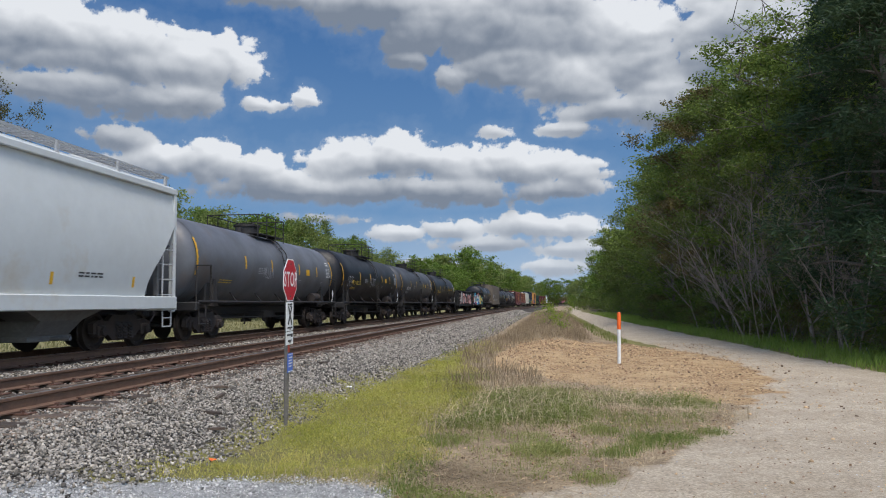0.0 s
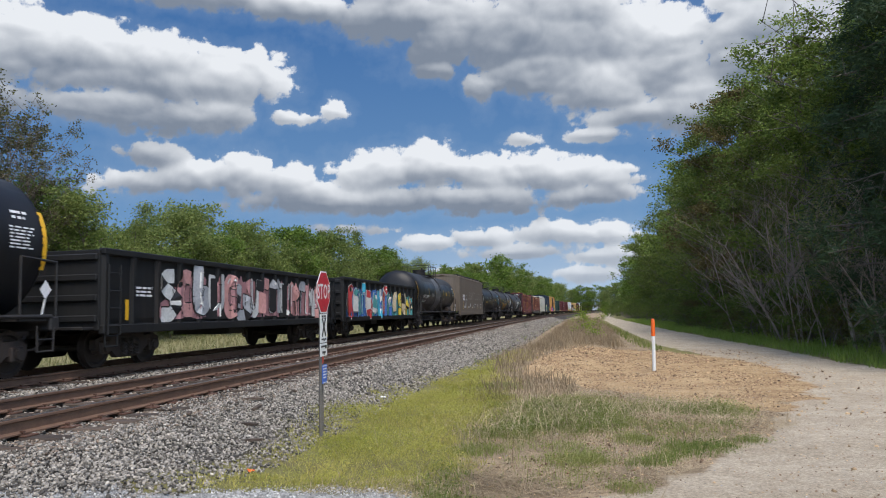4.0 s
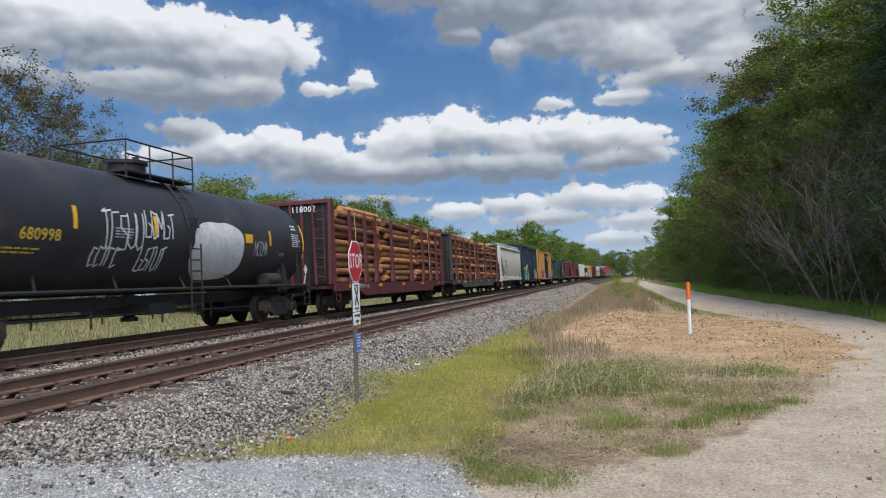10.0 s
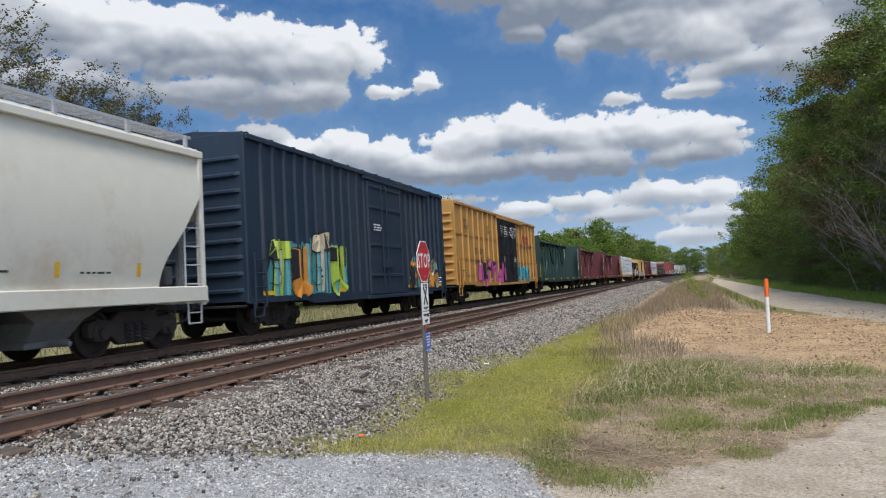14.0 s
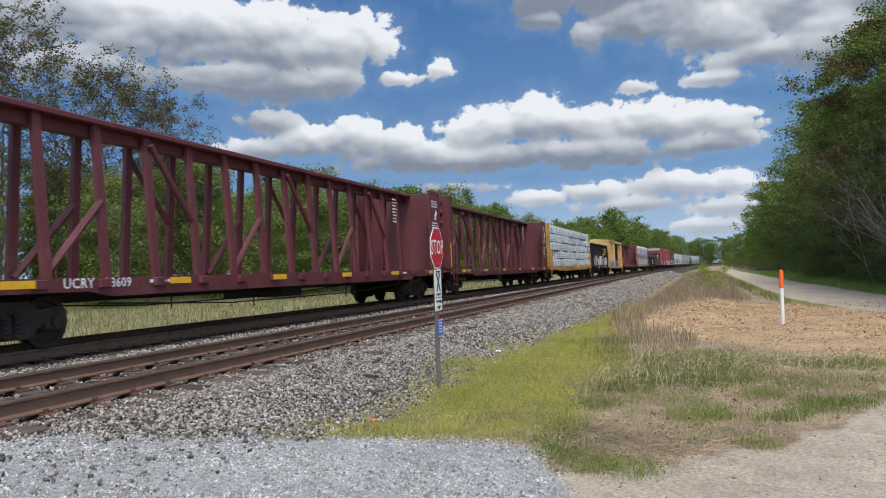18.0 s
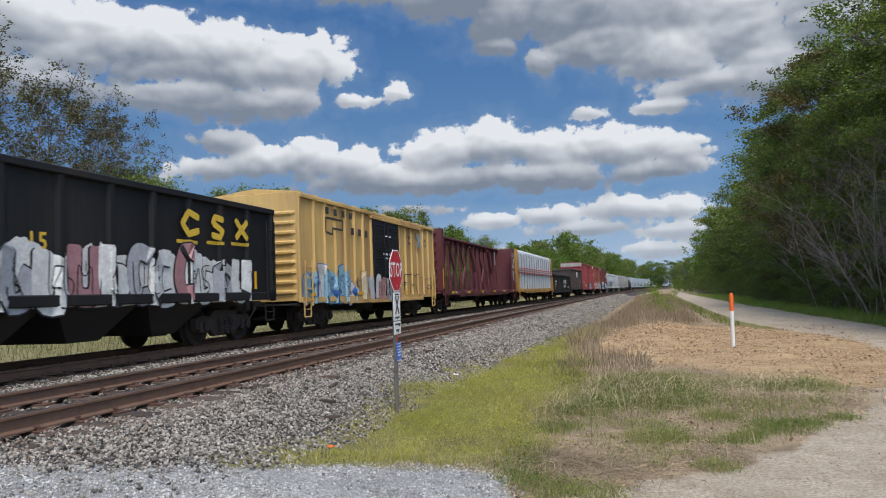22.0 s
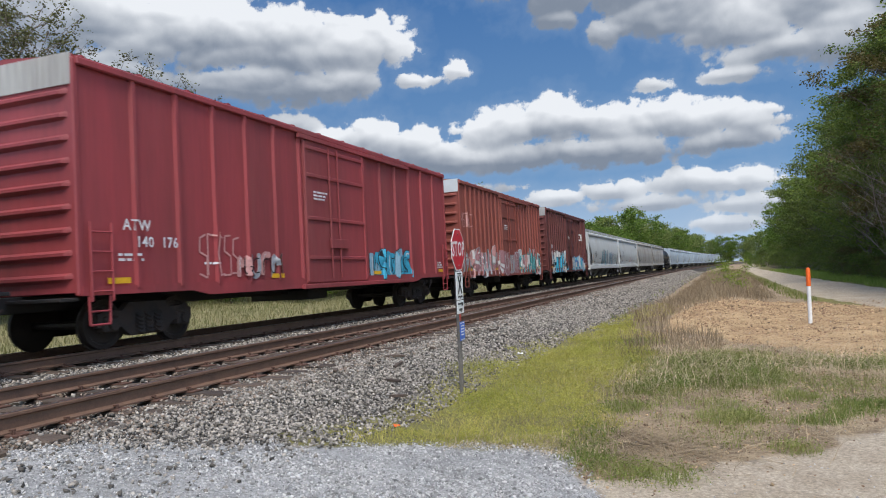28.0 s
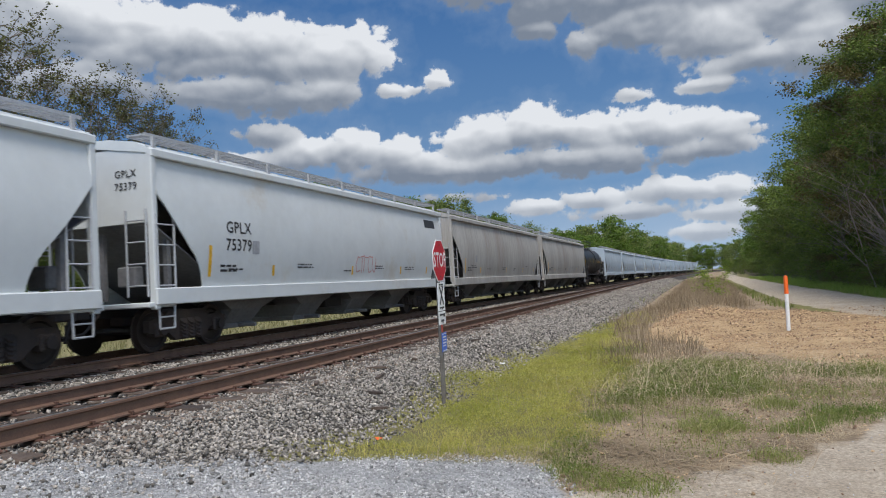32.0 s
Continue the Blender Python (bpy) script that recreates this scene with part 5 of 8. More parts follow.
def build_train():
    W, G, Y, K = M_WHITEPAINT, M_GREYPAINT, M_YELLOWPAINT, M_BLACKPAINT
    hopper_car(-1.6, 17.4, "white covered hopper car with purple graffiti", M_HOPWHITE, seed=1, eave=3.95, art=[("g", -5.2, -.2, 1.15, 2.35, ["purple", "pink", "purple"], "purple", None, 3)])
    tank_car(17.4, 32.6, "grey tank car with faded lettering and a centre ladder", M_TANKGREY, "", Y, R=1.36, zc=2.34, seed=2, art=[("t", -1.6, 2.0, .9, .35, "silver", 5)])
    tank_car(32.6, 47.6, "black tank car with top platform and yellow lettering", M_TANKBLACK, "UTLX 682215", Y, seed=3, art=[("t", -5.6, 1.95, 1.0, .5, "silver", 6), ("t", -.9, 2.0, 1.2, .5, "silver", 7)])
    tank_car(47.6, 62.75, "dark grey tank car with white lettering", M_TANKCHAR, "GATX 1852", W, seed=4)
    tank_car(62.75, 78.0, "black tank car with railed platform and yellow panels", M_TANKBLACK, "UTLX 682200", Y, seed=5)
    gondola(78.0, 93.73, "black gondola car covered in pastel graffiti", M_GONDOLA, 2.5, .82, .95, 6, art=[("p", -5.4, 6.6, 1.0, 2.1, GRAF["black"]), ("g", -5.2, 6.6, 1.05, 2.25, ["white", "rose", "silver"], "black", "mauve", 12, )])
    gondola(93.73, 108.9, "black gondola car with bright blue and red graffiti", M_GONDOLA, 2.63, .84, .95, 7, art=[("g", -6.3, 1.4, .95, 2.35, ["red", "teal", "cyan"], "white", "blue", 14), ("g", 1.7, 6.3, .95, 2.2, ["cream", "yellow"], "black", "teal", 15, ), ("p", -1.1, -.4, 1.9, 2.3, GRAF["silver"])])
    tank_car(108.9, 124.3, "black tank car with grey centre band, white number", M_TANKBLACK, "GATX 204243", W, deck=True, seed=8, band=M_TANKGREY, patches=[(-4.6, -1.2, M_TANKMATTE), (1.1, 5.3, M_TANKMATTE)])
    hopper_car(124.3, 140.7, "dusty brown covered hopper car, blue end placard", M_HOPBROWN, ink=W, eave=3.95, sill=1.05, slab=True, seed=9, bays=3, chute=M_BLACKSTEEL, walk_z=.3, art=[("p", -5.75, -4.55, 2.1, 2.6, W)])
    brown, flank = MOVING[-1][0], lambda y, z: 1.58
    letter(brown, "STRX", -5.15, 2.3, .32, K, lambda y, z: 1.59, .9)
    tag_scrawl(brown, -2.9, 2.25, 8.2, .62, "ghost", flank, 61, 11, .05)
    part("sheet_seam", MB().box(1.575, 1.595, -7.0, 7.0, 2.72, 2.75), M_HOPBROWN, brown)
    for y0, y1, z0, z1, m in ((-3.75, -3.4, 2.2, 2.5, K), (.6, 1.3, 1.55, 1.8, K), (5.2, 5.6, 1.55, 1.8, K), (-1.6, -1.45, 1.6, 1.8, W), (3.3, 3.4, 1.6, 1.8, W)):
        patch(brown, "stencil_box", y0 - .04, y1 + .04, z0 - .04, z1 + .04, W, flank)
        patch(brown, "stencil_field", y0, y1, z0, z1, m, lambda y, z: 1.583)
    paint_blob(brown, -4.45, -3.95, 1.45, 1.85, GRAF["silver"], flank, 3)
    tank_car(140.7, 156.6, "black tank car with white reflective stripes", M_TANKBLACK, "UTLX 682062", Y, seed=10, stripe_mat=W, art=[("t", 5.3, 2.0, 1.4, 1.0, "cyan", 21)])
    tank_car(156.6, 171.75, "weathered dark tank car with orange graffiti", M_TANKDARK, "UTLX 665698", Y, seed=11, art=[("g", -3.4, .3, 1.25, 2.15, ["ochre", "orange", "ochre"], "yellow", "ochre", 22), ("t", .4, 2.0, 1.2, .4, "yellow", 122), ("t", 1.8, 1.5, 1.7, .45, "pink", 23), ("t", 2.1, 2.3, .6, .65, "white", 24), ("t", -1.3, 2.1, .6, .4, "white", 123), ("t", 3.4, 2.0, 1.2, .3, "white", 124), ("b", 5.3, 6.6, 1.6, 2.7, "silver")])
    tank_car(171.75, 187.7, "dark tank car with white painted-over patch", M_TANKDARK, "680998", Y, seed=12, art=[("t", -2.64, 1.95, 1.3, .8, "white", 25), ("t", -1.28, 2.26, 1.1, .6, "white", 28), ("t", -2.87, 1.62, .85, .38, "white", 26), ("t", -1.35, 1.54, .88, .52, "white", 29), ("b", .6, 3.1, 1.34, 2.8, "white"), ("t", 3.7, 2.0, .8, .4, "silver", 30)])
    log_car(187.7, 207.9, "dark red bulkhead flatcar loaded with peeled logs", M_REDBEAM, (-7.03, -5.3, -3.96, -1.6, 1.61, 3.96, 5.5, 7.03), 13, mark="TOPX118  002", heap=5)
    log_car(207.9, 229.3, "dark flatcar with steel stakes, stacked with peeled logs", M_FLATRUST, (-8.25, -5.5, -3.6, -1.35, -.27, 2.9, 5.5, 8.6), 14, mark="10808", stake_mat=M_MAROONBOX, heap=9)
    hopper_car(229.3, 244.6, "cream covered hopper car with black lettering", M_HOPCREAM, [("DBCX", 2.5, 2.75, .34), ("200950", 2.55, 2.3, .34)], eave=3.98, seed=15)
    boxcar(244.6, 261.2, "dark blue boxcar with yellow and orange graffiti", M_BLUEBOX, seed=16, rib=.55, door_y=(-.6, 2.4), sill=.7, art=[("g", -6.6, -2.2, .95, 2.5, ["lime", "orange", "cream"], "black", "teal", 31), ("g", 3.2, 6.4, .95, 2.3, ["orange", "yellow"], "black", "teal", 32)])
    boxcar(261.2, 281.7, "yellow boxcar with black double doors, pink graffiti", M_YELBOX, seed=17, rib=.95, door_y=(-1.5, 2.95), door_mat=M_BLACKDOOR, doors=2, panels=True, marks=[("next", 1.5, 4.05, .36), ("load", 1.6, 3.75, .36), ("any", 5.6, 3.95, .3), ("road", 5.7, 3.7, .3), ("TB", 3.1, 2.6, .4), ("OX", 4.1, 2.6, .4), ("67", 3.1, 2.1, .4), ("35", 4.1, 2.15, .4), ("28", 5.3, 2.2, .36)], ink=K, art=[("g", -5.7, -.3, .95, 2.2, "pink", "black", None, 33), ("g", 3.2, 6.9, .92, 2.0, ["teal", "cyan", "teal"], "cyan", "cyan", 34)])
    x = MOVING[-1][0]
    for y0, y1, z0, z1 in ((4.85, 5.45, 3.72, 3.9), (5.05, 5.25, 3.4, 3.72), (5.5, 6.05, 3.72, 3.9), (5.68, 5.88, 3.4, 3.72), (5.6, 5.95, 4.15, 4.25)):
        patch(x, "emblem_block", y0, y1, z0, z1, GRAF["red"], lambda y, z: 1.65)
    cross = MB()
    stroke(cross, [(6.1, 3.38), (6.55, 3.9)], .09, lambda y, z: 1.65, .006)
    stroke(cross, [(6.1, 3.9), (6.55, 3.38)], .09, lambda y, z: 1.65, .010)
    part("emblem_cross", cross, GRAF["red"], x)
    r = random.Random(5)
    side = lambda y, z: 1.66
    letter(x, "RAILCAR POOLING EXPERTS", 5.7, 3.13, .30, K, side, .92)
    for k, words in enumerate(("CLOSE AND LOCK BOTH DOORS", "BEFORE MOVING CAR", "CIERRE Y PONGA EL SEGURO EN", "AMBAS PUERTAS ANTES DE", "MOVER EL CARRO")):
        letter(x, words, 1.85, 4.18 - .135 * k, .15, W, lambda y, z: 1.72, .85)
    bars(x, -.9, 4.15, 1.9, 5, W, side, r, .07, .13)
    bars(x, 2.0, 2.4, .8, 3, W, side, r, .06, .11)
    bars(x, -.6, 2.4, .8, 3, W, side, r, .06, .11)
    centerbeam(281.7, 303.25, "empty dark green centerbeam car with end bulkheads", M_GREENBEAM, seed=18)
    centerbeam(303.25, 325.15, "empty dark red centerbeam car with white stencils", M_REDBEAM, seed=19, mark="UCRY   28609")
    centerbeam(325.15, 346.9, "empty dark red centerbeam car with yellow stripes", M_REDBEAM, seed=20)
    centerbeam(346.9, 368.2, "yellow centerbeam car stacked with white wrapped lumber", M_YELBEAM, "lumber", seed=21)
    gondola(368.2, 381.5, "black open hopper car with yellow letters, white graffiti", M_GONDOLA, 3.38, 1.1, 1.15, 22, slope=True, ink=Y, marks=[("15", 4.45, 2.1, .42)], art=[("g", -4.6, 4.8, 1.0, 2.15, ["white", "mauve", "white", "silver"], "black", "white", 41), ("p", 2.0, 2.75, 2.3, 2.38, Y), ("p", 3.1, 3.7, 2.33, 2.41, Y), ("p", 4.1, 4.75, 2.36, 2.44, Y)])
    dark, wall = MOVING[-1][0], lambda y, z: 1.59
    for pts in ([(2.68, 2.88), (2.3, 2.98), (2.08, 2.72), (2.3, 2.5), (2.68, 2.6)], [(3.65, 2.92), (3.3, 2.96), (3.2, 2.82), (3.6, 2.66), (3.5, 2.5), (3.15, 2.54)], [(4.15, 2.98), (4.7, 2.52)], [(4.7, 2.98), (4.15, 2.52)]):
        mb = MB()
        stroke(mb, pts, .075, wall, .012 + .003 * (pts[0][0] > 4.5))
        part("emblem_stroke", mb, Y, dark)
    boxcar(381.5, 397.0, "pale yellow boxcar with black corrugated door, blue graffiti", M_PALEYEL, eave=4.05, sill=.8, seed=23, rib=.8, door_y=(-1.15, 1.75), door_mat=M_BLACKDOOR, door_bars="corrugated", ink=K, marks=[("next", 9.85, 3.42, .26), ("load", 9.9, 3.18, .26), ("any", 12.1, 3.42, .22), ("road", 12.1, 3.2, .22)], art=[("g", -6.6, -2.9, .85, 1.95, ["sky", "white", "sky"], "blue", "sky", 42), ("g", -2.9, -1.3, .9, 1.8, ["silver", "cream"], "ochre", None, 43), ("g", -1.05, 1.65, .9, 1.7, ["white", "rose", "silver"], "silver", "rose", 143), ("t", 1.9, .95, 2.6, .95, "black", 144), ("t", 4.5, .95, 2.0, .8, "mauve", 145), ("p", .0, .7, 3.25, 3.3, W), ("p", -.2, 1.0, 2.55, 2.62, W), ("p", -.1, .8, 2.4, 2.46, W)])
    pale, flank = MOVING[-1][0], lambda y, z: 1.56
    for pts in ([(-5.2, 3.05), (-5.2, 3.5), (-3.9, 3.5), (-3.9, 3.2), (-4.7, 3.2), (-4.7, 3.0)], [(-5.2, 3.05), (-4.7, 3.0)]):
        mb = MB()
        stroke(mb, pts, .035, flank, .09)
        part("emblem_outline", mb, K, pale)
    for k in range(4):
        patch(pale, "emblem_block", -5.2 + .62 * k, -4.95 + .62 * k, 3.62, 3.84, K, lambda y, z: 1.64)
    for k in range(3):
        patch(pale, "emblem_block", -3.2 + .62 * k, -2.95 + .62 * k, 3.1, 3.34, K, lambda y, z: 1.64)
    for pts, m in (([(4.1, 3.05), (4.65, 3.6)], GRAF["silver"]), ([(4.1, 3.6), (4.65, 3.05)], GRAF["sky"])):
        mb = MB()
        stroke(mb, pts, .09, flank, .09 if m == GRAF["silver"] else .095)
        part("emblem_stroke", mb, m, pale)
    centerbeam(397.0, 418.3, "empty maroon centerbeam car, weathered paint", M_REDBEAM, seed=24)
    centerbeam(418.3, 440.0, "yellow centerbeam car under white tarpaulin, red band", M_YELBEAM, "tarp", seed=25, mark="TTZX   865213")
    gondola(440.0, 456.32, "black low gondola car with white lettering", M_GONDOLA, 2.64, .75, .85, 26, marks=[("4519", 2.0, 1.9, .3)], art=[("g", .5, 3.6, 1.3, 2.2, "silver", "black", None, 44)])
    gondola(456.32, 471.0, "rusty brown high-sided gondola car", M_GONBROWN, 3.65, 1.0, 1.1, 27, art=[("p", 1.0, 1.55, 2.6, 3.3, W), ("t", 3.3, 1.2, .5, .8, "silver", 45), ("t", 5.3, 1.9, .7, .15, "silver", 46)])
    boxcar(471.0, 489.7, "faded red boxcar with white number, cyan graffiti", M_REDBOX, seed=28, rib=1.0, door_y=(-1.7, 1.6), marks=[("ATW", 1.17, 2.14, .27), ("140", 1.35, 1.85, .27), ("176", 1.97, 1.85, .27)], end_top=M_HOPGREY, art=[("t", -5.6, 1.2, 1.3, .9, "rose", 47), ("g", -4.4, -2.7, 1.15, 1.75, ["rose", "silver"], "rose", None, 48), ("g", 1.9, 4.9, .98, 1.9, ["sky", "cyan", "cyan"], "black", "cyan", 49)])
    boxcar(489.7, 505.67, "orange-red boxcar with mauve and white graffiti", M_ORANGEBOX, seed=29, end_top=M_HOPWHITE, rib=.62, door_y=(-1.35, 1.4), art=[("g", -7.0, -1.4, .92, 2.05, ["silver", "rose", "mauve", "silver"], "white", "mauve", 51), ("g", -1.3, 1.5, .95, 2.1, ["mauve", "silver"], "white", "mauve", 251), ("g", 1.6, 6.7, .9, 2.05, ["silver", "mauve", "rose"], "white", "teal", 151), ("t", -7.05, 2.95, 1.3, .6, "rose", 52)])
    boxcar(505.67, 521.25, "maroon boxcar with white and light blue graffiti", M_MAROONBOX, seed=30, rib=.6, door_y=(-1.2, 1.5), marks=[("CN", .88, 2.48, .34), ("40", .88, 2.1, .34), ("59", 1.7, 2.1, .34), ("14", 2.34, 2.1, .34)], end_top=M_HOPGREY, art=[("g", -6.0, -1.3, .85, 2.15, "white", "black", "cyan", 53), ("g", .3, 5.5, .85, 1.95, ["white", "sky"], "blue", "cyan", 54), ("p", 3.84, 4.6, 3.1, 3.2, W), ("p", 3.84, 3.95, 3.1, 3.6, W), ("p", 3.84, 4.6, 3.5, 3.6, W), ("p", 4.7, 4.82, 3.1, 3.6, W), ("p", 5.1, 5.22, 3.1, 3.6, W)])
    hopper_car(521.25, 539.8, "white covered hopper car with pale blue graffiti", M_HOPWHITE, [("GACX", 2.93, 2.25, .34), ("3997", 2.93, 1.95, .34)], seed=31, art=[("g", -2.6, 1.2, 1.3, 2.55, ["sky", "silver"], "teal", None, 55), ("g", 2.0, 4.8, 1.35, 2.4, ["sky", "silver"], "silver", None, 56), ("t", 5.2, 1.5, 1.4, .7, "teal", 57)])
    hopper_car(539.8, 557.52, "light grey covered hopper car with roof walk", M_HOPWHITE, [("GPLX", 2.6, 2.5, .36), ("75379", 2.6, 2.12, .36)], seed=32, art=[("p", 6.3, 7.4, 3.2, 3.5, K), ("t", .2, 1.5, 1.4, .5, "rose", 58)])
    hopper_car(557.52, 576.51, "weathered grey covered hopper car, rust at the end", M_HOPGREY, seed=33)
    hopper_car(576.51, 596.64, "weathered pale grey covered hopper car", M_HOPGREY, seed=34)
    tank_car(596.64, 610.28, "black tank car between grey hoppers", M_TANKBLACK, "", W, seed=35)
    y = 610.28
    proto = hopper_car(y, y + 18.2, "pale blue-grey covered hopper car in a long row", M_HOPBLUE, seed=36, bays=3)
    for k in range(1, 15):
        c = copy_thing(proto, Matrix.Identity(4))
        mid = y + 18.2 * (k + .5)
        MOVING.append((c, mid, 9.1 - 2.2))


build_train()
# ---- sky backdrop ----
# clouds as clusters of puffs: azimuth, elevation, half width, half height, greyness
CLOUD_LEFT = [(-27.3, 17.9, 4.4, 2.3, .0), (-32.0, 17.8, 5.6, 2.9, .0), (-37.5, 18.3, 5.0, 2.9, .0), (-42.5, 18.6, 5.2, 3.2, .0), (-47.8, 19.5, 5.6, 3.6, .1), (-54.0, 20.2, 6.0, 4.0, .2), (-29.6, 14.9, 4.2, 1.5, .35), (-36.0, 15.4, 5.4, 1.5, .3), (-45.0, 15.6, 5.0, 1.5, .3), (-32.6, 12.4, 2.6, 1.0, .75), (-21.9, 15.3, 1.8, .55, .1), (-18.6, 16.2, 1.15, .95, .0), (-20.4, 15.5, 1.3, .5, .15)]
CLOUD_MID = [(-34.0, 10.2, 3.0, 1.3, .1), (-30.0, 10.6, 3.2, 1.5, .0), (-25.8, 10.9, 3.3, 1.6, .0), (-21.6, 10.4, 3.0, 1.4, .0), (-15.6, 11.2, 3.4, 1.6, .05), (-11.2, 11.5, 3.2, 1.8, .0), (-6.8, 11.1, 3.3, 1.6, .0), (-3.0, 11.2, 3.0, 1.5, .0), (.4, 10.7, 2.8, 1.3, .0), (3.8, 10.1, 2.6, 1.0, .1), (-19.0, 9.2, 7.5, 1.3, .5), (-7.5, 9.0, 7.5, 1.4, .55), (1.5, 9.0, 3.5, .9, .4)]
CLOUD_TOP = [(-21.0, 23.4, 5.0, 1.4, .3), (-14.0, 23.0, 5.0, 2.3, .55), (-9.0, 22.0, 5.0, 3.0, .62), (-3.5, 21.6, 5.2, 3.6, .58), (2.0, 21.5, 5.2, 4.2, .4), (7.0, 19.5, 5.0, 4.4, -.2), (-1.0, 18.4, 5.0, 2.4, -.1), (3.5, 17.3, 4.4, 2.4, -.2), (-6.1, 17.2, 1.3, 2.0, .3), (-4.6, 18.0, 2.2, 1.6, .25), (-10.2, 19.1, 2.4, 1.0, .15), (6.0, 15.0, 3.6, 1.2, .0), (3.0, 13.5, 2.1, .65, .1), (10.5, 15.0, 3.6, 2.4, .1), (16.0, 19.0, 7.0, 5.5, .2), (-3.3, 13.6, 1.4, .6, .6), (-33.0, 24.5, 9.0, 1.8, .5)]
CLOUD_LOW = [(-6.8, 5.9, 2.4, .95, .0), (-11.6, 5.5, 2.2, .75, .0), (-1.2, 6.3, 2.6, 1.4, .0), (2.6, 5.9, 2.6, 1.2, .0), (-4.0, 4.6, 5.2, .8, .25), (2.4, 4.2, 4.2, .9, .2), (-17.5, 6.8, 3.4, .55, .4), (1.5, 2.8, 2.6, .6, .2), (-8.0, 3.0, 4.0, .6, .3)]


def lattice(u, v, seed):
    """Smooth random values on the plane, between 0 and 1."""
    r = np.random.RandomState(seed).rand(128, 128)
    i, j = np.floor(u).astype(int), np.floor(v).astype(int)
    a, b = u - i, v - j
    a, b = a * a * (3 - 2 * a), b * b * (3 - 2 * b)
    g = lambda p, q: r[p % 128, q % 128]
    return (g(i, j) * (1 - a) + g(i + 1, j) * a) * (1 - b) + (g(i, j + 1) * (1 - a) + g(i + 1, j + 1) * a) * b


def fractal(u, v, seed, octaves=6, gain=0.52, billow=False):
    s, amp, total = 0.0, 1.0, 0.0
    for k in range(octaves):
        n = lattice(u * 2 ** k + 17.3 * k, v * 2 ** k + 9.1 * k, seed + k)
        if billow:
            n = np.sqrt(np.abs(2 * n - 1) + .01)
        s, total, amp = s + amp * n, total + amp, amp * gain
    return s / total


def blurred(a, sy, sx):
    """A field softened by sy rows and sx columns."""
    fy, fx = np.fft.fftfreq(a.shape[0])[:, None], np.fft.rfftfreq(a.shape[1])[None, :]
    return np.fft.irfft2(np.fft.rfft2(a) * np.exp(-2 * np.pi ** 2 * ((sy * fy) ** 2 + (sx * fx) ** 2)), a.shape)


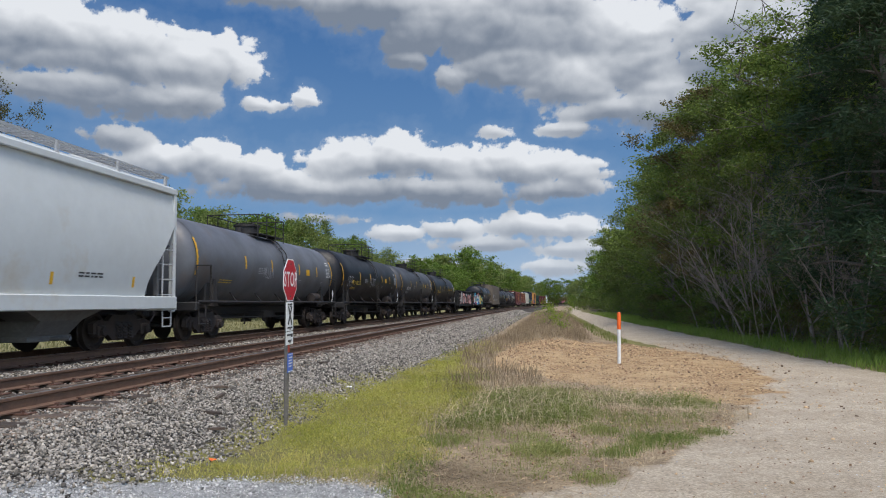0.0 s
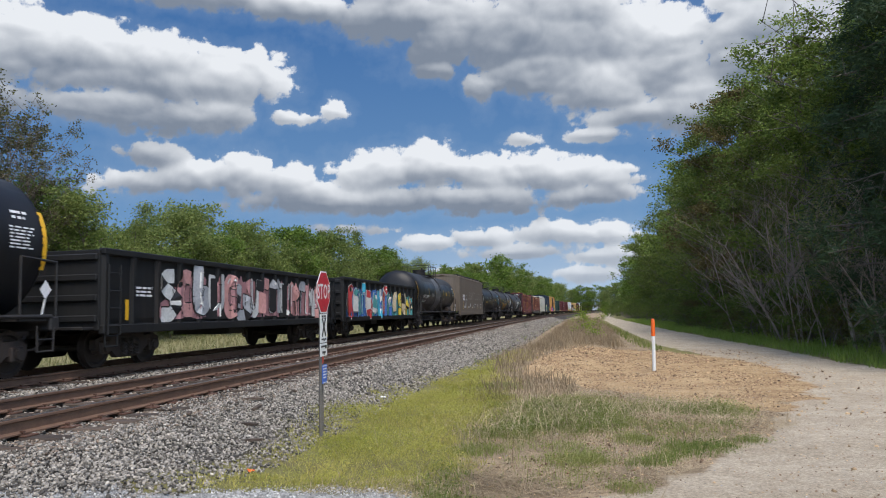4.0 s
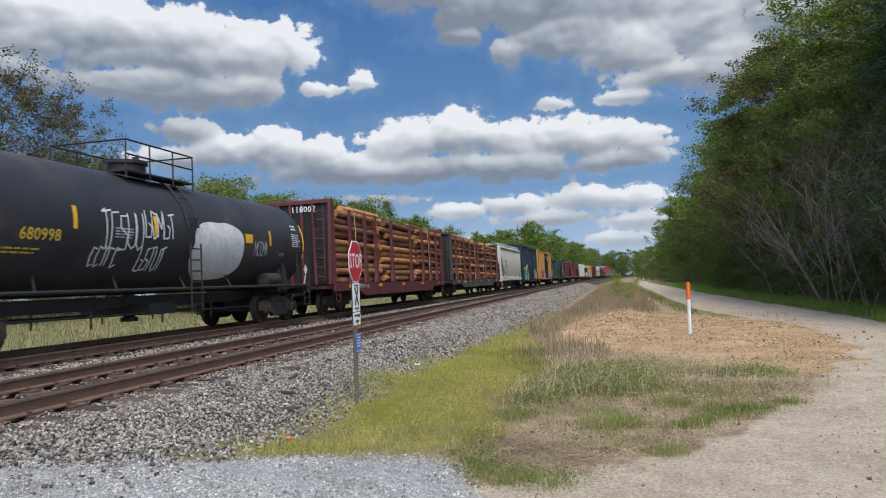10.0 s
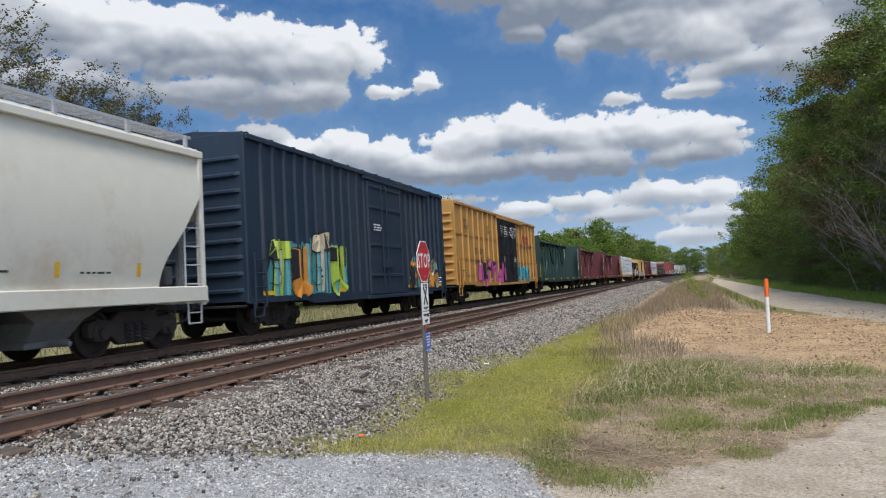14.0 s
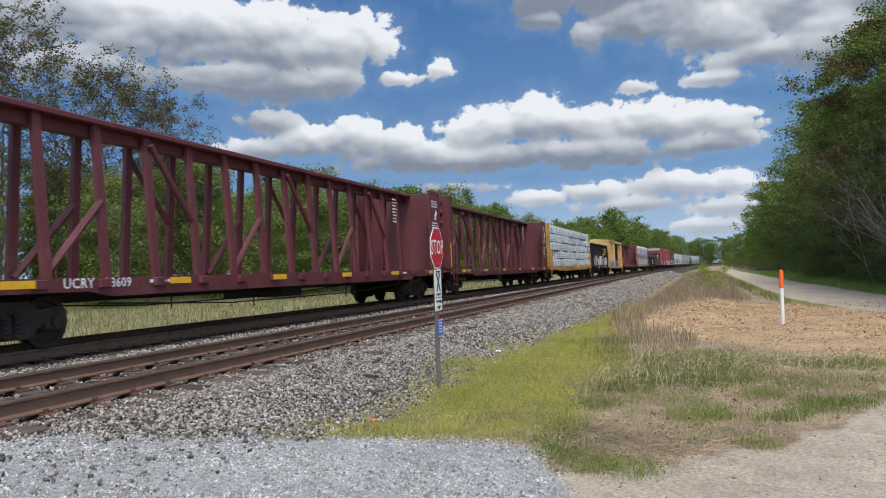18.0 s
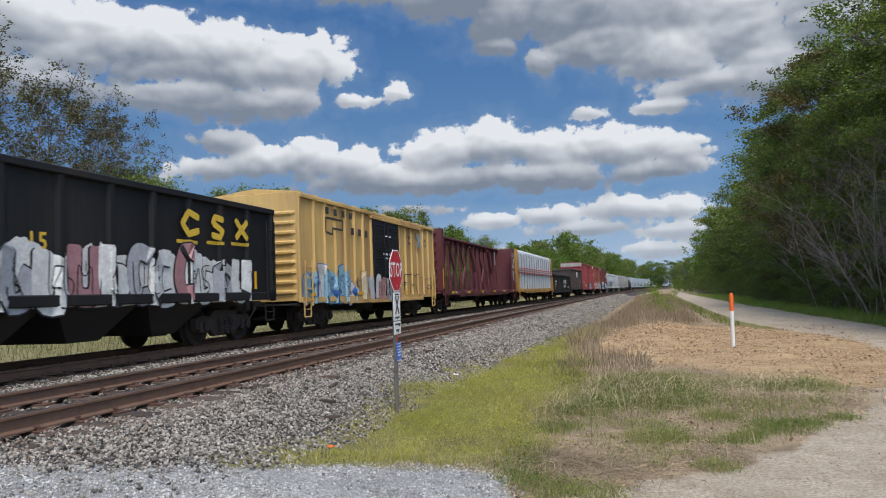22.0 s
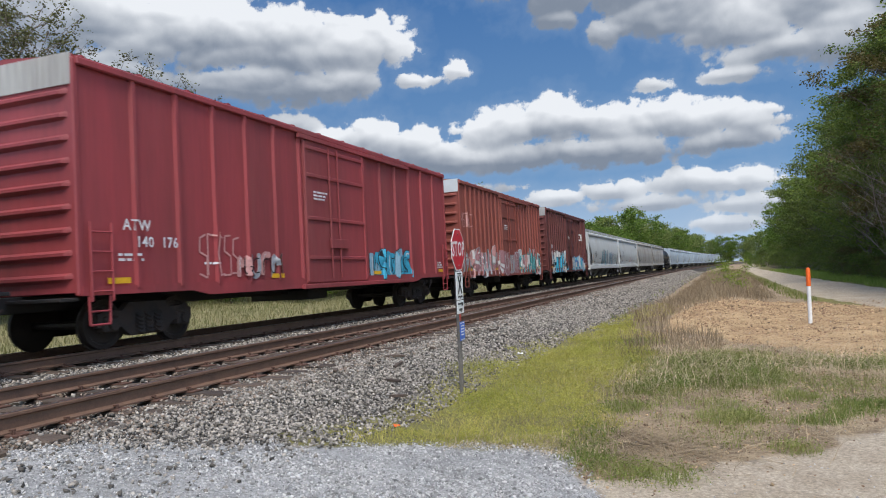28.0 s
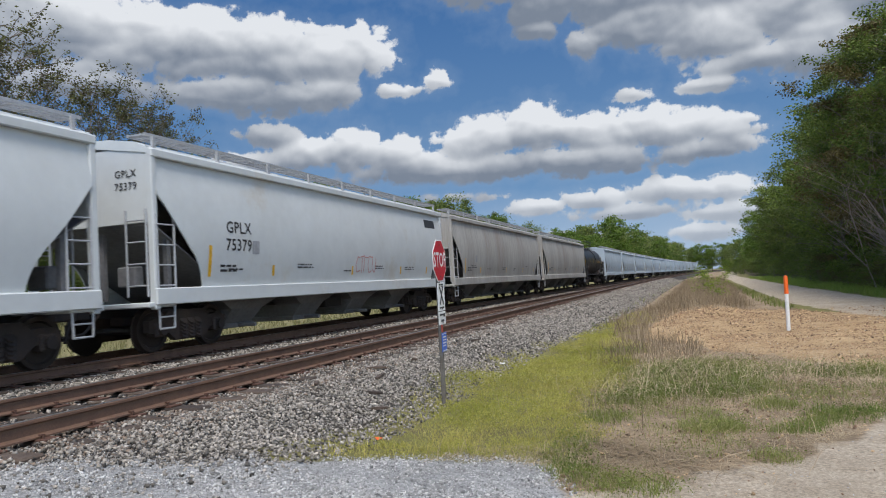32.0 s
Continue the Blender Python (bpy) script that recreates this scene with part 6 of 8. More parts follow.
def sky_backdrop():
    na, ne = 640, 310
    az = np.linspace(-66, 42, na)[None, :] * np.ones((ne, 1))
    el = np.linspace(-2, 44, ne)[:, None] * np.ones((1, na))
    u, v = az / 5.0 + 40, el / 3.8 + 40
    wx = (fractal(u * .8, v * .8, 3, 5, .55) - .5) * 3.4
    wy = (fractal(u * .9 + 9, v * .9, 7, 5, .55) - .5) * 2.2
    d = np.full(az.shape, -1.5)
    grey = np.zeros(az.shape)
    top = np.full(az.shape, -1.0)
    for group in (CLOUD_LOW, CLOUD_MID, CLOUD_LEFT, CLOUD_TOP):
        for a, e, ra, re, g in group:
            s = min(1.0, re / 1.6)
            t = (el - e + wy * s) / re
            t = np.where(t < 0, t * 1.2, t)
            q = (1.21 - np.sqrt(((az - a + wx * s) / ra) ** 2 + t ** 2)) * min(1.0, .45 + re * .3)
            w = np.clip((q - d) * 4 + .5, 0, 1)
            grey = grey * (1 - w) + g * w
            top = top * (1 - w) + np.clip(t, -1, 1) * w
            d = np.maximum(d, q)
    # loose cloud goes on beyond the ones told apart, over and beside the view
    wide = (fractal(u * .3, v * .45, 40, 5) - .5) * 3.4 - .2
    edge = np.clip((np.abs(az + 12) - 40) / 8, 0, 1) + np.clip((el - 26) / 6, 0, 1)
    d = np.maximum(d, wide - 2.2 * (1 - np.clip(edge, 0, 1)))
    puff = fractal(u * 1.1 + wx * .3, v * 1.3, 11, 6, .55, True)
    dens = np.clip(d, -1.5, .75) + (puff - .62) * 1.15
    body = np.clip(dens * 2.2, 0, 1)
    soft = blurred(body, 4, 5)
    # light falls from above: what lies under much cloud is shaded
    over, run = np.zeros_like(soft), np.zeros(na)
    for k in range(ne - 1, -1, -1):
        run = run * .93 + soft[k] * .07
        over[k] = run
    over = blurred(over, 2, 10)
    relief = blurred(np.clip(dens, 0, 1.2), 1.2, 1.2)
    up = -np.gradient(relief, axis=0) - .35 * np.gradient(relief, axis=1)
    broad = blurred(np.clip(dens, 0, 1.2), 5, 6)
    upb = -np.gradient(broad, axis=0) - .3 * np.gradient(broad, axis=1)
    blurg, blurt = blurred(grey, 5, 8), blurred(top, 4, 6)
    light = .86 - .62 * np.clip(over - .25, 0, 1) - .62 * blurg + .14 * blurt + np.clip(up * 2.6, -.20, .22) + np.clip(upb * 4.5, -.22, .2) + (puff - .62) * .25
    under = np.clip(upb * -9, 0, 1)
    R = 2600.0
    ar, er = np.radians(az), np.radians(el)
    co = np.stack([R * np.sin(ar) * np.cos(er), R * np.cos(ar) * np.cos(er), R * np.sin(er)], -1).reshape(-1, 3)
    i = (np.arange(ne - 1)[:, None] * na + np.arange(na - 1)[None, :]).ravel()
    faces = np.stack([i, i + na, i + na + 1, i + 1], 1)
    me = bpy.data.meshes.new("sky_backdrop")
    me.vertices.add(len(co)), me.loops.add(faces.size), me.polygons.add(len(faces))
    me.vertices.foreach_set("co", co.ravel())
    me.loops.foreach_set("vertex_index", faces.ravel())
    me.polygons.foreach_set("loop_start", np.arange(0, faces.size, 4))
    me.polygons.foreach_set("loop_total", np.full(len(faces), 4))
    me.update()
    at = me.color_attributes.new("cloud", "FLOAT_COLOR", "POINT")
    at.data.foreach_set("color", np.stack([dens, np.clip(light, 0, 1.1), under, np.ones_like(dens)], -1).astype(np.float32).ravel())
    m = bpy.data.materials.new("sky_glow")
    m.use_nodes = True
    nt = m.node_tree
    nt.nodes.clear()
    N, ln = nt.nodes.new, nt.links.new

    def calc(op, a, b, clamp=False):
        n = N("ShaderNodeMath")
        n.operation, n.use_clamp = op, clamp
        for k, x in enumerate((a, b)):
            if isinstance(x, (int, float)):
                n.inputs[k].default_value = x
            else:
                ln(x, n.inputs[k])
        return n.outputs[0]

    def blend(f, a, b):
        n = N("ShaderNodeMix")
        n.data_type = "RGBA"
        for k, x in ((0, f), (6, a), (7, b)):
            if isinstance(x, tuple):
                n.inputs[k].default_value = (*[((c / 255 + .055) / 1.055) ** 2.4 for c in x], 1)
            else:
                ln(x, n.inputs[k])
        return n.outputs[2]

    out, em, src, sep, tc = N("ShaderNodeOutputMaterial"), N("ShaderNodeEmission"), N("ShaderNodeAttribute"), N("ShaderNodeSeparateColor"), N("ShaderNodeTexCoord")
    src.attribute_name = "cloud"
    ln(src.outputs["Color"], sep.inputs[0])
    dn, lt, un = sep.outputs
    n1, n2 = N("ShaderNodeTexNoise"), N("ShaderNodeTexNoise")
    for n, sc in ((n1, .022), (n2, .010)):
        n.inputs["Scale"].default_value, n.inputs["Detail"].default_value, n.inputs["Roughness"].default_value = sc, 7, .6
        ln(tc.outputs["Object"], n.inputs["Vector"])
    n3 = N("ShaderNodeTexNoise")
    n3.inputs["Scale"].default_value, n3.inputs["Detail"].default_value, n3.inputs["Roughness"].default_value, n3.inputs["Distortion"].default_value = .0045, 8, .58, .6
    ln(tc.outputs["Object"], n3.inputs["Vector"])
    d2 = calc("ADD", dn, calc("MULTIPLY", calc("SUBTRACT", n1.outputs[0], .5), 1.0))
    wid = calc("ADD", calc("MULTIPLY", un, .55), .2)
    al = calc("DIVIDE", d2, wid, True)
    al = calc("MULTIPLY", calc("MULTIPLY", al, al), calc("SUBTRACT", 3.0, calc("MULTIPLY", al, 2.0)))
    l2 = calc("ADD", lt, calc("ADD", calc("MULTIPLY", calc("SUBTRACT", n2.outputs[0], .5), .34), calc("MULTIPLY", calc("SUBTRACT", n3.outputs[0], .5), .55)), True)
    cloud = blend(calc("POWER", l2, 1.25), (128, 139, 155), (235, 238, 242))
    xyz = N("ShaderNodeSeparateXYZ")
    ln(tc.outputs["Object"], xyz.inputs[0])
    hi = calc("POWER", calc("DIVIDE", xyz.outputs[2], 1250.0, True), .55)
    blue = blend(hi, (146, 186, 220), (50, 99, 160))
    haze = calc("MULTIPLY", calc("SUBTRACT", 1.0, calc("DIVIDE", xyz.outputs[2], 330.0, True), True), .6)
    veil = calc("MULTIPLY", calc("ADD", d2, .6, True), .22)
    col = blend(al, blend(veil, blue, (168, 186, 208)), cloud)
    ln(blend(haze, col, (206, 217, 230)), em.inputs[0])
    em.inputs["Strength"].default_value = .594
    ln(em.outputs[0], out.inputs[0])
    me.materials.append(m)
    tagged(new("sky_backdrop", me), kind="structure")


sky_backdrop()


# ---- ground ----
def bend(y):
    u = np.maximum(np.asarray(y, float) - TRACK_S0, 0)
    return u * u / (2 * TRACK_R)


def apron_edge(x):
    return np.interp(np.asarray(x, float), [-1, .35, .95, 1.75, 2.5, 3.1, 3.9, 4.4, 4.75, 5.2], [2.6, 3.2, 3.72, 4.2, 4.77, 5.45, 5.8, 5.55, 4.8, 3.2])


def shoulder(y):
    """How far the ballast reaches from the near rail."""
    return np.interp(np.asarray(y, float), [17, 28, 60], [1.9, 2.9, 2.9])


def road_left(y):
    y = np.asarray(y, float)
    return np.interp(y, [-5, 3.5, 4.9, 5.6, 6.4, 7.8, 9.6, 12.5, 16, 18, 27, 35, 60, 122, 300], [4.6, 4.7, 4.8, 5.6, 6.5, 7.4, 8.5, 9.4, 10.2, 10.6, 10.5, 9.8, 10.0, 10.9, 19.0])


def road_right(y):
    y = np.asarray(y, float)
    return np.interp(y, [-5, 17, 41, 60, 145, 300], [14.6, 14.0, 13.7, 13.4, 13.8, 21.5])


def height(x, y):
    x, y = np.asarray(x, float), np.asarray(y, float)
    t = x - bend(y)
    ramp = np.clip((6.6 - y) / 2.0, 0, 1)
    main = np.interp(t, [-60, -24, -16, -12, -9.6, -8.2, -7.0, .95, 2.3, 3.2, 40], [.7, .45, .0, -.4, -.62, -.34, -.24, -.24, -.66, -.74, -.8])
    easy = np.interp(t, [-60, -24, -16, -12, -9.6, -8.2, -7.0, .8, 4.2, 5.5, 40], [.7, .45, .0, -.4, -.62, -.34, -.24, -.23, -.76, -.8, -.8])
    z = main * (1 - ramp) + easy * ramp
    mound = .30 * np.exp(-((x - np.interp(y, [15, 40, 130], [5.6, 6.2, 8.0])) / 1.5) ** 2) * np.clip((y - 16) / 14, 0, 1) * np.clip((170 - y) / 60, 0, 1)
    z = z + mound
    rough = (fractal(x * .9 + 50, y * .9 + 50, 60, 4) - .5) * .10
    soft = np.clip((t - 1.5) / 2, 0, 1) * np.clip((8 - np.abs(x - 5)) / 3, .25, 1)
    return z + rough * (soft + .25 * (t < -9))


# pairs of colours for each surface of the ground sheet
# ballast bed, near black: shade between the stones put into its colour
SURFACES = [((0.38, 0.29, 0.185), (0.17, 0.125, 0.08)), ((0.20, 0.195, 0.055), (0.15, 0.125, 0.065)), ((0.48, 0.345, 0.19), (0.25, 0.155, 0.082)), ((0.465, 0.395, 0.30), (0.33, 0.27, 0.195)),
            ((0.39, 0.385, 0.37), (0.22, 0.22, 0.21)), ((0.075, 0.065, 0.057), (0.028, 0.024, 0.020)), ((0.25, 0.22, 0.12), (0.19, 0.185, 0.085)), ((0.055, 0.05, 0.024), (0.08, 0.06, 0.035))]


def ground_material():
    m = bpy.data.materials.new("mixed_ground")
    m.use_nodes = True
    nt = m.node_tree
    N, L = nt.nodes, nt.links
    p = N["Principled BSDF"]
    p.inputs["Roughness"].default_value = .95
    p.inputs["Specular IOR Level"].default_value = .2
    tc = N.new("ShaderNodeTexCoord")
    def nz(s, d=5.0, r=.65):
        n = N.new("ShaderNodeTexNoise")
        n.inputs["Scale"].default_value, n.inputs["Detail"].default_value, n.inputs["Roughness"].default_value = s, d, r
        L.new(tc.outputs["Object"], n.inputs["Vector"])
        return n.outputs["Fac"]
    def op(kind, a, b, clamp=False):
        n = N.new("ShaderNodeMath")
        n.operation, n.use_clamp = kind, clamp
        for k, v in enumerate((a, b)):
            if isinstance(v, (int, float)):
                n.inputs[k].default_value = v
            else:
                L.new(v, n.inputs[k])
        return n.outputs[0]
    broad, mid, fine = nz(.9), nz(6.0, 7.0, .75), nz(30.0, 5.0, .8)
    tone = op("ADD", op("MULTIPLY", op("SUBTRACT", broad, .5), 2.0), op("ADD", op("MULTIPLY", op("SUBTRACT", mid, .5), 2.4), .5), True)
    ragged = op("ADD", op("MULTIPLY", op("SUBTRACT", mid, .5), 1.1), op("MULTIPLY", op("SUBTRACT", fine, .5), .9))
    total, weight = None, None
    for k, (c1, c2) in enumerate(SURFACES):
        at = N.new("ShaderNodeAttribute")
        at.attribute_name = "surface_%d" % k
        w = op("MULTIPLY", at.outputs["Fac"], op("ADD", op("MULTIPLY", ragged, 1.6 * (-1) ** k), 1.0), True)
        w = op("POWER", op("MAXIMUM", w, .0), 3.0)
        mx = N.new("ShaderNodeMix")
        mx.data_type = "RGBA"
        mx.inputs["A"].default_value, mx.inputs["B"].default_value = (*c1, 1), (*c2, 1)
        L.new(tone, mx.inputs["Factor"])
        sc = N.new("ShaderNodeVectorMath")
        sc.operation = "SCALE"
        L.new(mx.outputs["Result"], sc.inputs[0]), L.new(w, sc.inputs["Scale"])
        if total is None:
            total, weight = sc.outputs[0], w
        else:
            ad = N.new("ShaderNodeVectorMath")
            L.new(total, ad.inputs[0]), L.new(sc.outputs[0], ad.inputs[1])
            total, weight = ad.outputs[0], op("ADD", weight, w)
    dv = N.new("ShaderNodeVectorMath")
    dv.operation = "SCALE"
    L.new(total, dv.inputs[0])
    grain = op("MAXIMUM", op("ADD", op("MULTIPLY", fine, 2.6), -.3), .3)
    L.new(op("MULTIPLY", op("DIVIDE", grain, op("MAXIMUM", weight, .001)), 1.0), dv.inputs["Scale"])
    L.new(dv.outputs[0], p.inputs["Base Color"])
    b = N.new("ShaderNodeBump")
    b.inputs["Strength"].default_value, b.inputs["Distance"].default_value = .8, .03
    L.new(op("ADD", fine, mid), b.inputs["Height"])
    L.new(b.outputs[0], p.inputs["Normal"])
    return m


def region(x, y):
    """Which surface lies at a place: 0 soil, 1 turf, 2 sand, 3 road, 4 gravel apron, 5 ballast, 6 field, 7 forest floor."""
    t = x - bend(y)
    w = (fractal(x * 1.4 + 30, y * 1.4 + 30, 70, 7, .7) - .5)
    r = np.full(x.shape, 0)
    r[(t > shoulder(y) + w * 1.2) & (x < road_left(y))] = 1
    weeds = ((x > 4.4 + w * 1.5) & (y < 16)) | ((y >= 16) & (t > np.interp(y, [16, 24, 30], [3.5, 3.5, 2.9]) + w * 1.6) & (x < road_left(y) - .7 + w))
    r[weeds & (x < road_left(y) + w)] = 0
    sand = (((x - 7.9) / 3.5) ** 2 + ((y - 20.5) / 9.2) ** 2 + w * .7 < 1) & (y > 12.3 + (8.24 - x) * 1.7 + w * 2)
    r[sand] = 2
    road = (x > road_left(y) + w * .9) & (x < road_right(y) + w * .7)
    r[road] = 3
    r[road & sand & (x < road_left(y) + 1.0)] = 2
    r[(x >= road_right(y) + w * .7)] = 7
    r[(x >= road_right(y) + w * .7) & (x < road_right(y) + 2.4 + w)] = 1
    r[(t <= shoulder(y) + w * 1.2) & (t > -8.6 + w)] = 5
    r[(t <= -8.6 + w)] = 6
    r[(t <= -24 + w * 3)] = 7
    r[(y < apron_edge(x) + w * .7) & (t > .2) & (x < 5.0 + w)] = 4
    r[(y < 4.0 + w) & (x >= 4.6)] = 3
    return r


def ground():
    def axis(lo, zones, hi):
        mid = []
        for (a, st), (b, _) in zip(zones[:-1], zones[1:]):
            mid += list(np.linspace(a, b, int((b - a) / st), endpoint=False))
        a, b = zones[0][0], zones[-1][0]
        mid.append(b)
        step = zones[0][1]
        s, p, up = step, b, []
        while p < hi:
            s *= 1.12
            p += s
            up.append(min(p, hi))
        s, p, dn = step, a, []
        while p > lo:
            s *= 1.12
            p -= s
            dn.append(max(p, lo))
        return np.array(dn[::-1] + mid + up)
    xs, ys = axis(-1900, [(-9, .16), (.5, .07), (10.5, .15), (15, .15)], 1900), axis(-700, [(-1, .2), (3, .065), (9, .1), (16, .19), (34, .19)], 2500)
    X, Y = np.meshgrid(xs, ys)
    Z = height(X, Y)
    n = len(xs)
    co = np.stack([X, Y, Z], -1).reshape(-1, 3)
    i = (np.arange(len(ys) - 1)[:, None] * n + np.arange(n - 1)[None, :]).ravel()
    faces = np.stack([i, i + 1, i + n + 1, i + n], 1)
    me = bpy.data.meshes.new("ground")
    me.vertices.add(len(co)), me.loops.add(faces.size), me.polygons.add(len(faces))
    me.vertices.foreach_set("co", co.ravel())
    me.loops.foreach_set("vertex_index", faces.ravel())
    me.polygons.foreach_set("loop_start", np.arange(0, faces.size, 4))
    me.polygons.foreach_set("loop_total", np.full(len(faces), 4))
    me.materials.append(ground_material())
    kind = region(X, Y)
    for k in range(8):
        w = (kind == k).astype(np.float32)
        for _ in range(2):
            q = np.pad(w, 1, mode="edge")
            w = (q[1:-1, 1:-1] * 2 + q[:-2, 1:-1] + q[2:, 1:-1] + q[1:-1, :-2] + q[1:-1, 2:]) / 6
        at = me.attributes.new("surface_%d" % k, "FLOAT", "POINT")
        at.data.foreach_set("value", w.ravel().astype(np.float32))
    me.update()
    me.shade_smooth()
    tagged(new("ground", me), kind="structure")


ground()


# ---- tracks ----
def rail_profile(c):
    return [(c - .07, -.17), (c - .07, -.155), (c - .012, -.135), (c - .012, -.045), (c - .036, -.03), (c - .036, -.006), (c - .028, 0), (c + .028, 0), (c + .036, -.006), (c + .036, -.03), (c + .012, -.045), (c + .012, -.135), (c + .07, -.155), (c + .07, -.17)]


def track(centre, label):
    ob = thing("railway_track", label, "railway track")
    ss = [-30 + 4 * k for k in range(14)] + [30 + 10 * k for k in range(58)]
    for q in (-1, 1):
        rings = []
        for s in ss:
            ring = []
            for x, z in rail_profile(centre + q * HALF_GAUGE):
                p = on_track(s, x)
                ring.append((p[0], p[1], z))
            rings.append(ring)
        rail = part("rail", MB().loft(rings), M_RAIL, ob)
        top = MB().loft([[(on_track(s, centre + q * HALF_GAUGE + d)[0], on_track(s, d + centre + q * HALF_GAUGE)[1], z) for d, z in ((-.026, .0015), (.026, .0015), (.026, .003), (-.026, .003))] for s in ss])
        part("worn_running_surface", top, M_RAILTOP, rail)
    rng = random.Random(int(centre * 100))
    shapes = []
    for v in range(5):
        r = random.Random(v)
        shapes.append(MB().cbox(-1.42, 1.42, -.115, .115, -.19, 0, .018).mesh("tie", M_TIE))
    plate = MB().cbox(-.19, .19, -.09, .09, 0, .02, .004).cyl((-.12, .05, .02), (-.12, .05, .06), .014, 6).cyl((.12, -.05, .02), (.12, -.05, .06), .014, 6).box(-.13, -.09, .03, .07, .05, .065).box(.09, .13, -.07, -.03, .05, .065).mesh("tie_plate", M_PLATE)
    for k in range(190):
        s = -6 + k * .56
        x, y, a = on_track(s, centre)
        tie = part("tie", shapes[k % 5], None, ob, at=pose(x + rng.uniform(-.05, .05), y, -.195 + rng.uniform(-.008, .004), 0, rng.uniform(-.4, .4), -math.degrees(a) + rng.uniform(-1.2, 1.2)))
        if k < 70:
            for q in (-1, 1):
                part("tie_plate", plate, None, tie, at=pose(q * HALF_GAUGE, 0, 0.0))
    far = MB()
    for k in range(420):
        s = 100.4 + k * .56
        x, y, a = on_track(s, centre)
        far.box(x - 1.42, x + 1.42, y - .115, y + .115, -.38, -.195)
    part("far_ties", far, M_TIE, ob, kind="stuff")
    return ob


track(NEAR_C, "empty near railway track with rusty rails and wooden ties")
track(FAR_C, "railway track under the passing freight train")


# ---- scattered stuff ----
def scatter(name, shapes, pos, size, material, seed, label, category, tilt=True):
    """Many small pieces in one mesh."""
    r = np.random.RandomState(seed)
    V, F, n = [], [], 0
    pick = r.randint(0, len(shapes), len(pos))
    for k, (v, f) in enumerate(shapes):
        p, s = pos[pick == k], size[pick == k]
        m = len(p)
        if m == 0:
            continue
        a, b, c = r.uniform(0, 6.28, m), r.uniform(-.9, .9, m) * tilt, r.uniform(-.9, .9, m) * tilt
        ca, sa, cb, sb, cc, sc = np.cos(a), np.sin(a), np.cos(b), np.sin(b), np.cos(c), np.sin(c)
        z, o = np.zeros(m), np.ones(m)
        Rz = np.stack([np.stack([ca, -sa, z], -1), np.stack([sa, ca, z], -1), np.stack([z, z, o], -1)], -2)
        Rx = np.stack([np.stack([o, z, z], -1), np.stack([z, cb, -sb], -1), np.stack([z, sb, cb], -1)], -2)
        Ry = np.stack([np.stack([cc, z, sc], -1), np.stack([z, o, z], -1), np.stack([-sc, z, cc], -1)], -2)
        M = Rz @ Rx @ Ry
        w = np.einsum("nij,vj->nvi", M, v) * s[:, None, None] + p[:, None, :]
        V.append(w.reshape(-1, 3))
        F.append((f[None] + (n + np.arange(m) * len(v))[:, None, None]).reshape(-1, f.shape[1]))
        n += m * len(v)
    V, F = np.concatenate(V), np.concatenate(F)
    return raw_mesh(name, V, F, material, label, category)


def raw_mesh(name, V, F, material, label="", category="", parent=None, kind="stuff"):
    me = bpy.data.meshes.new(name)
    k = F.shape[1]
    me.vertices.add(len(V)), me.loops.add(F.size), me.polygons.add(len(F))
    me.vertices.foreach_set("co", np.ascontiguousarray(V, dtype=np.float32).ravel())
    me.loops.foreach_set("vertex_index", F.ravel().astype(np.int32))
    me.polygons.foreach_set("loop_start", np.arange(0, F.size, k))
    me.polygons.foreach_set("loop_total", np.full(len(F), k))
    me.update()
    me.materials.append(material)
    ob = new(name, me)
    if parent is not None:
        ob.parent = parent
    return tagged(ob, label, category, kind=kind)


def chip(seed):
    r = np.random.RandomState(seed + 50)
    v = np.array([(1, 0, 0), (-1, 0, 0), (0, 1, 0), (0, -1, 0), (0, 0, 1), (0, 0, -1)]) * r.uniform(.65, 1.3, (6, 1)) + r.normal(size=(6, 3)) * .18
    f = np.array([(0, 2, 4), (2, 1, 4), (1, 3, 4), (3, 0, 4), (2, 0, 5), (1, 2, 5), (3, 1, 5), (0, 3, 5)])
    return v * np.array([1, .8, .66]), f


CHIPS = [chip(s) for s in range(10)]


def throw(seed, n, x0, x1, y0, y1):
    r = np.random.RandomState(seed)
    return r.uniform(x0, x1, n), r.uniform(y0, y1, n), r


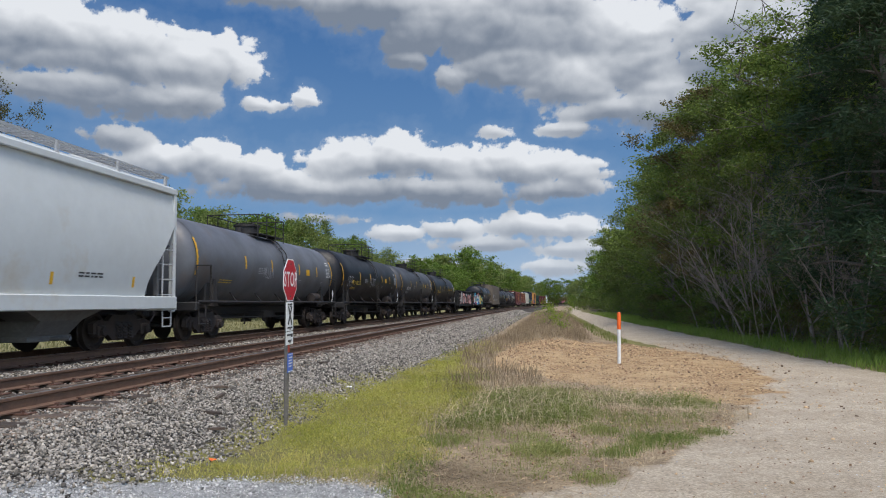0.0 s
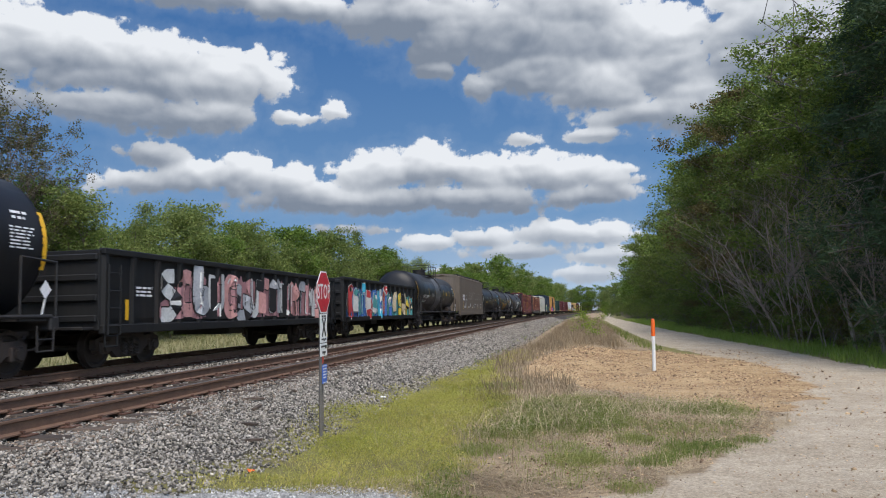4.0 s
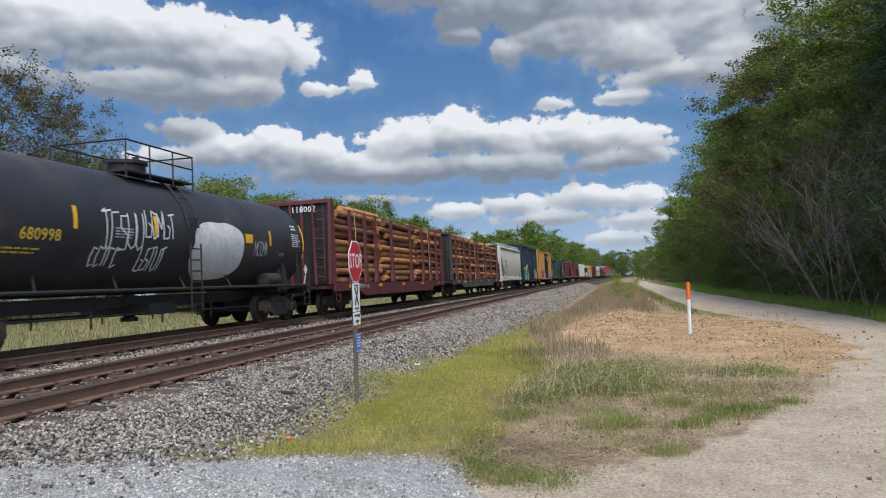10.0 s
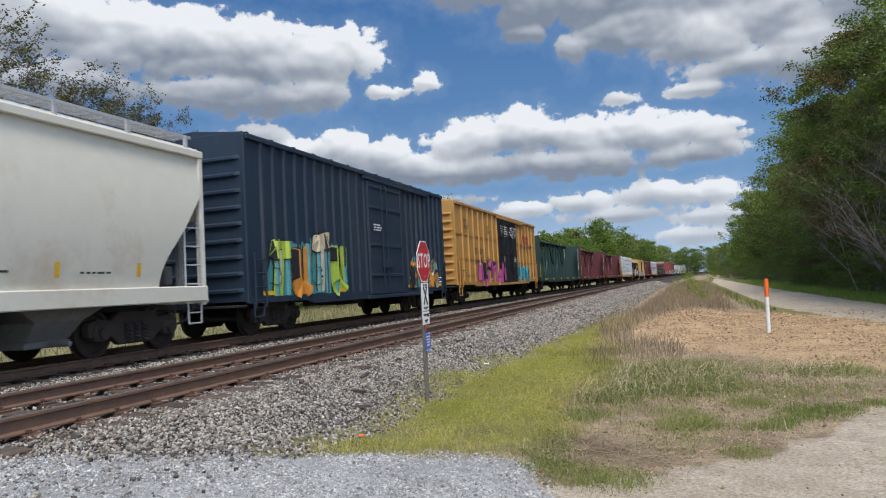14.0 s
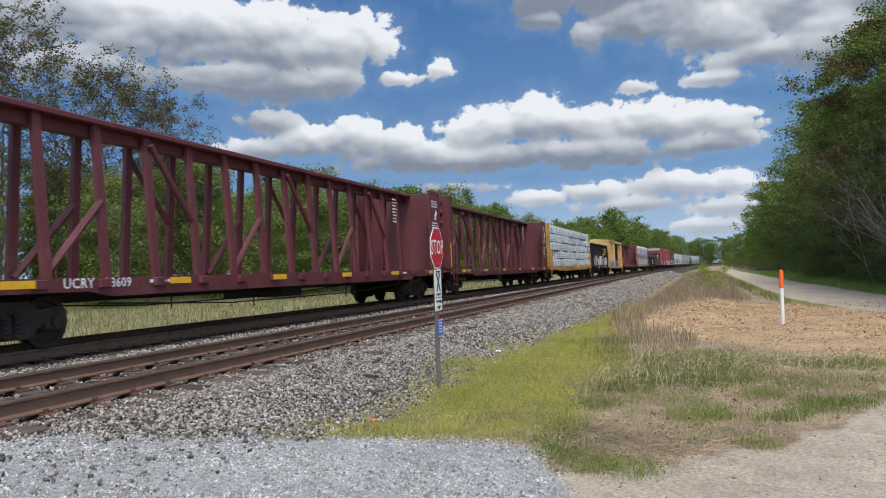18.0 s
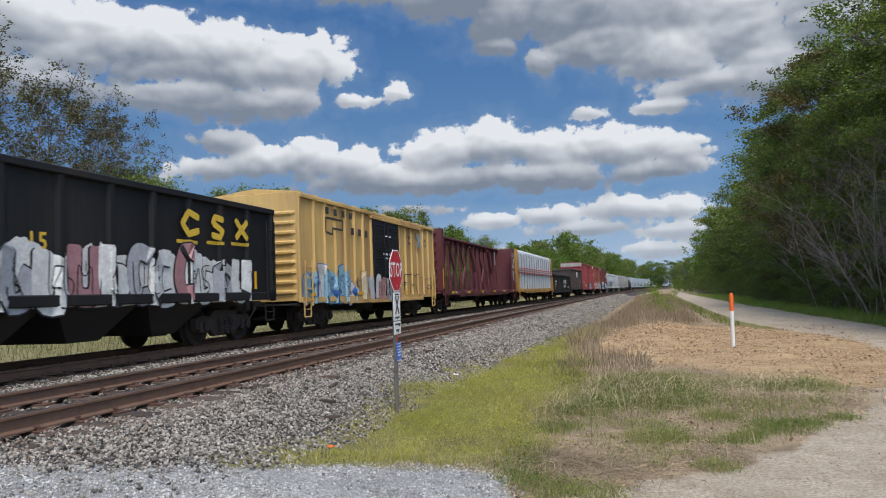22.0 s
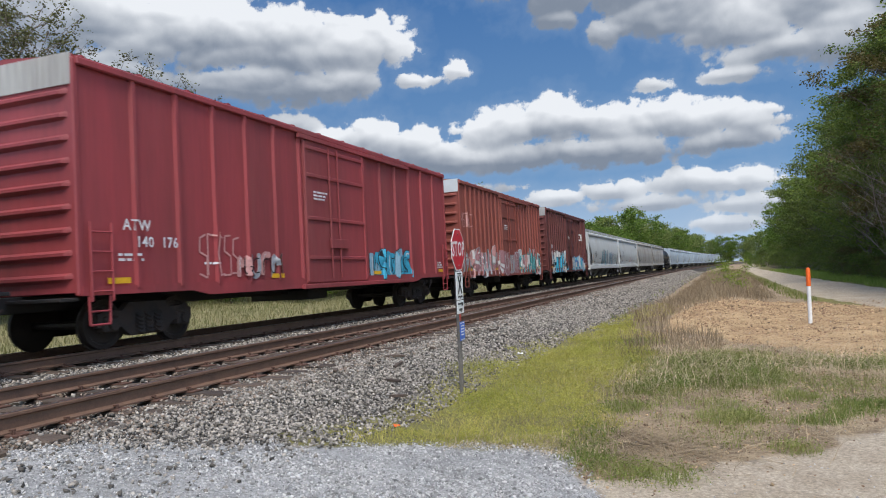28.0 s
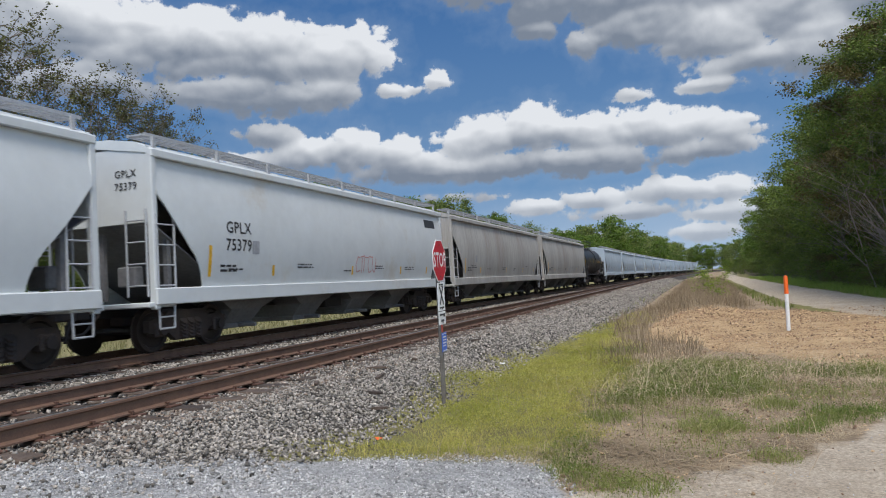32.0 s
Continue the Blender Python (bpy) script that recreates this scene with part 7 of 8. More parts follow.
def lay_stones():
    P, S = [], []
    for seed, n, x0, x1, y0, y1, lo, hi in ((1, 60000, -1.0, 2.5, 2.5, 12, .011, .030), (2, 24000, -.2, 2.5, 12, 26, .018, .038), (3, 9000, -8.5, 2.4, 26, 60, .035, .06), (4, 10000, -4.2, -1.5, 4, 16, .024, .042), (5, 8000, -4.4, -1.4, 16, 40, .028, .05), (6, 2600, -8.6, -6.2, 8, 26, .026, .046), (7, 3600, -1.7, 0, 3, 24, .02, .034), (8, 6000, .16, .75, 3, 30, .016, .032), (9, 15000, .1, 3.4, 25, 56, .03, .055), (10, 9000, .1, 3.4, 56, 130, .05, .09), (11, 3000, .4, 3.0, 18, 28, .02, .04)):
        x, y, r = throw(seed, n, x0, x1, y0, y1)
        s = lo + (hi - lo) * r.rand(n) ** 1.6
        xw = x + bend(y)
        keep = (np.abs(x) > .08) & (np.abs(x + 1.66) > .08) & ~((y < apron_edge(xw) - .3 + .6 * r.rand(n)) & (x > .2) & (r.rand(n) < .93))
        edge = shoulder(y) - .4
        keep &= ~((x > edge) & (r.rand(n) < (x - edge) / 1.2))
        lift = s * r.uniform(.0, .75, n)
        z = height(xw, y) + lift
        if seed == 8:
            # ballast heaped over most of the tie ends
            heap = fractal(x * .8, y * 1.7, 66, 3)
            keep &= heap > .49
            z = -.2 + lift + .03 * (heap - .49) - np.clip(x - .45, 0, 1) * .22
        P.append(np.stack([xw, y, z], -1)[keep])
        S.append(s[keep])
    P, S = np.concatenate(P), np.concatenate(S)
    across = P[:, 0] - bend(P[:, 1])
    rust = (across < 1.1) & (across > -2.6) & (np.random.RandomState(9).rand(len(P)) < np.where(across > .5, .16, .42))
    scatter("ballast_stones", CHIPS, P[~rust], S[~rust] * 1.12, M_STONE, 1, "grey crushed ballast stones on the track bed", "ballast")
    scatter("rusty_ballast_stones", CHIPS, P[rust], S[rust] * 1.12, M_STONE_RUST, 2, "rust-stained ballast stones along the rails", "ballast")
    x, y, r = throw(20, 74000, .2, 5.2, 1.8, 6.3)
    rough = fractal(x * 1.3 + 5, y * 2.2, 91, 4)
    coarse = np.clip((rough - .47) * 9, 0, 1)
    keep = (y < apron_edge(x) + r.uniform(-.25, .4, len(x))) & (x > .2) & (r.rand(len(x)) < .45 + .55 * coarse)
    x, y, coarse = x[keep], y[keep], coarse[keep]
    s = r.uniform(.004, .012, len(x)) * np.where(r.rand(len(x)) < .05 + .16 * coarse, 2.1, 1)
    scatter("apron_gravel", CHIPS, np.stack([x, y, height(x, y) + s * .2], -1), s, M_GRAVEL, 3, "pale grey crushed gravel on the crossing apron", "gravel")
    x, y, r = throw(21, 5200, 3.5, 13.5, 3.5, 40)
    keep = np.isin(region(x, y), (0, 2, 3)) & (r.rand(len(x)) < .7)
    x, y = x[keep], y[keep]
    s = r.uniform(.004, .014, len(x))
    scatter("road_pebbles", CHIPS, np.stack([x, y, height(x, y) + s * .2], -1), s, M_GRAVEL, 4, "loose pebbles and clods on the dirt road", "pebbles")
    x, y, r = throw(22, 40000, 4.4, 12.5, 4.5, 30)
    heaps = fractal(x * 1.6 + 3, y * 1.1, 93, 4)
    keep = (np.isin(region(x, y), (0, 2)) & (r.rand(len(x)) < np.clip((heaps - .36) * 5, .12, 1))) | ((region(x, y) == 3) & (r.rand(len(x)) < .12))
    x, y = x[keep], y[keep]
    s = r.uniform(.006, .018, len(x)) * np.where(r.rand(len(x)) < .08, 2.2, 1) * (.8 + y / 30)
    dark = r.rand(len(x)) < .45
    p = np.stack([x, y, height(x, y) + s * .2], -1)
    scatter("sandy_clods", CHIPS, p[~dark], s[~dark], M_CLOD, 5, "crumbled sandy clods on the bare patch", "soil clods")
    scatter("dark_soil_crumbs", CHIPS, p[dark], s[dark] * .9, M_CRUMB, 6, "dark bark and soil crumbs on the sand", "soil crumbs")


lay_stones()


def leafmat(name, color, color2, trans=.45, rough=.55):
    m = bpy.data.materials.new(name)
    m.use_nodes = True
    nt = m.node_tree
    N, L = nt.nodes, nt.links
    p = N["Principled BSDF"]
    p.inputs["Roughness"].default_value = rough
    p.inputs["Specular IOR Level"].default_value = .15
    g = N.new("ShaderNodeNewGeometry")
    tc = N.new("ShaderNodeTexCoord")
    n1 = N.new("ShaderNodeTexNoise")
    n1.inputs["Scale"].default_value = .6
    L.new(tc.outputs["Object"], n1.inputs["Vector"])
    ad = N.new("ShaderNodeMath")
    ad.operation = "MULTIPLY_ADD"
    ad.inputs[1].default_value, ad.inputs[2].default_value = .6, -.05
    L.new(g.outputs["Random Per Island"], ad.inputs[0])
    a2 = N.new("ShaderNodeMath")
    a2.use_clamp = True
    L.new(ad.outputs[0], a2.inputs[0])
    sc = N.new("ShaderNodeMapRange")
    sc.inputs["From Min"].default_value, sc.inputs["From Max"].default_value = .35, .65
    sc.inputs["To Max"].default_value = .5
    L.new(n1.outputs["Fac"], sc.inputs["Value"])
    L.new(sc.outputs[0], a2.inputs[1])
    mx = N.new("ShaderNodeMix")
    mx.data_type = "RGBA"
    mx.inputs["A"].default_value, mx.inputs["B"].default_value = (*color, 1), (*color2, 1)
    L.new(a2.outputs[0], mx.inputs["Factor"])
    L.new(mx.outputs["Result"], p.inputs["Base Color"])
    tr = N.new("ShaderNodeBsdfTranslucent")
    L.new(mx.outputs["Result"], tr.inputs["Color"])
    ms = N.new("ShaderNodeMixShader")
    ms.inputs[0].default_value = trans
    L.new(p.outputs[0], ms.inputs[1])
    L.new(tr.outputs[0], ms.inputs[2])
    L.new(ms.outputs[0], N["Material Output"].inputs["Surface"])
    return m


M_GRASSY = leafmat("yellow_green_grass", (0.22, 0.24, 0.03), (0.60, 0.51, 0.17), .35)
M_COVER = leafmat("leafy_ground_cover", (0.25, 0.27, 0.04), (0.52, 0.475, 0.125), .35)
M_GRASSG = leafmat("green_grass", (0.105, 0.165, 0.028), (0.34, 0.33, 0.12), .35)
M_VERGE = leafmat("verge_grass", (0.13, 0.21, 0.03), (0.30, 0.38, 0.08), .4)
M_VETCH = leafmat("green_weed_leaf", (0.095, 0.15, 0.026), (0.28, 0.30, 0.09), .35)
M_PALEGRASS = leafmat("pale_grass", (0.22, 0.195, 0.10), (0.145, 0.165, 0.06), .2)
M_STRAW = leafmat("dry_straw", (0.62, 0.50, 0.32), (0.17, 0.12, 0.075), .15)
M_WEED = leafmat("brown_weed", (0.15, 0.108, 0.068), (0.42, 0.33, 0.21), .15)


def quads(c, size, r, flat=.5, aspect=.55):
    """Leaf faces at the points c."""
    n = len(c)
    d = r.normal(size=(n, 3))
    d[:, 2] *= flat
    d /= np.linalg.norm(d, axis=1)[:, None]
    e = r.normal(size=(n, 3))
    e -= (e * d).sum(1)[:, None] * d
    e /= np.linalg.norm(e, axis=1)[:, None]
    s = size[:, None]
    V = np.stack([c - d * s, c + e * s * aspect, c + d * s, c - e * s * aspect], 1).reshape(-1, 3)
    F = (np.arange(4)[None] + (np.arange(n) * 4)[:, None])
    return V, F


def blades(name, x, y, h, w, lean, material, seed, label, category):
    """Bent grass blades: five points and three faces each, as triangles."""
    r = np.random.RandomState(seed)
    n = len(x)
    z = height(x, y) - .01
    a, b = r.uniform(0, 6.28, n), r.uniform(0, 6.28, n)
    dx, dy = np.cos(a) * w, np.sin(a) * w
    lx, ly = np.cos(b) * lean * h, np.sin(b) * lean * h
    V = np.stack([np.stack([x - dx, y - dy, z], -1), np.stack([x + dx, y + dy, z], -1), np.stack([x - dx * .7 + lx * .35, y - dy * .7 + ly * .35, z + h * .6 * np.sqrt(np.maximum(1 - lean ** 2, .03))], -1), np.stack([x + dx * .7 + lx * .35, y + dy * .7 + ly * .35, z + h * .6 * np.sqrt(np.maximum(1 - lean ** 2, .03))], -1), np.stack([x + lx, y + ly, z + h * np.sqrt(np.maximum(1 - lean ** 2, .012))], -1)], 1).reshape(-1, 3)
    F = (np.array([[0, 1, 3], [0, 3, 2], [2, 3, 4]])[None] + (np.arange(n) * 5)[:, None, None]).reshape(-1, 3)
    return raw_mesh(name, V, F, material, label, category)


def stems(name, x, y, length, w, material, seed, label, category, arch=.6, rise=1.35):
    """Long thin arching stems of five joints, bent over at the tip."""
    r = np.random.RandomState(seed)
    n = len(x)
    z = height(x, y) - .01
    a, up = r.uniform(0, 6.28, n), r.uniform(.15, rise, n)
    turn = r.uniform(.2, 1.0, n) * arch
    px, py, pz, ways = x.copy(), y.copy(), z.copy(), []
    side = np.stack([-np.sin(a) * w, np.cos(a) * w, w * .4], -1)
    rings = []
    for k in range(6):
        p = np.stack([px, py, np.maximum(pz, z + .006)], -1)
        f = 1 - k * .15
        rings += [p - side * f, p + side * f]
        e = up - turn * k
        b = a + r.uniform(-.35, .35, n)
        px, py, pz = px + np.cos(b) * np.cos(e) * length / 5, py + np.sin(b) * np.cos(e) * length / 5, pz + np.sin(e) * length / 5
    V = np.stack(rings, 1).reshape(-1, 3)
    q = np.array([[2 * k, 2 * k + 1, 2 * k + 3, 2 * k + 2] for k in range(5)])
    F = (q[None] + (np.arange(n) * 12)[:, None, None]).reshape(-1, 4)
    return raw_mesh(name, V, F, material, label, category)


def leafy(name, x, y, top, size, material, seed, label, category):
    """Small leaves at random heights up to top over the ground."""
    r = np.random.RandomState(seed)
    c = np.stack([x, y, height(x, y) + top * r.rand(len(x)) ** .7], -1)
    V, F = quads(c, size, r, .5)
    return raw_mesh(name, V, F, material, label, category)


# green tussocks among the weeds: place, radius and height
TUSSOCKS = [(5.8, 12.4, .5, .30), (6.3, 12.6, .45, .30), (5.4, 11.6, .6, .34), (6.0, 11.2, .6, .36), (5.2, 10.2, .55, .34), (5.8, 9.9, .6, .32), (6.3, 10.2, .4, .28), (4.9, 9.2, .45, .3), (6.9, 11.7, .28, .26), (7.3, 11.8, .22, .22), (7.7, 11.4, .35, .32), (8.2, 11.6, .38, .32),
            (6.66, 7.5, .22, .2), (6.9, 7.9, .2, .16), (7.25, 8.3, .36, .15), (7.6, 8.6, .25, .13), (6.33, 6.3, .2, .16), (5.75, 7.4, .28, .22), (6.0, 7.5, .2, .2), (8.05, 9.0, .2, .14), (4.9, 5.3, .3, .13), (5.25, 5.25, .3, .12), (4.6, 5.6, .25, .12), (6.6, 8.9, .3, .18), (4.2, 15.5, .5, .2), (4.6, 8.0, .3, .2)]


def grow_grass():
    def mask(x, y):
        return fractal(x * 1.1 + 11, y * 1.1 + 11, 80, 4)

    def yellow_area(x, y):
        m, t = mask(x, y), x - bend(y)
        left = np.interp(y, [4.5, 6, 8, 10, 12.4, 15, 20, 27, 32], [2.6, 2.3, 2.0, 1.9, 1.95, 2.3, 2.4, 2.6, 2.9])
        right = np.interp(y, [5, 6, 9, 12.4, 16, 22, 32], [4.3, 4.5, 4.9, 4.8, 4.5, 4.2, 3.9])
        return np.minimum(t - left, right - x) + (m - .5) * 1.7 - np.clip(.3 - np.abs(y - 21), 0, .3)
    x, y, r = throw(30, 240000, 1.0, 6.2, 4.6, 32)
    patchy = mask(x * 2.3 + 40, y * 2.3)
    inside = yellow_area(x, y)
    k = (inside > 0) & (y > apron_edge(x) + .15 + (patchy - .5) * .8) & (r.rand(len(x)) < np.clip(inside * 1.5, .10, 1) * np.clip((patchy - .24) * 4, .15, 1) * np.clip(1.7 - y / 16, .3, 1))
    x, y = x[k], y[k]
    h = r.uniform(.03, .11, len(x)) * (.5 + 1.0 * mask(x * 1.7 + 3, y * 1.7)) * np.where(r.rand(len(x)) < .05, 1.9, 1)
    blades("yellow_grass", x, y, h, r.uniform(.0016, .0040, len(x)) * (1 + y / 30), r.uniform(.3, .99, len(x)), M_GRASSY, 1, "yellow-green spring grass beside the ballast", "grass")
    x, y, r = throw(40, 420000, 1.4, 6.0, 4.6, 30)
    inside, clump = yellow_area(x, y), mask(x * 2.6 + 5, y * 2.6 + 9)
    k = (inside > .02) & (y > apron_edge(x) + .12) & (r.rand(len(x)) < np.clip(inside * 1.4, .06, 1) * np.clip((clump - .3) * 4, .1, 1) * np.clip(1.5 - y / 18, .25, 1))
    x, y, clump, inside = x[k], y[k], clump[k], inside[k]
    leafy("leafy_ground_cover", x, y, np.clip(inside * .7, .12, 1) * np.clip((clump - .22) * .5, .02, .24) * (1 + .7 * np.clip(x - 3.2, 0, 1)), r.uniform(.0045, .0105, len(x)) * (.75 + y / 22), M_COVER, 41, "low yellow-green leafy weeds growing over the verge", "ground cover")
    rng = random.Random(8)
    X, Y, H = [], [], []
    for cx, cy, rad, h in TUSSOCKS:
        rad *= 1.3
        for _ in range(int(620 * (rad / .4) ** 1.5)):
            a, q = rng.uniform(0, 6.28), rad * math.sqrt(rng.random()) * rng.uniform(.6, 1.15)
            X.append(cx + q * math.cos(a)), Y.append(cy + q * math.sin(a)), H.append(h * rng.uniform(.35, 1.0) * (1.15 - .6 * q / rad))
    x, y, r = throw(31, 60000, 4.2, 9.2, 5.2, 14)
    wild = mask(x * 1.3 + 7, y * 1.3 + 2) + .12 * np.exp(-((x - 5.6) / 1.2) ** 2 - ((y - 10.5) / 2.5) ** 2)
    k = (x < road_left(y) - .3) & (region(x, y) != 2) & (y > apron_edge(x) + .2) & (r.rand(len(x)) < np.clip((wild - .46) * 2.2, .02, .6))
    X, Y, H = np.concatenate([np.array(X), x[k]]), np.concatenate([np.array(Y), y[k]]), np.concatenate([np.array(H), r.uniform(.03, .16, k.sum())])
    r = np.random.RandomState(12)
    blades("green_grass_tufts", X, Y, H, r.uniform(.002, .0045, len(X)), r.uniform(.15, .9, len(X)), M_GRASSG, 2, "green grass tufts among dry weeds", "grass")
    k = r.rand(len(X)) < .8
    leafy("green_weeds", X[k] + r.normal(size=k.sum()) * .06, Y[k] + r.normal(size=k.sum()) * .06, H[k] * 1.0, r.uniform(.006, .015, k.sum()), M_VETCH, 13, "leafy green weeds tangled in the dead stems", "weeds")
    x, y, r = throw(32, 130000, 3.2, 9.6, 4.7, 15)
    m = mask(x + 17, y + 5)
    k = (x < road_left(y) + (m - .45) * 1.4) & ((x > 4.3 + (m - .5) * 2.5) | (y < apron_edge(x) + .7 + (m - .5) * 1.5)) & (y > apron_edge(x) - .05) & (region(x, y) != 2) & (r.rand(len(x)) < np.clip((m - .36) * 3.0, .05, .85))
    x, y = x[k], y[k]
    flat = r.rand(len(x)) < .97
    blades("dry_straw", x, y, np.where(flat, r.uniform(.06, .3, len(x)), r.uniform(.12, .3, len(x))), r.uniform(.0012, .0040, len(x)), np.where(flat, r.uniform(.975, 1.0, len(x)), r.uniform(.15, .7, len(x))), M_STRAW, 3, "flattened dry straw and dead stems", "dry grass")
    # tangles of dead stems, and a heap of cut brush at the verge's end
    r = np.random.RandomState(51)
    n = 2600
    c = r.randint(0, 12, n)
    cx = np.array([q[0] for q in TUSSOCKS])[c] + r.normal(size=n) * .5 - .25
    cy = np.array([q[1] for q in TUSSOCKS])[c] + r.normal(size=n) * .6 - .3
    stems("dead_weed_stems", cx, cy, r.uniform(.35, .95, n), r.uniform(.0016, .0036, n), M_STRAW, 52, "pale dead weed stems arching out of the grass", "weeds")
    n = 1500
    cx, cy = 5.15 + r.normal(size=n) * .42, 6.25 + r.normal(size=n) * .38
    stems("cut_brush", cx, cy, r.uniform(.2, .7, n), r.uniform(.0018, .004, n), M_WEED, 53, "heap of dead brown brush lying on the ground", "brush", arch=.5, rise=.5)
    x, y, r = throw(54, 5200, 4.4, 9.0, 5.2, 13)
    k = (x < road_left(y) - .2) & (region(x, y) != 2) & (r.rand(len(x)) < np.clip((mask(x + 27, y + 5) - .4) * 5, 0, .7))
    x, y = x[k], y[k]
    stems("fallen_stems", x, y, r.uniform(.2, .8, len(x)), r.uniform(.0016, .004, len(x)), M_WEED, 55, "thin dead weed stems lying in the grass", "weeds", arch=.5, rise=.4)
    x, y, r = throw(33, 90000, 2.4, 10, 13, 130)
    m, t = mask(x * .6, y * .4), x - bend(y)
    c = np.interp(y, [12, 25, 40, 130], [4.9, 5.3, 6.2, 7.8])
    k = (np.abs(x - c) < np.interp(y, [12, 25, 130], [.9, 2.0, 2.8]) + (m - .5) * 2) & (r.rand(len(x)) < np.clip(1.3 - y / 120, .25, 1)) & (x < road_left(y) - .2) & (region(x, y) != 2)
    x, y = x[k], y[k]
    blades("brown_weeds", x, y, r.uniform(.12, .5, len(x)), r.uniform(.004, .010, len(x)), r.uniform(.1, .9, len(x)), M_WEED, 4, "brown dead weeds on the bank between track and road", "weeds")
    x, y, r = throw(34, 26000, 1.4, 9.5, 22, 130)
    m, t = mask(x * .7 + 9, y * .5), x - bend(y)
    k = (((t > 2.6) & (t < 3.2 + (m - .5) * 2) & (r.rand(len(x)) < .12)) | ((x > road_left(y) - 1.2) & (x < road_left(y) - .1))) & (m > .42) & (region(x, y) != 2) & (region(x, y) != 3)
    x, y = x[k], y[k]
    blades("far_green_grass", x, y, r.uniform(.1, .35, len(x)), r.uniform(.01, .02, len(x)), r.uniform(.05, .5, len(x)), M_GRASSG, 5, "green grass along the track and road edges", "grass")
    x, y, r = throw(35, 90000, -24, -8.3, 2, 110)
    k = r.rand(len(x)) < np.clip(1.2 - y / 90, .2, 1)
    x, y = (x + bend(y))[k], y[k]
    blades("field_grass", x, y, r.uniform(.08, .32, len(x)), r.uniform(.006, .016, len(x)), r.uniform(.1, .8, len(x)), M_PALEGRASS, 6, "rough pale grass behind the railway", "grass")
    x, y, r = throw(36, 46000, 12.8, 17.5, 12, 120)
    m = mask(x, y * .6)
    k = (x > road_right(y) - .1 + (m - .5) * .8) & (r.rand(len(x)) < np.clip(1.2 - y / 110, .2, 1))
    x, y = x[k], y[k]
    blades("roadside_grass", x, y, r.uniform(.12, .45, len(x)), r.uniform(.007, .014, len(x)), r.uniform(.1, .8, len(x)), M_VERGE, 7, "dark green grass under the roadside trees", "grass")


grow_grass()

# ---- trees ----
M_BARK = mat("grey_bark", (0.105, 0.085, 0.065), 0.9, color2=(0.17, 0.15, 0.125), scale=4, fine=24, mix=0.8, bump=0.6, dist=0.02)
M_PALEBARK = mat("pale_dead_wood", (0.30, 0.25, 0.205), 0.9, color2=(0.16, 0.12, 0.095), scale=4, fine=24, mix=0.8, bump=0.4)
M_LEAF = leafmat("spring_leaf", (0.052, 0.092, 0.017), (0.21, 0.265, 0.055), .4)
M_LEAFDARK = leafmat("dark_leaf", (0.045, 0.074, 0.017), (0.165, 0.20, 0.045), .4)
M_LEAFBRIGHT = leafmat("bright_leaf", (0.11, 0.19, 0.02), (0.30, 0.38, 0.05))
M_LEAFMID = leafmat("mid_green_leaf", (0.065, 0.115, 0.018), (0.17, 0.24, 0.04), .35)
M_LEAFYOUNG = leafmat("young_scrub_leaf", (0.085, 0.13, 0.032), (0.28, 0.32, 0.095), .45)
M_PINE = leafmat("pine_needles", (0.030, 0.056, 0.026), (0.060, 0.092, 0.040), .2)
M_LEAFBROWN = leafmat("brownish_young_leaf", (0.07, 0.062, 0.025), (0.17, 0.14, 0.045), .35)
M_LEAFSPRING = leafmat("pale_spring_leaf", (0.12, 0.19, 0.035), (0.30, 0.38, 0.09), .5)
M_LEAFRED = leafmat("reddish_young_leaf", (0.072, 0.055, 0.034), (0.13, 0.14, 0.048), .3)
M_TWIG = mat("brown_twig_bark", (0.12, 0.085, 0.065), 0.9, color2=(0.2, 0.16, 0.13), scale=4, fine=24, mix=0.8, bump=0.3)


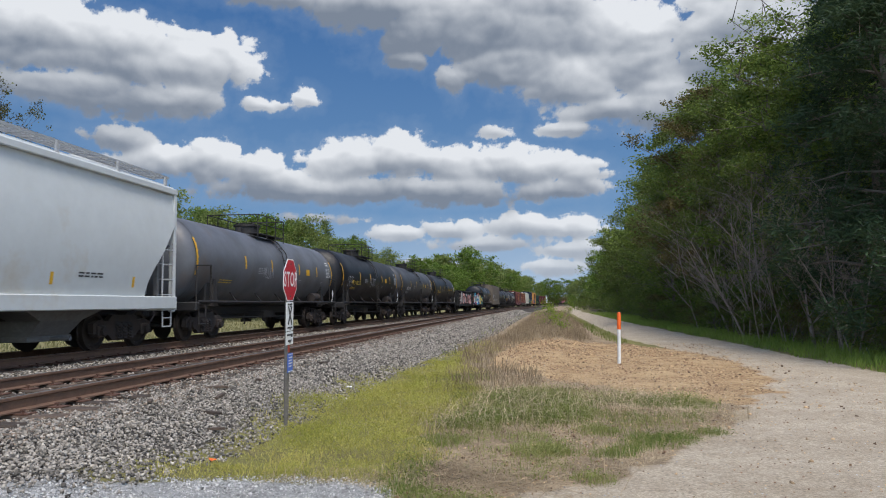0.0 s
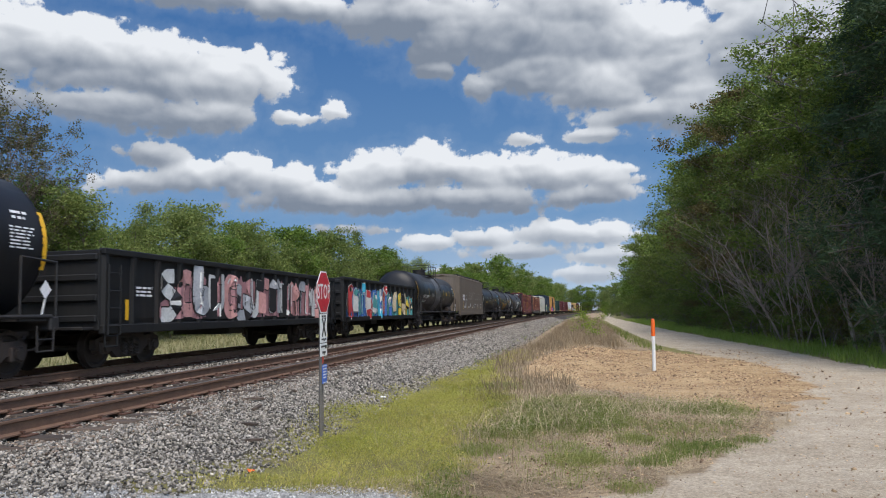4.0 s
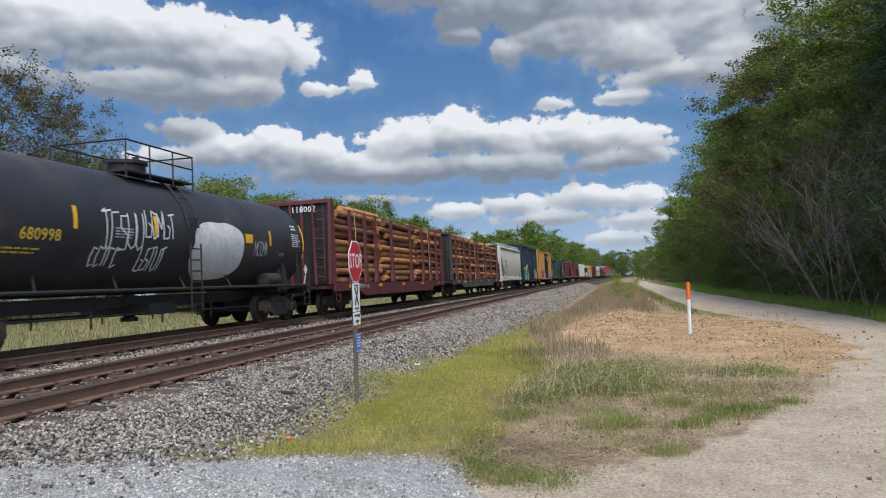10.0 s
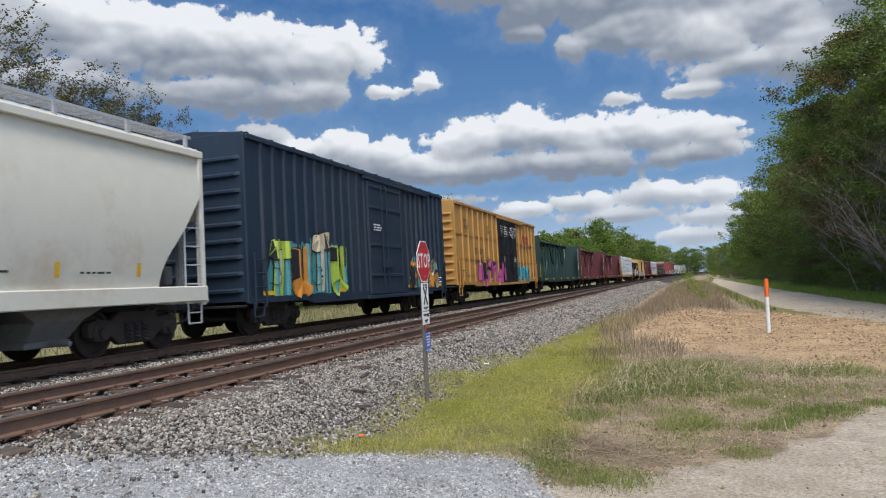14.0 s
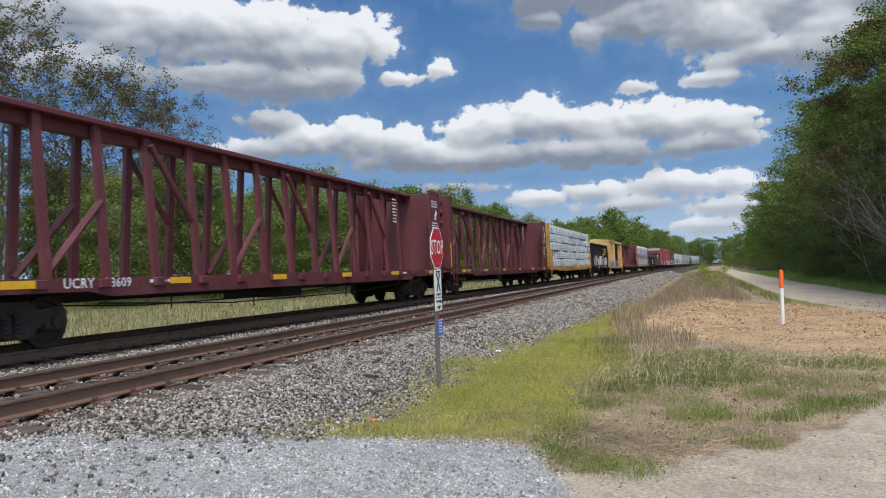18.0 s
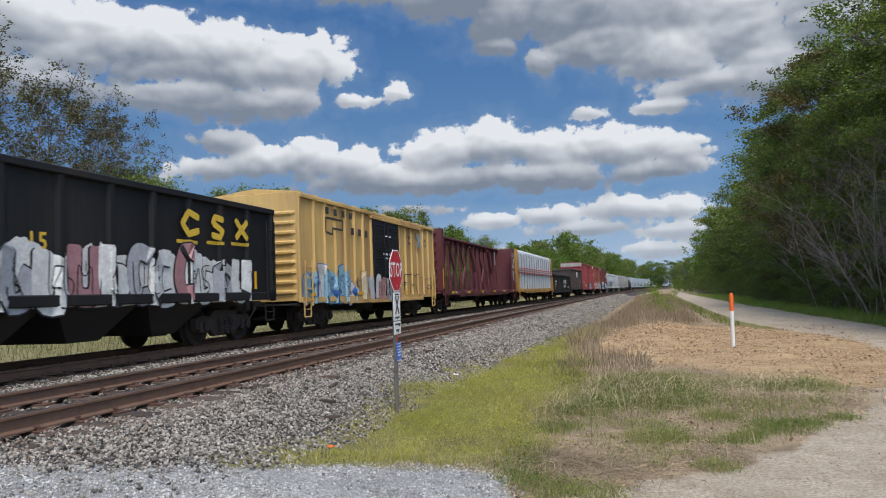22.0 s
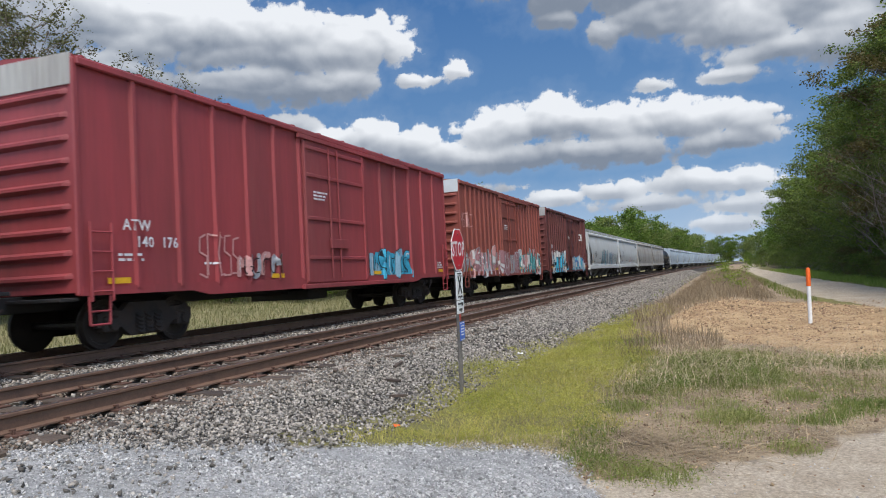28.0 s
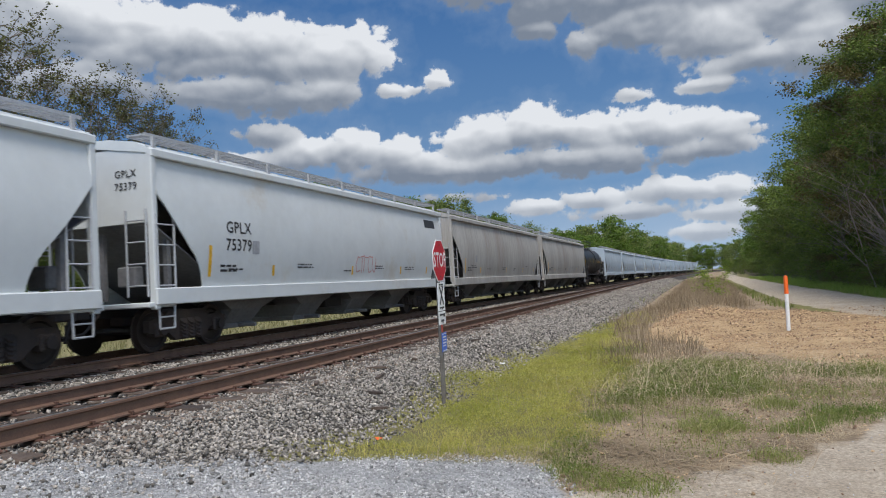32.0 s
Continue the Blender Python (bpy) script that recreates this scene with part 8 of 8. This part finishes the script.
def tree(name, label, seed, H, W, leaf, bark, n_leaf, size, base=.18, limbs=26, twigs=4, twig=.09, lean=0.0, pine=False, trunk_r=None, clump=.34, flat=.55, aspect=.55, group="trees", rise=(.2, .9), ragged=.25, full=.7):
    """A tapered trunk, limbs with forking twigs, and leaves in separate clumps round the twigs' ends."""
    r = np.random.RandomState(seed)
    rng = random.Random(seed)
    ob = thing(name, label, "tree" if name != "shrub" else "shrub", group)
    tr = trunk_r or H * .011
    mb = MB()
    pts = [Vector((lean * H * (k / 7) ** 1.5 + rng.uniform(-.16, .16) * (k > 0), rng.uniform(-.16, .16) * (k > 0), H * .93 * k / 7 - .3 * (k == 0))) for k in range(8)]
    for k in range(7):
        mb.cyl(pts[k], pts[k + 1], tr * (1 - k / 7.5), 8, tr * (1 - (k + 1) / 7.5), cap=k in (0, 6))
    tips = []
    for k in range(limbs):
        f = base + (1 - base) * (k + .5) / limbs
        i = min(int(f * 7), 6)
        p = pts[i].lerp(pts[i + 1], f * 7 - i)
        a = k * 2.4 + rng.uniform(-.5, .5)
        if pine:
            reach = W * .5 * (1.05 - f) ** full * rng.uniform(.7, 1.2)
            q = p + Vector((math.cos(a) * reach, math.sin(a) * reach, reach * rng.uniform(-.05, .3)))
        else:
            reach = W * .5 * (math.sin(math.pi * min(1, .18 + .78 * (f - base) / (1 - base))) ** full) * rng.uniform(1 - 2 * ragged, 1 + ragged)
            q = p + Vector((math.cos(a) * reach, math.sin(a) * reach, reach * rng.uniform(*rise)))
        mid = p.lerp(q, .5) + Vector((0, 0, reach * .08))
        mb.cyl(p, mid, tr * .32 * (1.1 - f * .6), 6, tr * .2 * (1.1 - f * .6), cap=False)
        mb.cyl(mid, q, tr * .2 * (1.1 - f * .6), 5, tr * .06, cap=False)
        tips.append(q)
        for j in range(twigs):
            t = p.lerp(q, rng.uniform(.3, .98))
            way = Vector((rng.uniform(-1, 1), rng.uniform(-1, 1), rng.uniform(-.3, .9))).normalized()
            u = t + way * max(reach, W * .12) * rng.uniform(.2, .5)
            mb.cyl(t, u, tr * twig, 4, tr * twig * .35, cap=False)
            tips.append(u)
            if rng.random() < .6:
                tips.append(t.lerp(u, .55) + Vector((rng.uniform(-.3, .3), rng.uniform(-.3, .3), rng.uniform(-.1, .35))) * clump * 2)
    part("trunk", mb, bark, ob, smooth=True)
    if n_leaf:
        T = np.array([t[:] for t in tips])
        wgt = r.uniform(.5, 1.4, len(T))
        share = wgt ** 2 / (wgt ** 2).sum()
        pick = r.choice(len(T), n_leaf, p=share)
        c = T[pick] + r.normal(size=(n_leaf, 3)) * clump * wgt[pick][:, None] * np.array([1, 1, flat])
        V, F = quads(c, r.uniform(.55, 1.2, n_leaf) * size, r, .6, aspect)
        raw_mesh("crown", V, F, leaf, parent=ob, kind="")
    return ob


def bare_tree(label, seed, H, group):
    """A leafless tree of several arching stems that fork into fine pale branches."""
    rng = random.Random(seed)
    ob = thing("bare_tree", label, "tree", group)

    def grow(mb, p, way, length, r, depth):
        steps = 4 if depth < 2 else 2
        for k in range(steps):
            way = (way + Vector((rng.uniform(-.16, .16), rng.uniform(-.16, .16), rng.uniform(-.08, .08)))).normalized()
            q = p + way * length / steps
            r2 = r * .80
            mb.cyl(p, q, r, 6 if depth < 2 else 4, r2, cap=False)
            if depth < 3:
                for _ in range(2 if depth < 2 else 1):
                    out = Vector((rng.uniform(-1, 1), rng.uniform(-1, 1), rng.uniform(.1, .8))).normalized()
                    grow(mb, q, (way * .6 + out).normalized(), length * rng.uniform(.34, .55), r2 * .55, depth + 1)
            p, r = q, r2
    for k in range(3):
        mb = MB()
        a = k * 2.1 + rng.uniform(-.5, .5)
        lay = rng.uniform(.15, .75)
        grow(mb, Vector((math.cos(a) * .15, math.sin(a) * .15, -.2)), Vector((math.cos(a) * lay, math.sin(a) * lay, 1)).normalized(), H * rng.uniform(.6, 1.0), H * rng.uniform(.005, .008), 0)
        part("stem", mb, M_PALEBARK, ob, smooth=True)
    return ob


def plant(proto, spots, seed, first=True):
    """Stands copies of a tree at spots (x, y, scale)."""
    rng = random.Random(seed)
    for k, (x, y, s) in enumerate(spots):
        z = float(height(np.array([x]), np.array([y]))[0]) - .05
        m = pose(x, y, z, 0, 0, rng.uniform(0, 360)) @ Matrix.Diagonal((s * rng.uniform(.9, 1.1), s * rng.uniform(.9, 1.1), s, 1))
        if k == 0:
            proto.matrix_basis = m
        else:
            c = copy_thing(proto, Matrix.Identity(4))
            c.matrix_basis = m


def woods():
    rng = random.Random(77)
    g = "trees along the dirt road"
    kinds = [("tall leafy green tree beside the dirt road", M_LEAF, .36), ("dark green leafy tree at the wood's edge", M_LEAFDARK, .38), ("tall leafy green tree with an open crown", M_LEAF, .32), ("tree with brownish young spring leaves", M_LEAFBROWN, .34)]
    big = [tree("roadside_tree", lab, 100 + v, 17, 7.8, leaf, M_BARK, 24000, .105, .08, 46, twigs=3, group=g, clump=cl, ragged=.3, full=.5) for v, (lab, leaf, cl) in enumerate(kinds)]
    back = [tree("roadside_tree", "tall leafy green tree farther along the road", 110 + v, 17, 7.8, (M_LEAF, M_LEAFDARK)[v], M_BARK, 10000, .16, .08, 40, twigs=3, group=g, clump=.46, ragged=.3, full=.55) for v in range(2)]
    spots, far = [[], [], [], []], [[], []]
    for k in range(46):
        y = 30 + 130 * (k / 45) ** 1.15
        x = 17.0 + (k % 3) * 2.6 + rng.uniform(-.8, .8) + float(bend(y)) * .4 + 3.6 * min(1, max(0, y - 60) / 25)
        spot = (x, y + rng.uniform(-1, 1), rng.uniform(.82, 1.1) * (1.0 if y > 42 else .86))
        if y < 74:
            spots[(0, 1, 3, 2, 1, 0, 1)[k % 7]].append(spot)
        else:
            far[k % 2].append(spot)
    for p, s in zip(big + back, spots + far):
        plant(p, s, 5)
    spring = tree("roadside_tree", "slender tree with pale green spring leaves, open crown", 118, 17.5, 8.5, M_LEAFSPRING, M_BARK, 12000, .075, .35, 34, twigs=5, twig=.12, clump=.26, group=g, ragged=.3, rise=(.3, 1.1))
    plant(spring, [(18.6, 29.5, .98), (19.5, 33.0, 1.0)], 25)
    pine = tree("pine_tree", "dark green pine tree at the road edge", 120, 19, 8.5, M_PINE, M_BARK, 42000, .15, .05, 64, twigs=4, pine=True, clump=.27, flat=.7, aspect=.17, group=g)
    plant(pine, [(17.2, 23.5, .95), (18.5, 27.5, .95), (20.5, 19.5, 1.05), (17.4, 18.0, .8), (21, 35, 1.0)], 6)
    bare = [bare_tree("leafless grey brush tree at the wood's edge", 130 + v, 7.4, g) for v in range(3)]
    plant(bare[0], [(15.9, 27, .85), (15.6, 34.5, 1.0), (16.2, 39.6, 1.0)], 7)
    plant(bare[1], [(15.8, 30.0, .9), (15.9, 36.5, 1.05), (15.8, 23.5, .7)], 8)
    plant(bare[2], [(15.5, 32.2, .95), (16.0, 25.0, .8), (15.9, 46, .9)], 18)
    g = "shrubs at the foot of the trees"
    sh = [tree("shrub", lab, 140 + v, 2.6, 3.0, (M_LEAF, M_LEAFDARK, M_LEAFBROWN)[v], M_BARK, 3600, .05, .02, 20, twigs=4, trunk_r=.04, clump=.17, group=g) for v, lab in enumerate(("low leafy green shrub under the trees", "low dark green shrub under the trees", "low brownish dry shrub at the wood's edge"))]
    low = [[], [], []]
    for k in range(44):
        y = 17 + 125 * (k / 43) ** 1.2
        low[k % 2].append((float(road_right(y)) + 2.6 + rng.uniform(-.2, 1.8), y, rng.uniform(.55, 1.35)))
    for k in range(34):
        y = 18 + 50 * k / 33
        low[(0, 2, 1)[k % 3]].append((float(road_right(y)) + 2.0 + rng.uniform(-.3, .9), y + rng.uniform(-.5, .5), rng.uniform(.4, .95)))
    # beyond the train
    g = "trees beyond the railway"
    young = [tree("young_tree", "young leafy green tree beyond the railway", 150 + v, 7.5, 5.0, (M_LEAFYOUNG, M_LEAFMID, M_LEAFYOUNG)[v], M_BARK, 7500, .10, .06, 34, twigs=3, trunk_r=.07, clump=.3, group=g, ragged=.3) for v in range(3)]
    near = [tree("young_tree", "young leafy scrub tree behind the far track", 156 + v, 6.2, 4.6, (M_LEAFYOUNG, M_LEAFMID)[v], M_TWIG, 14000, .072, .05, 50, twigs=3, trunk_r=.06, clump=.30, group=g, ragged=.3) for v in range(2)]
    S, Q = [[], [], []], [[], []]
    for k in range(84):
        y = 6 + 190 * (k / 83) ** 1.25
        x = -17.5 - (k % 4) * 2.8 + rng.uniform(-1, 1) + float(bend(y))
        size = rng.uniform(.85, 1.2) * (1.0 + max(0, y - 90) / 400)
        if y < 46:
            Q[k % 2].append((x - 1.0, y, size * (1.18 if y > 29 else .9)))
        else:
            S[k % 3].append((x, y, size * (1.1 if y < 85 else 1.0)))
    for k in range(22):
        y = 33 + 2.6 * k
        S[k % 3].append((-16.2 + rng.uniform(-1.2, .8), y + rng.uniform(-1, 1), rng.uniform(.62, .9)))
    for k in range(26):
        S[k % 3].append((-30.5 - (k % 3) * 2.6 + rng.uniform(-1, 1), -6 + k * 2.6, rng.uniform(.95, 1.25)))
    for p, s in zip(young + near, S + Q):
        plant(p, s, 11)
    thin = [tree("thin_tree", "thin open-crowned tree with reddish young leaves", 160 + v, 11.5, 6.5, M_LEAFRED, M_TWIG, 5200, .068, .25, 30, twigs=4, twig=.16, trunk_r=.09, clump=.17, flat=.6, group=g, rise=(.5, 1.5), ragged=.3) for v in range(2)]
    plant(thin[0], [(-19, 16, 1.0), (-21.5, 24, 1.03), (-18.5, 12, .9), (-23, 17.5, 1.06), (-20.3, 18, 1.0), (-20.5, 25.5, 1.0), (-21, 31, .88)], 12)
    plant(thin[1], [(-20, 20, 1.0), (-18, 8.5, .88), (-21, 13, 1.0), (-19.5, 27.5, .92), (-22.5, 21, 1.15), (-20, 29, .9), (-21.5, 27, 1.0)], 13)
    tip = tree("conifer_tree", "slim green conifer standing over the scrub", 170, 15, 5.0, M_LEAFDARK, M_BARK, 7000, .12, .1, 44, pine=True, clump=.3, group=g)
    plant(tip, [(-20.5, 85, .8), (-22.5, 106, .8), (-24, 118, .8), (-18.5, 66, .66)], 14)
    slim = tree("conifer_tree", "slim pointed young tree above the scrub", 171, 8.5, 3.2, M_LEAFYOUNG, M_TWIG, 5200, .07, .1, 40, twigs=3, pine=True, clump=.2, flat=.8, group=g)
    plant(slim, [(-18.5, 27, .8), (-19.5, 31.5, .95), (-18.2, 35, .82), (-20, 39, 1.0), (-19, 44, .9), (-19.5, 52, 1.05), (-18.5, 58, .95), (-20.5, 73, 1.2), (-19, 79, 1.1), (-19, 96, 1.2)], 24)
    farw = [tree("far_tree", "broad green tree in the distance", 180 + v, 16, 11, (M_LEAFYOUNG, M_LEAFMID)[v], M_BARK, 4200, .32, .06, 30, group=g, clump=.62, ragged=.3, full=.5) for v in range(2)]
    A, B = [], []
    for k in range(16):
        y = 118 + 9.0 * k
        (A if k % 2 else B).append((-13.5 + float(bend(y)) + rng.uniform(-2.5, 1.0) - (k % 2) * 3, y, rng.uniform(.4, .56) * (1 + (y - 118) / 300)))
    for k in range(40):
        y = 190 + 260 * (k / 39) ** 1.1
        x = -14 + float(bend(y)) + rng.uniform(-4, 3) - (k % 3) * 6
        (A if k % 2 else B).append((x, y, rng.uniform(.75, 1.0)))
    for k in range(26):
        (A if k % 2 else B).append((21.5 + float(bend(160 + k * 10)) * .8 + rng.uniform(0, 5) + (k % 2) * 6, 160 + k * 10, rng.uniform(.8, 1.1)))
    for k in range(16):
        (A if k % 2 else B).append((10 + k * 2.4 + rng.uniform(-2, 2), 345 + rng.uniform(-15, 40), rng.uniform(.6, .85)))
    for k in range(14):
        (A if k % 2 else B).append((18 + k * 1.6 + rng.uniform(-1, 1), 300 + rng.uniform(-20, 30), rng.uniform(.26, .4)))
    (A if k % 2 else B).append((22.5, 372, .78))
    plant(farw[0], A, 15), plant(farw[1], B, 16)
    for k in range(10):
        low[k % 2].append((13.6 + k * .8 + rng.uniform(-.4, .4), 172 + 3 * k, rng.uniform(.9, 1.5)))
    for p, s in zip(sh, low):
        plant(p, s, 9)
    sap = tree("shrub", "small bright green sapling on the weedy bank", 190, 1.3, 1.2, M_LEAFBRIGHT, M_BARK, 420, .05, .1, 10, trunk_r=.02, clump=.14, group="saplings on the bank")
    plant(sap, [(6.3, 42, 1.0), (6.9, 36, .8), (6.2, 70, 1.4), (6.9, 74, 1.1), (9.3, 92, 1.5)], 17)

woods()


# ---- signs ----
def stop_sign():
    ob = thing("stop_sign", "red stop sign on a galvanised post with crossing plates", "sign", at=pose(2.38, 8.5, 0, .6, -1.0, 92))
    part("post", MB().extrude([(-.035, -.02), (-.035, .015), (-.02, .03), (.02, .03), (.035, .015), (.035, -.02), (.022, -.02), (.012, .012), (-.012, .012), (-.022, -.02)], "z", -.95, 1.6), M_POST, ob)
    zc, R = 1.34, .292
    octo = lambda r, y: [(r / math.cos(math.pi / 8) * math.sin(math.pi / 8 + k * math.pi / 4), y, zc + r / math.cos(math.pi / 8) * math.cos(math.pi / 8 + k * math.pi / 4)) for k in range(8)]
    face = part("octagon_plate", MB().loft([octo(R, -.036), octo(R, -.030)]), M_SIGNWHITE, ob)
    part("red_field", MB().loft([octo(R * .94, -.0385), octo(R * .94, -.0365)]), M_STOPRED, face)
    me = text_mesh("STOP", M_SIGNWHITE).copy()
    for v in me.vertices:
        v.co = (v.co.x * .225, -.041, v.co.y * .29 + zc)
    part("stop_lettering", me, M_SIGNWHITE, face)
    plate = part("crossing_plate", MB().cbox(-.155, .155, -.036, -.028, .64, 1.035, .003), M_SIGNWHITE, ob)
    part("crossbuck", MB().extrude([(-.092, -.115), (.062, .135), (.092, .115), (-.062, -.135)], "y", -.040, -.0365).extrude([(.092, -.115), (-.062, .135), (-.092, .115), (.062, -.135)], "y", -.042, -.0385), M_BLACKPAINT, plate).location.z = .855
    for x0, x1, z0 in ((-.09, -.03, .995), (-.01, .09, .995), (-.1, .0, .675), (.02, .1, .675)):
        part("small_lettering", MB().box(x0, x1, -.0395, -.0365, z0, z0 + .022), M_BLACKPAINT, plate)
    tag = part("lower_plate", MB().cbox(-.155, .155, -.036, -.028, .45, .63, .003), M_SIGNWHITE, ob)
    part("arrow_bar", MB().box(-.12, .12, -.0395, -.0365, .575, .6).box(-.07, .07, -.0395, -.0365, .49, .52).box(.05, .12, -.0395, -.0365, .555, .575), M_BLACKPAINT, tag)
    part("red_strip", MB().box(-.037, .037, -.026, -.021, .35, .45), M_POSTRED, ob)
    blue = part("blue_notice", MB().cbox(-.10, .115, -.046, -.038, .075, .335, .004), M_SIGNBLUE, ob)
    part("white_border", MB().box(-.09, .105, -.0485, -.0465, .315, .323).box(-.09, .105, -.0485, -.0465, .085, .093), M_SIGNWHITE, blue)
    part("notice_lettering", MB().box(-.06, .085, -.0485, -.0465, .27, .285).box(-.06, .07, -.0485, -.0465, .23, .245).box(-.06, .085, -.0485, -.0465, .19, .205).box(-.06, .06, -.0485, -.0465, .15, .165), M_SIGNWHITE, blue)
    for z in (1.56, 1.12, .98, .67, .48):
        part("bolt", MB().cyl((0, -.046, z), (0, -.03, z), .012, 6), M_POST, ob)


def marker_post():
    ob = thing("marker_post", "white plastic marker post with orange top sleeve", "marker post", at=pose(8.07, 20.1, 0, .6, 1.0, 0))
    part("post", MB().cyl((0, 0, -.9), (0, 0, .25), .05, 14), M_MARKWHITE, ob, smooth=True)
    part("sleeve", MB().revolve([(.22, .055), (.64, .055), (.69, .045), (.71, .02)], 14, "z"), M_ORANGE, ob, "orange plastic sleeve", smooth=True)


def litter():
    """A few bits of rubbish and fallen wood seen on the stones."""
    def ground_z(x, y):
        return float(height(np.array([x]), np.array([y]))[0])
    ob = thing("scrap_paper", "crumpled white scrap lying on the ballast", "litter", at=pose(2.15, 12.6, ground_z(2.15, 12.6) + .02, 12, 8, 30) @ Matrix.Diagonal((.5, .5, .5, 1)))
    part("sheet", MB().loft([[(-.1, -.06, 0), (.0, -.07, .02), (.1, -.05, 0), (.1, -.045, .006), (0, -.065, .028), (-.1, -.055, .006)], [(-.09, .06, .03), (.01, .05, .0), (.11, .07, .025), (.11, .072, .031), (.01, .055, .008), (-.09, .065, .036)]]), M_SIGNWHITE, ob)
    ob = thing("scrap_plastic", "small orange plastic scrap at the verge", "litter", at=pose(2.43, 6.17, ground_z(2.43, 6.17) + .02, 5, 4, 50))
    part("sheet", MB().loft([[(-.035, -.03, 0), (.03, -.025, .012), (.03, -.02, .018), (-.035, -.025, .006)], [(-.03, .03, .014), (.035, .025, .0), (.035, .03, .006), (-.03, .035, .02)]]), M_ORANGE, ob)
    rng = random.Random(31)
    for k in range(7):
        x, y = rng.uniform(.9, 1.9), rng.uniform(6, 20)
        ob = thing("wood_fragment", "dark splintered wood fragment lying on the ballast", "debris", "wood fragments on the ballast", at=pose(x + float(bend(y)), y, ground_z(x, y) + .035, rng.uniform(-6, 6), rng.uniform(-6, 6), rng.uniform(0, 180)))
        part("splinter", MB().loft([[(-.02, -.16, -.012), (.03, -.17, -.012), (.025, -.16, .02), (-.02, -.17, .015)], [(-.035, .02, -.016), (.035, .0, -.016), (.03, .01, .024), (-.03, .0, .02)], [(-.015, .17, -.01), (.02, .19, -.01), (.012, .18, .012), (-.012, .17, .012)]]), M_TIE, ob)


litter()
stop_sign()
marker_post()


def motions():
    for ob, c, half in MOVING:
        rows = []
        for i in range(17):
            t = i * 2.0
            s = c - SPEED * t
            a, b = on_track(s - half, FAR_C), on_track(s + half, FAR_C)
            rows.append((t, pose((a[0] + b[0]) / 2, (a[1] + b[1]) / 2, 0, 0, 0, -math.degrees(math.atan2(b[0] - a[0], b[1] - a[1])))))
        walk(ob, rows)
    for w, q, s0 in WHEELS:
        # each wheel rolls while it is near enough to be seen turning
        t0, t1 = max(0.0, (s0 - 42) / SPEED), min(32.0, (s0 - 2) / SPEED)
        if t1 <= 0 or t0 >= 32:
            continue
        f0, f1 = int(t0 * FPS), int(t1 * FPS)
        turn = lambda f: pose(0, q, .44, math.degrees(SPEED * f / FPS / .44) % 360)
        rows = [(f / FPS, turn(f)) for f in range(f0, f1 + 1)]
        if f0 > 0:
            rows.insert(0, (0.0, turn(f0)))
        if f1 < 32 * FPS:
            rows.append((32.0, turn(f1)))
        walk(w, rows)


motions()
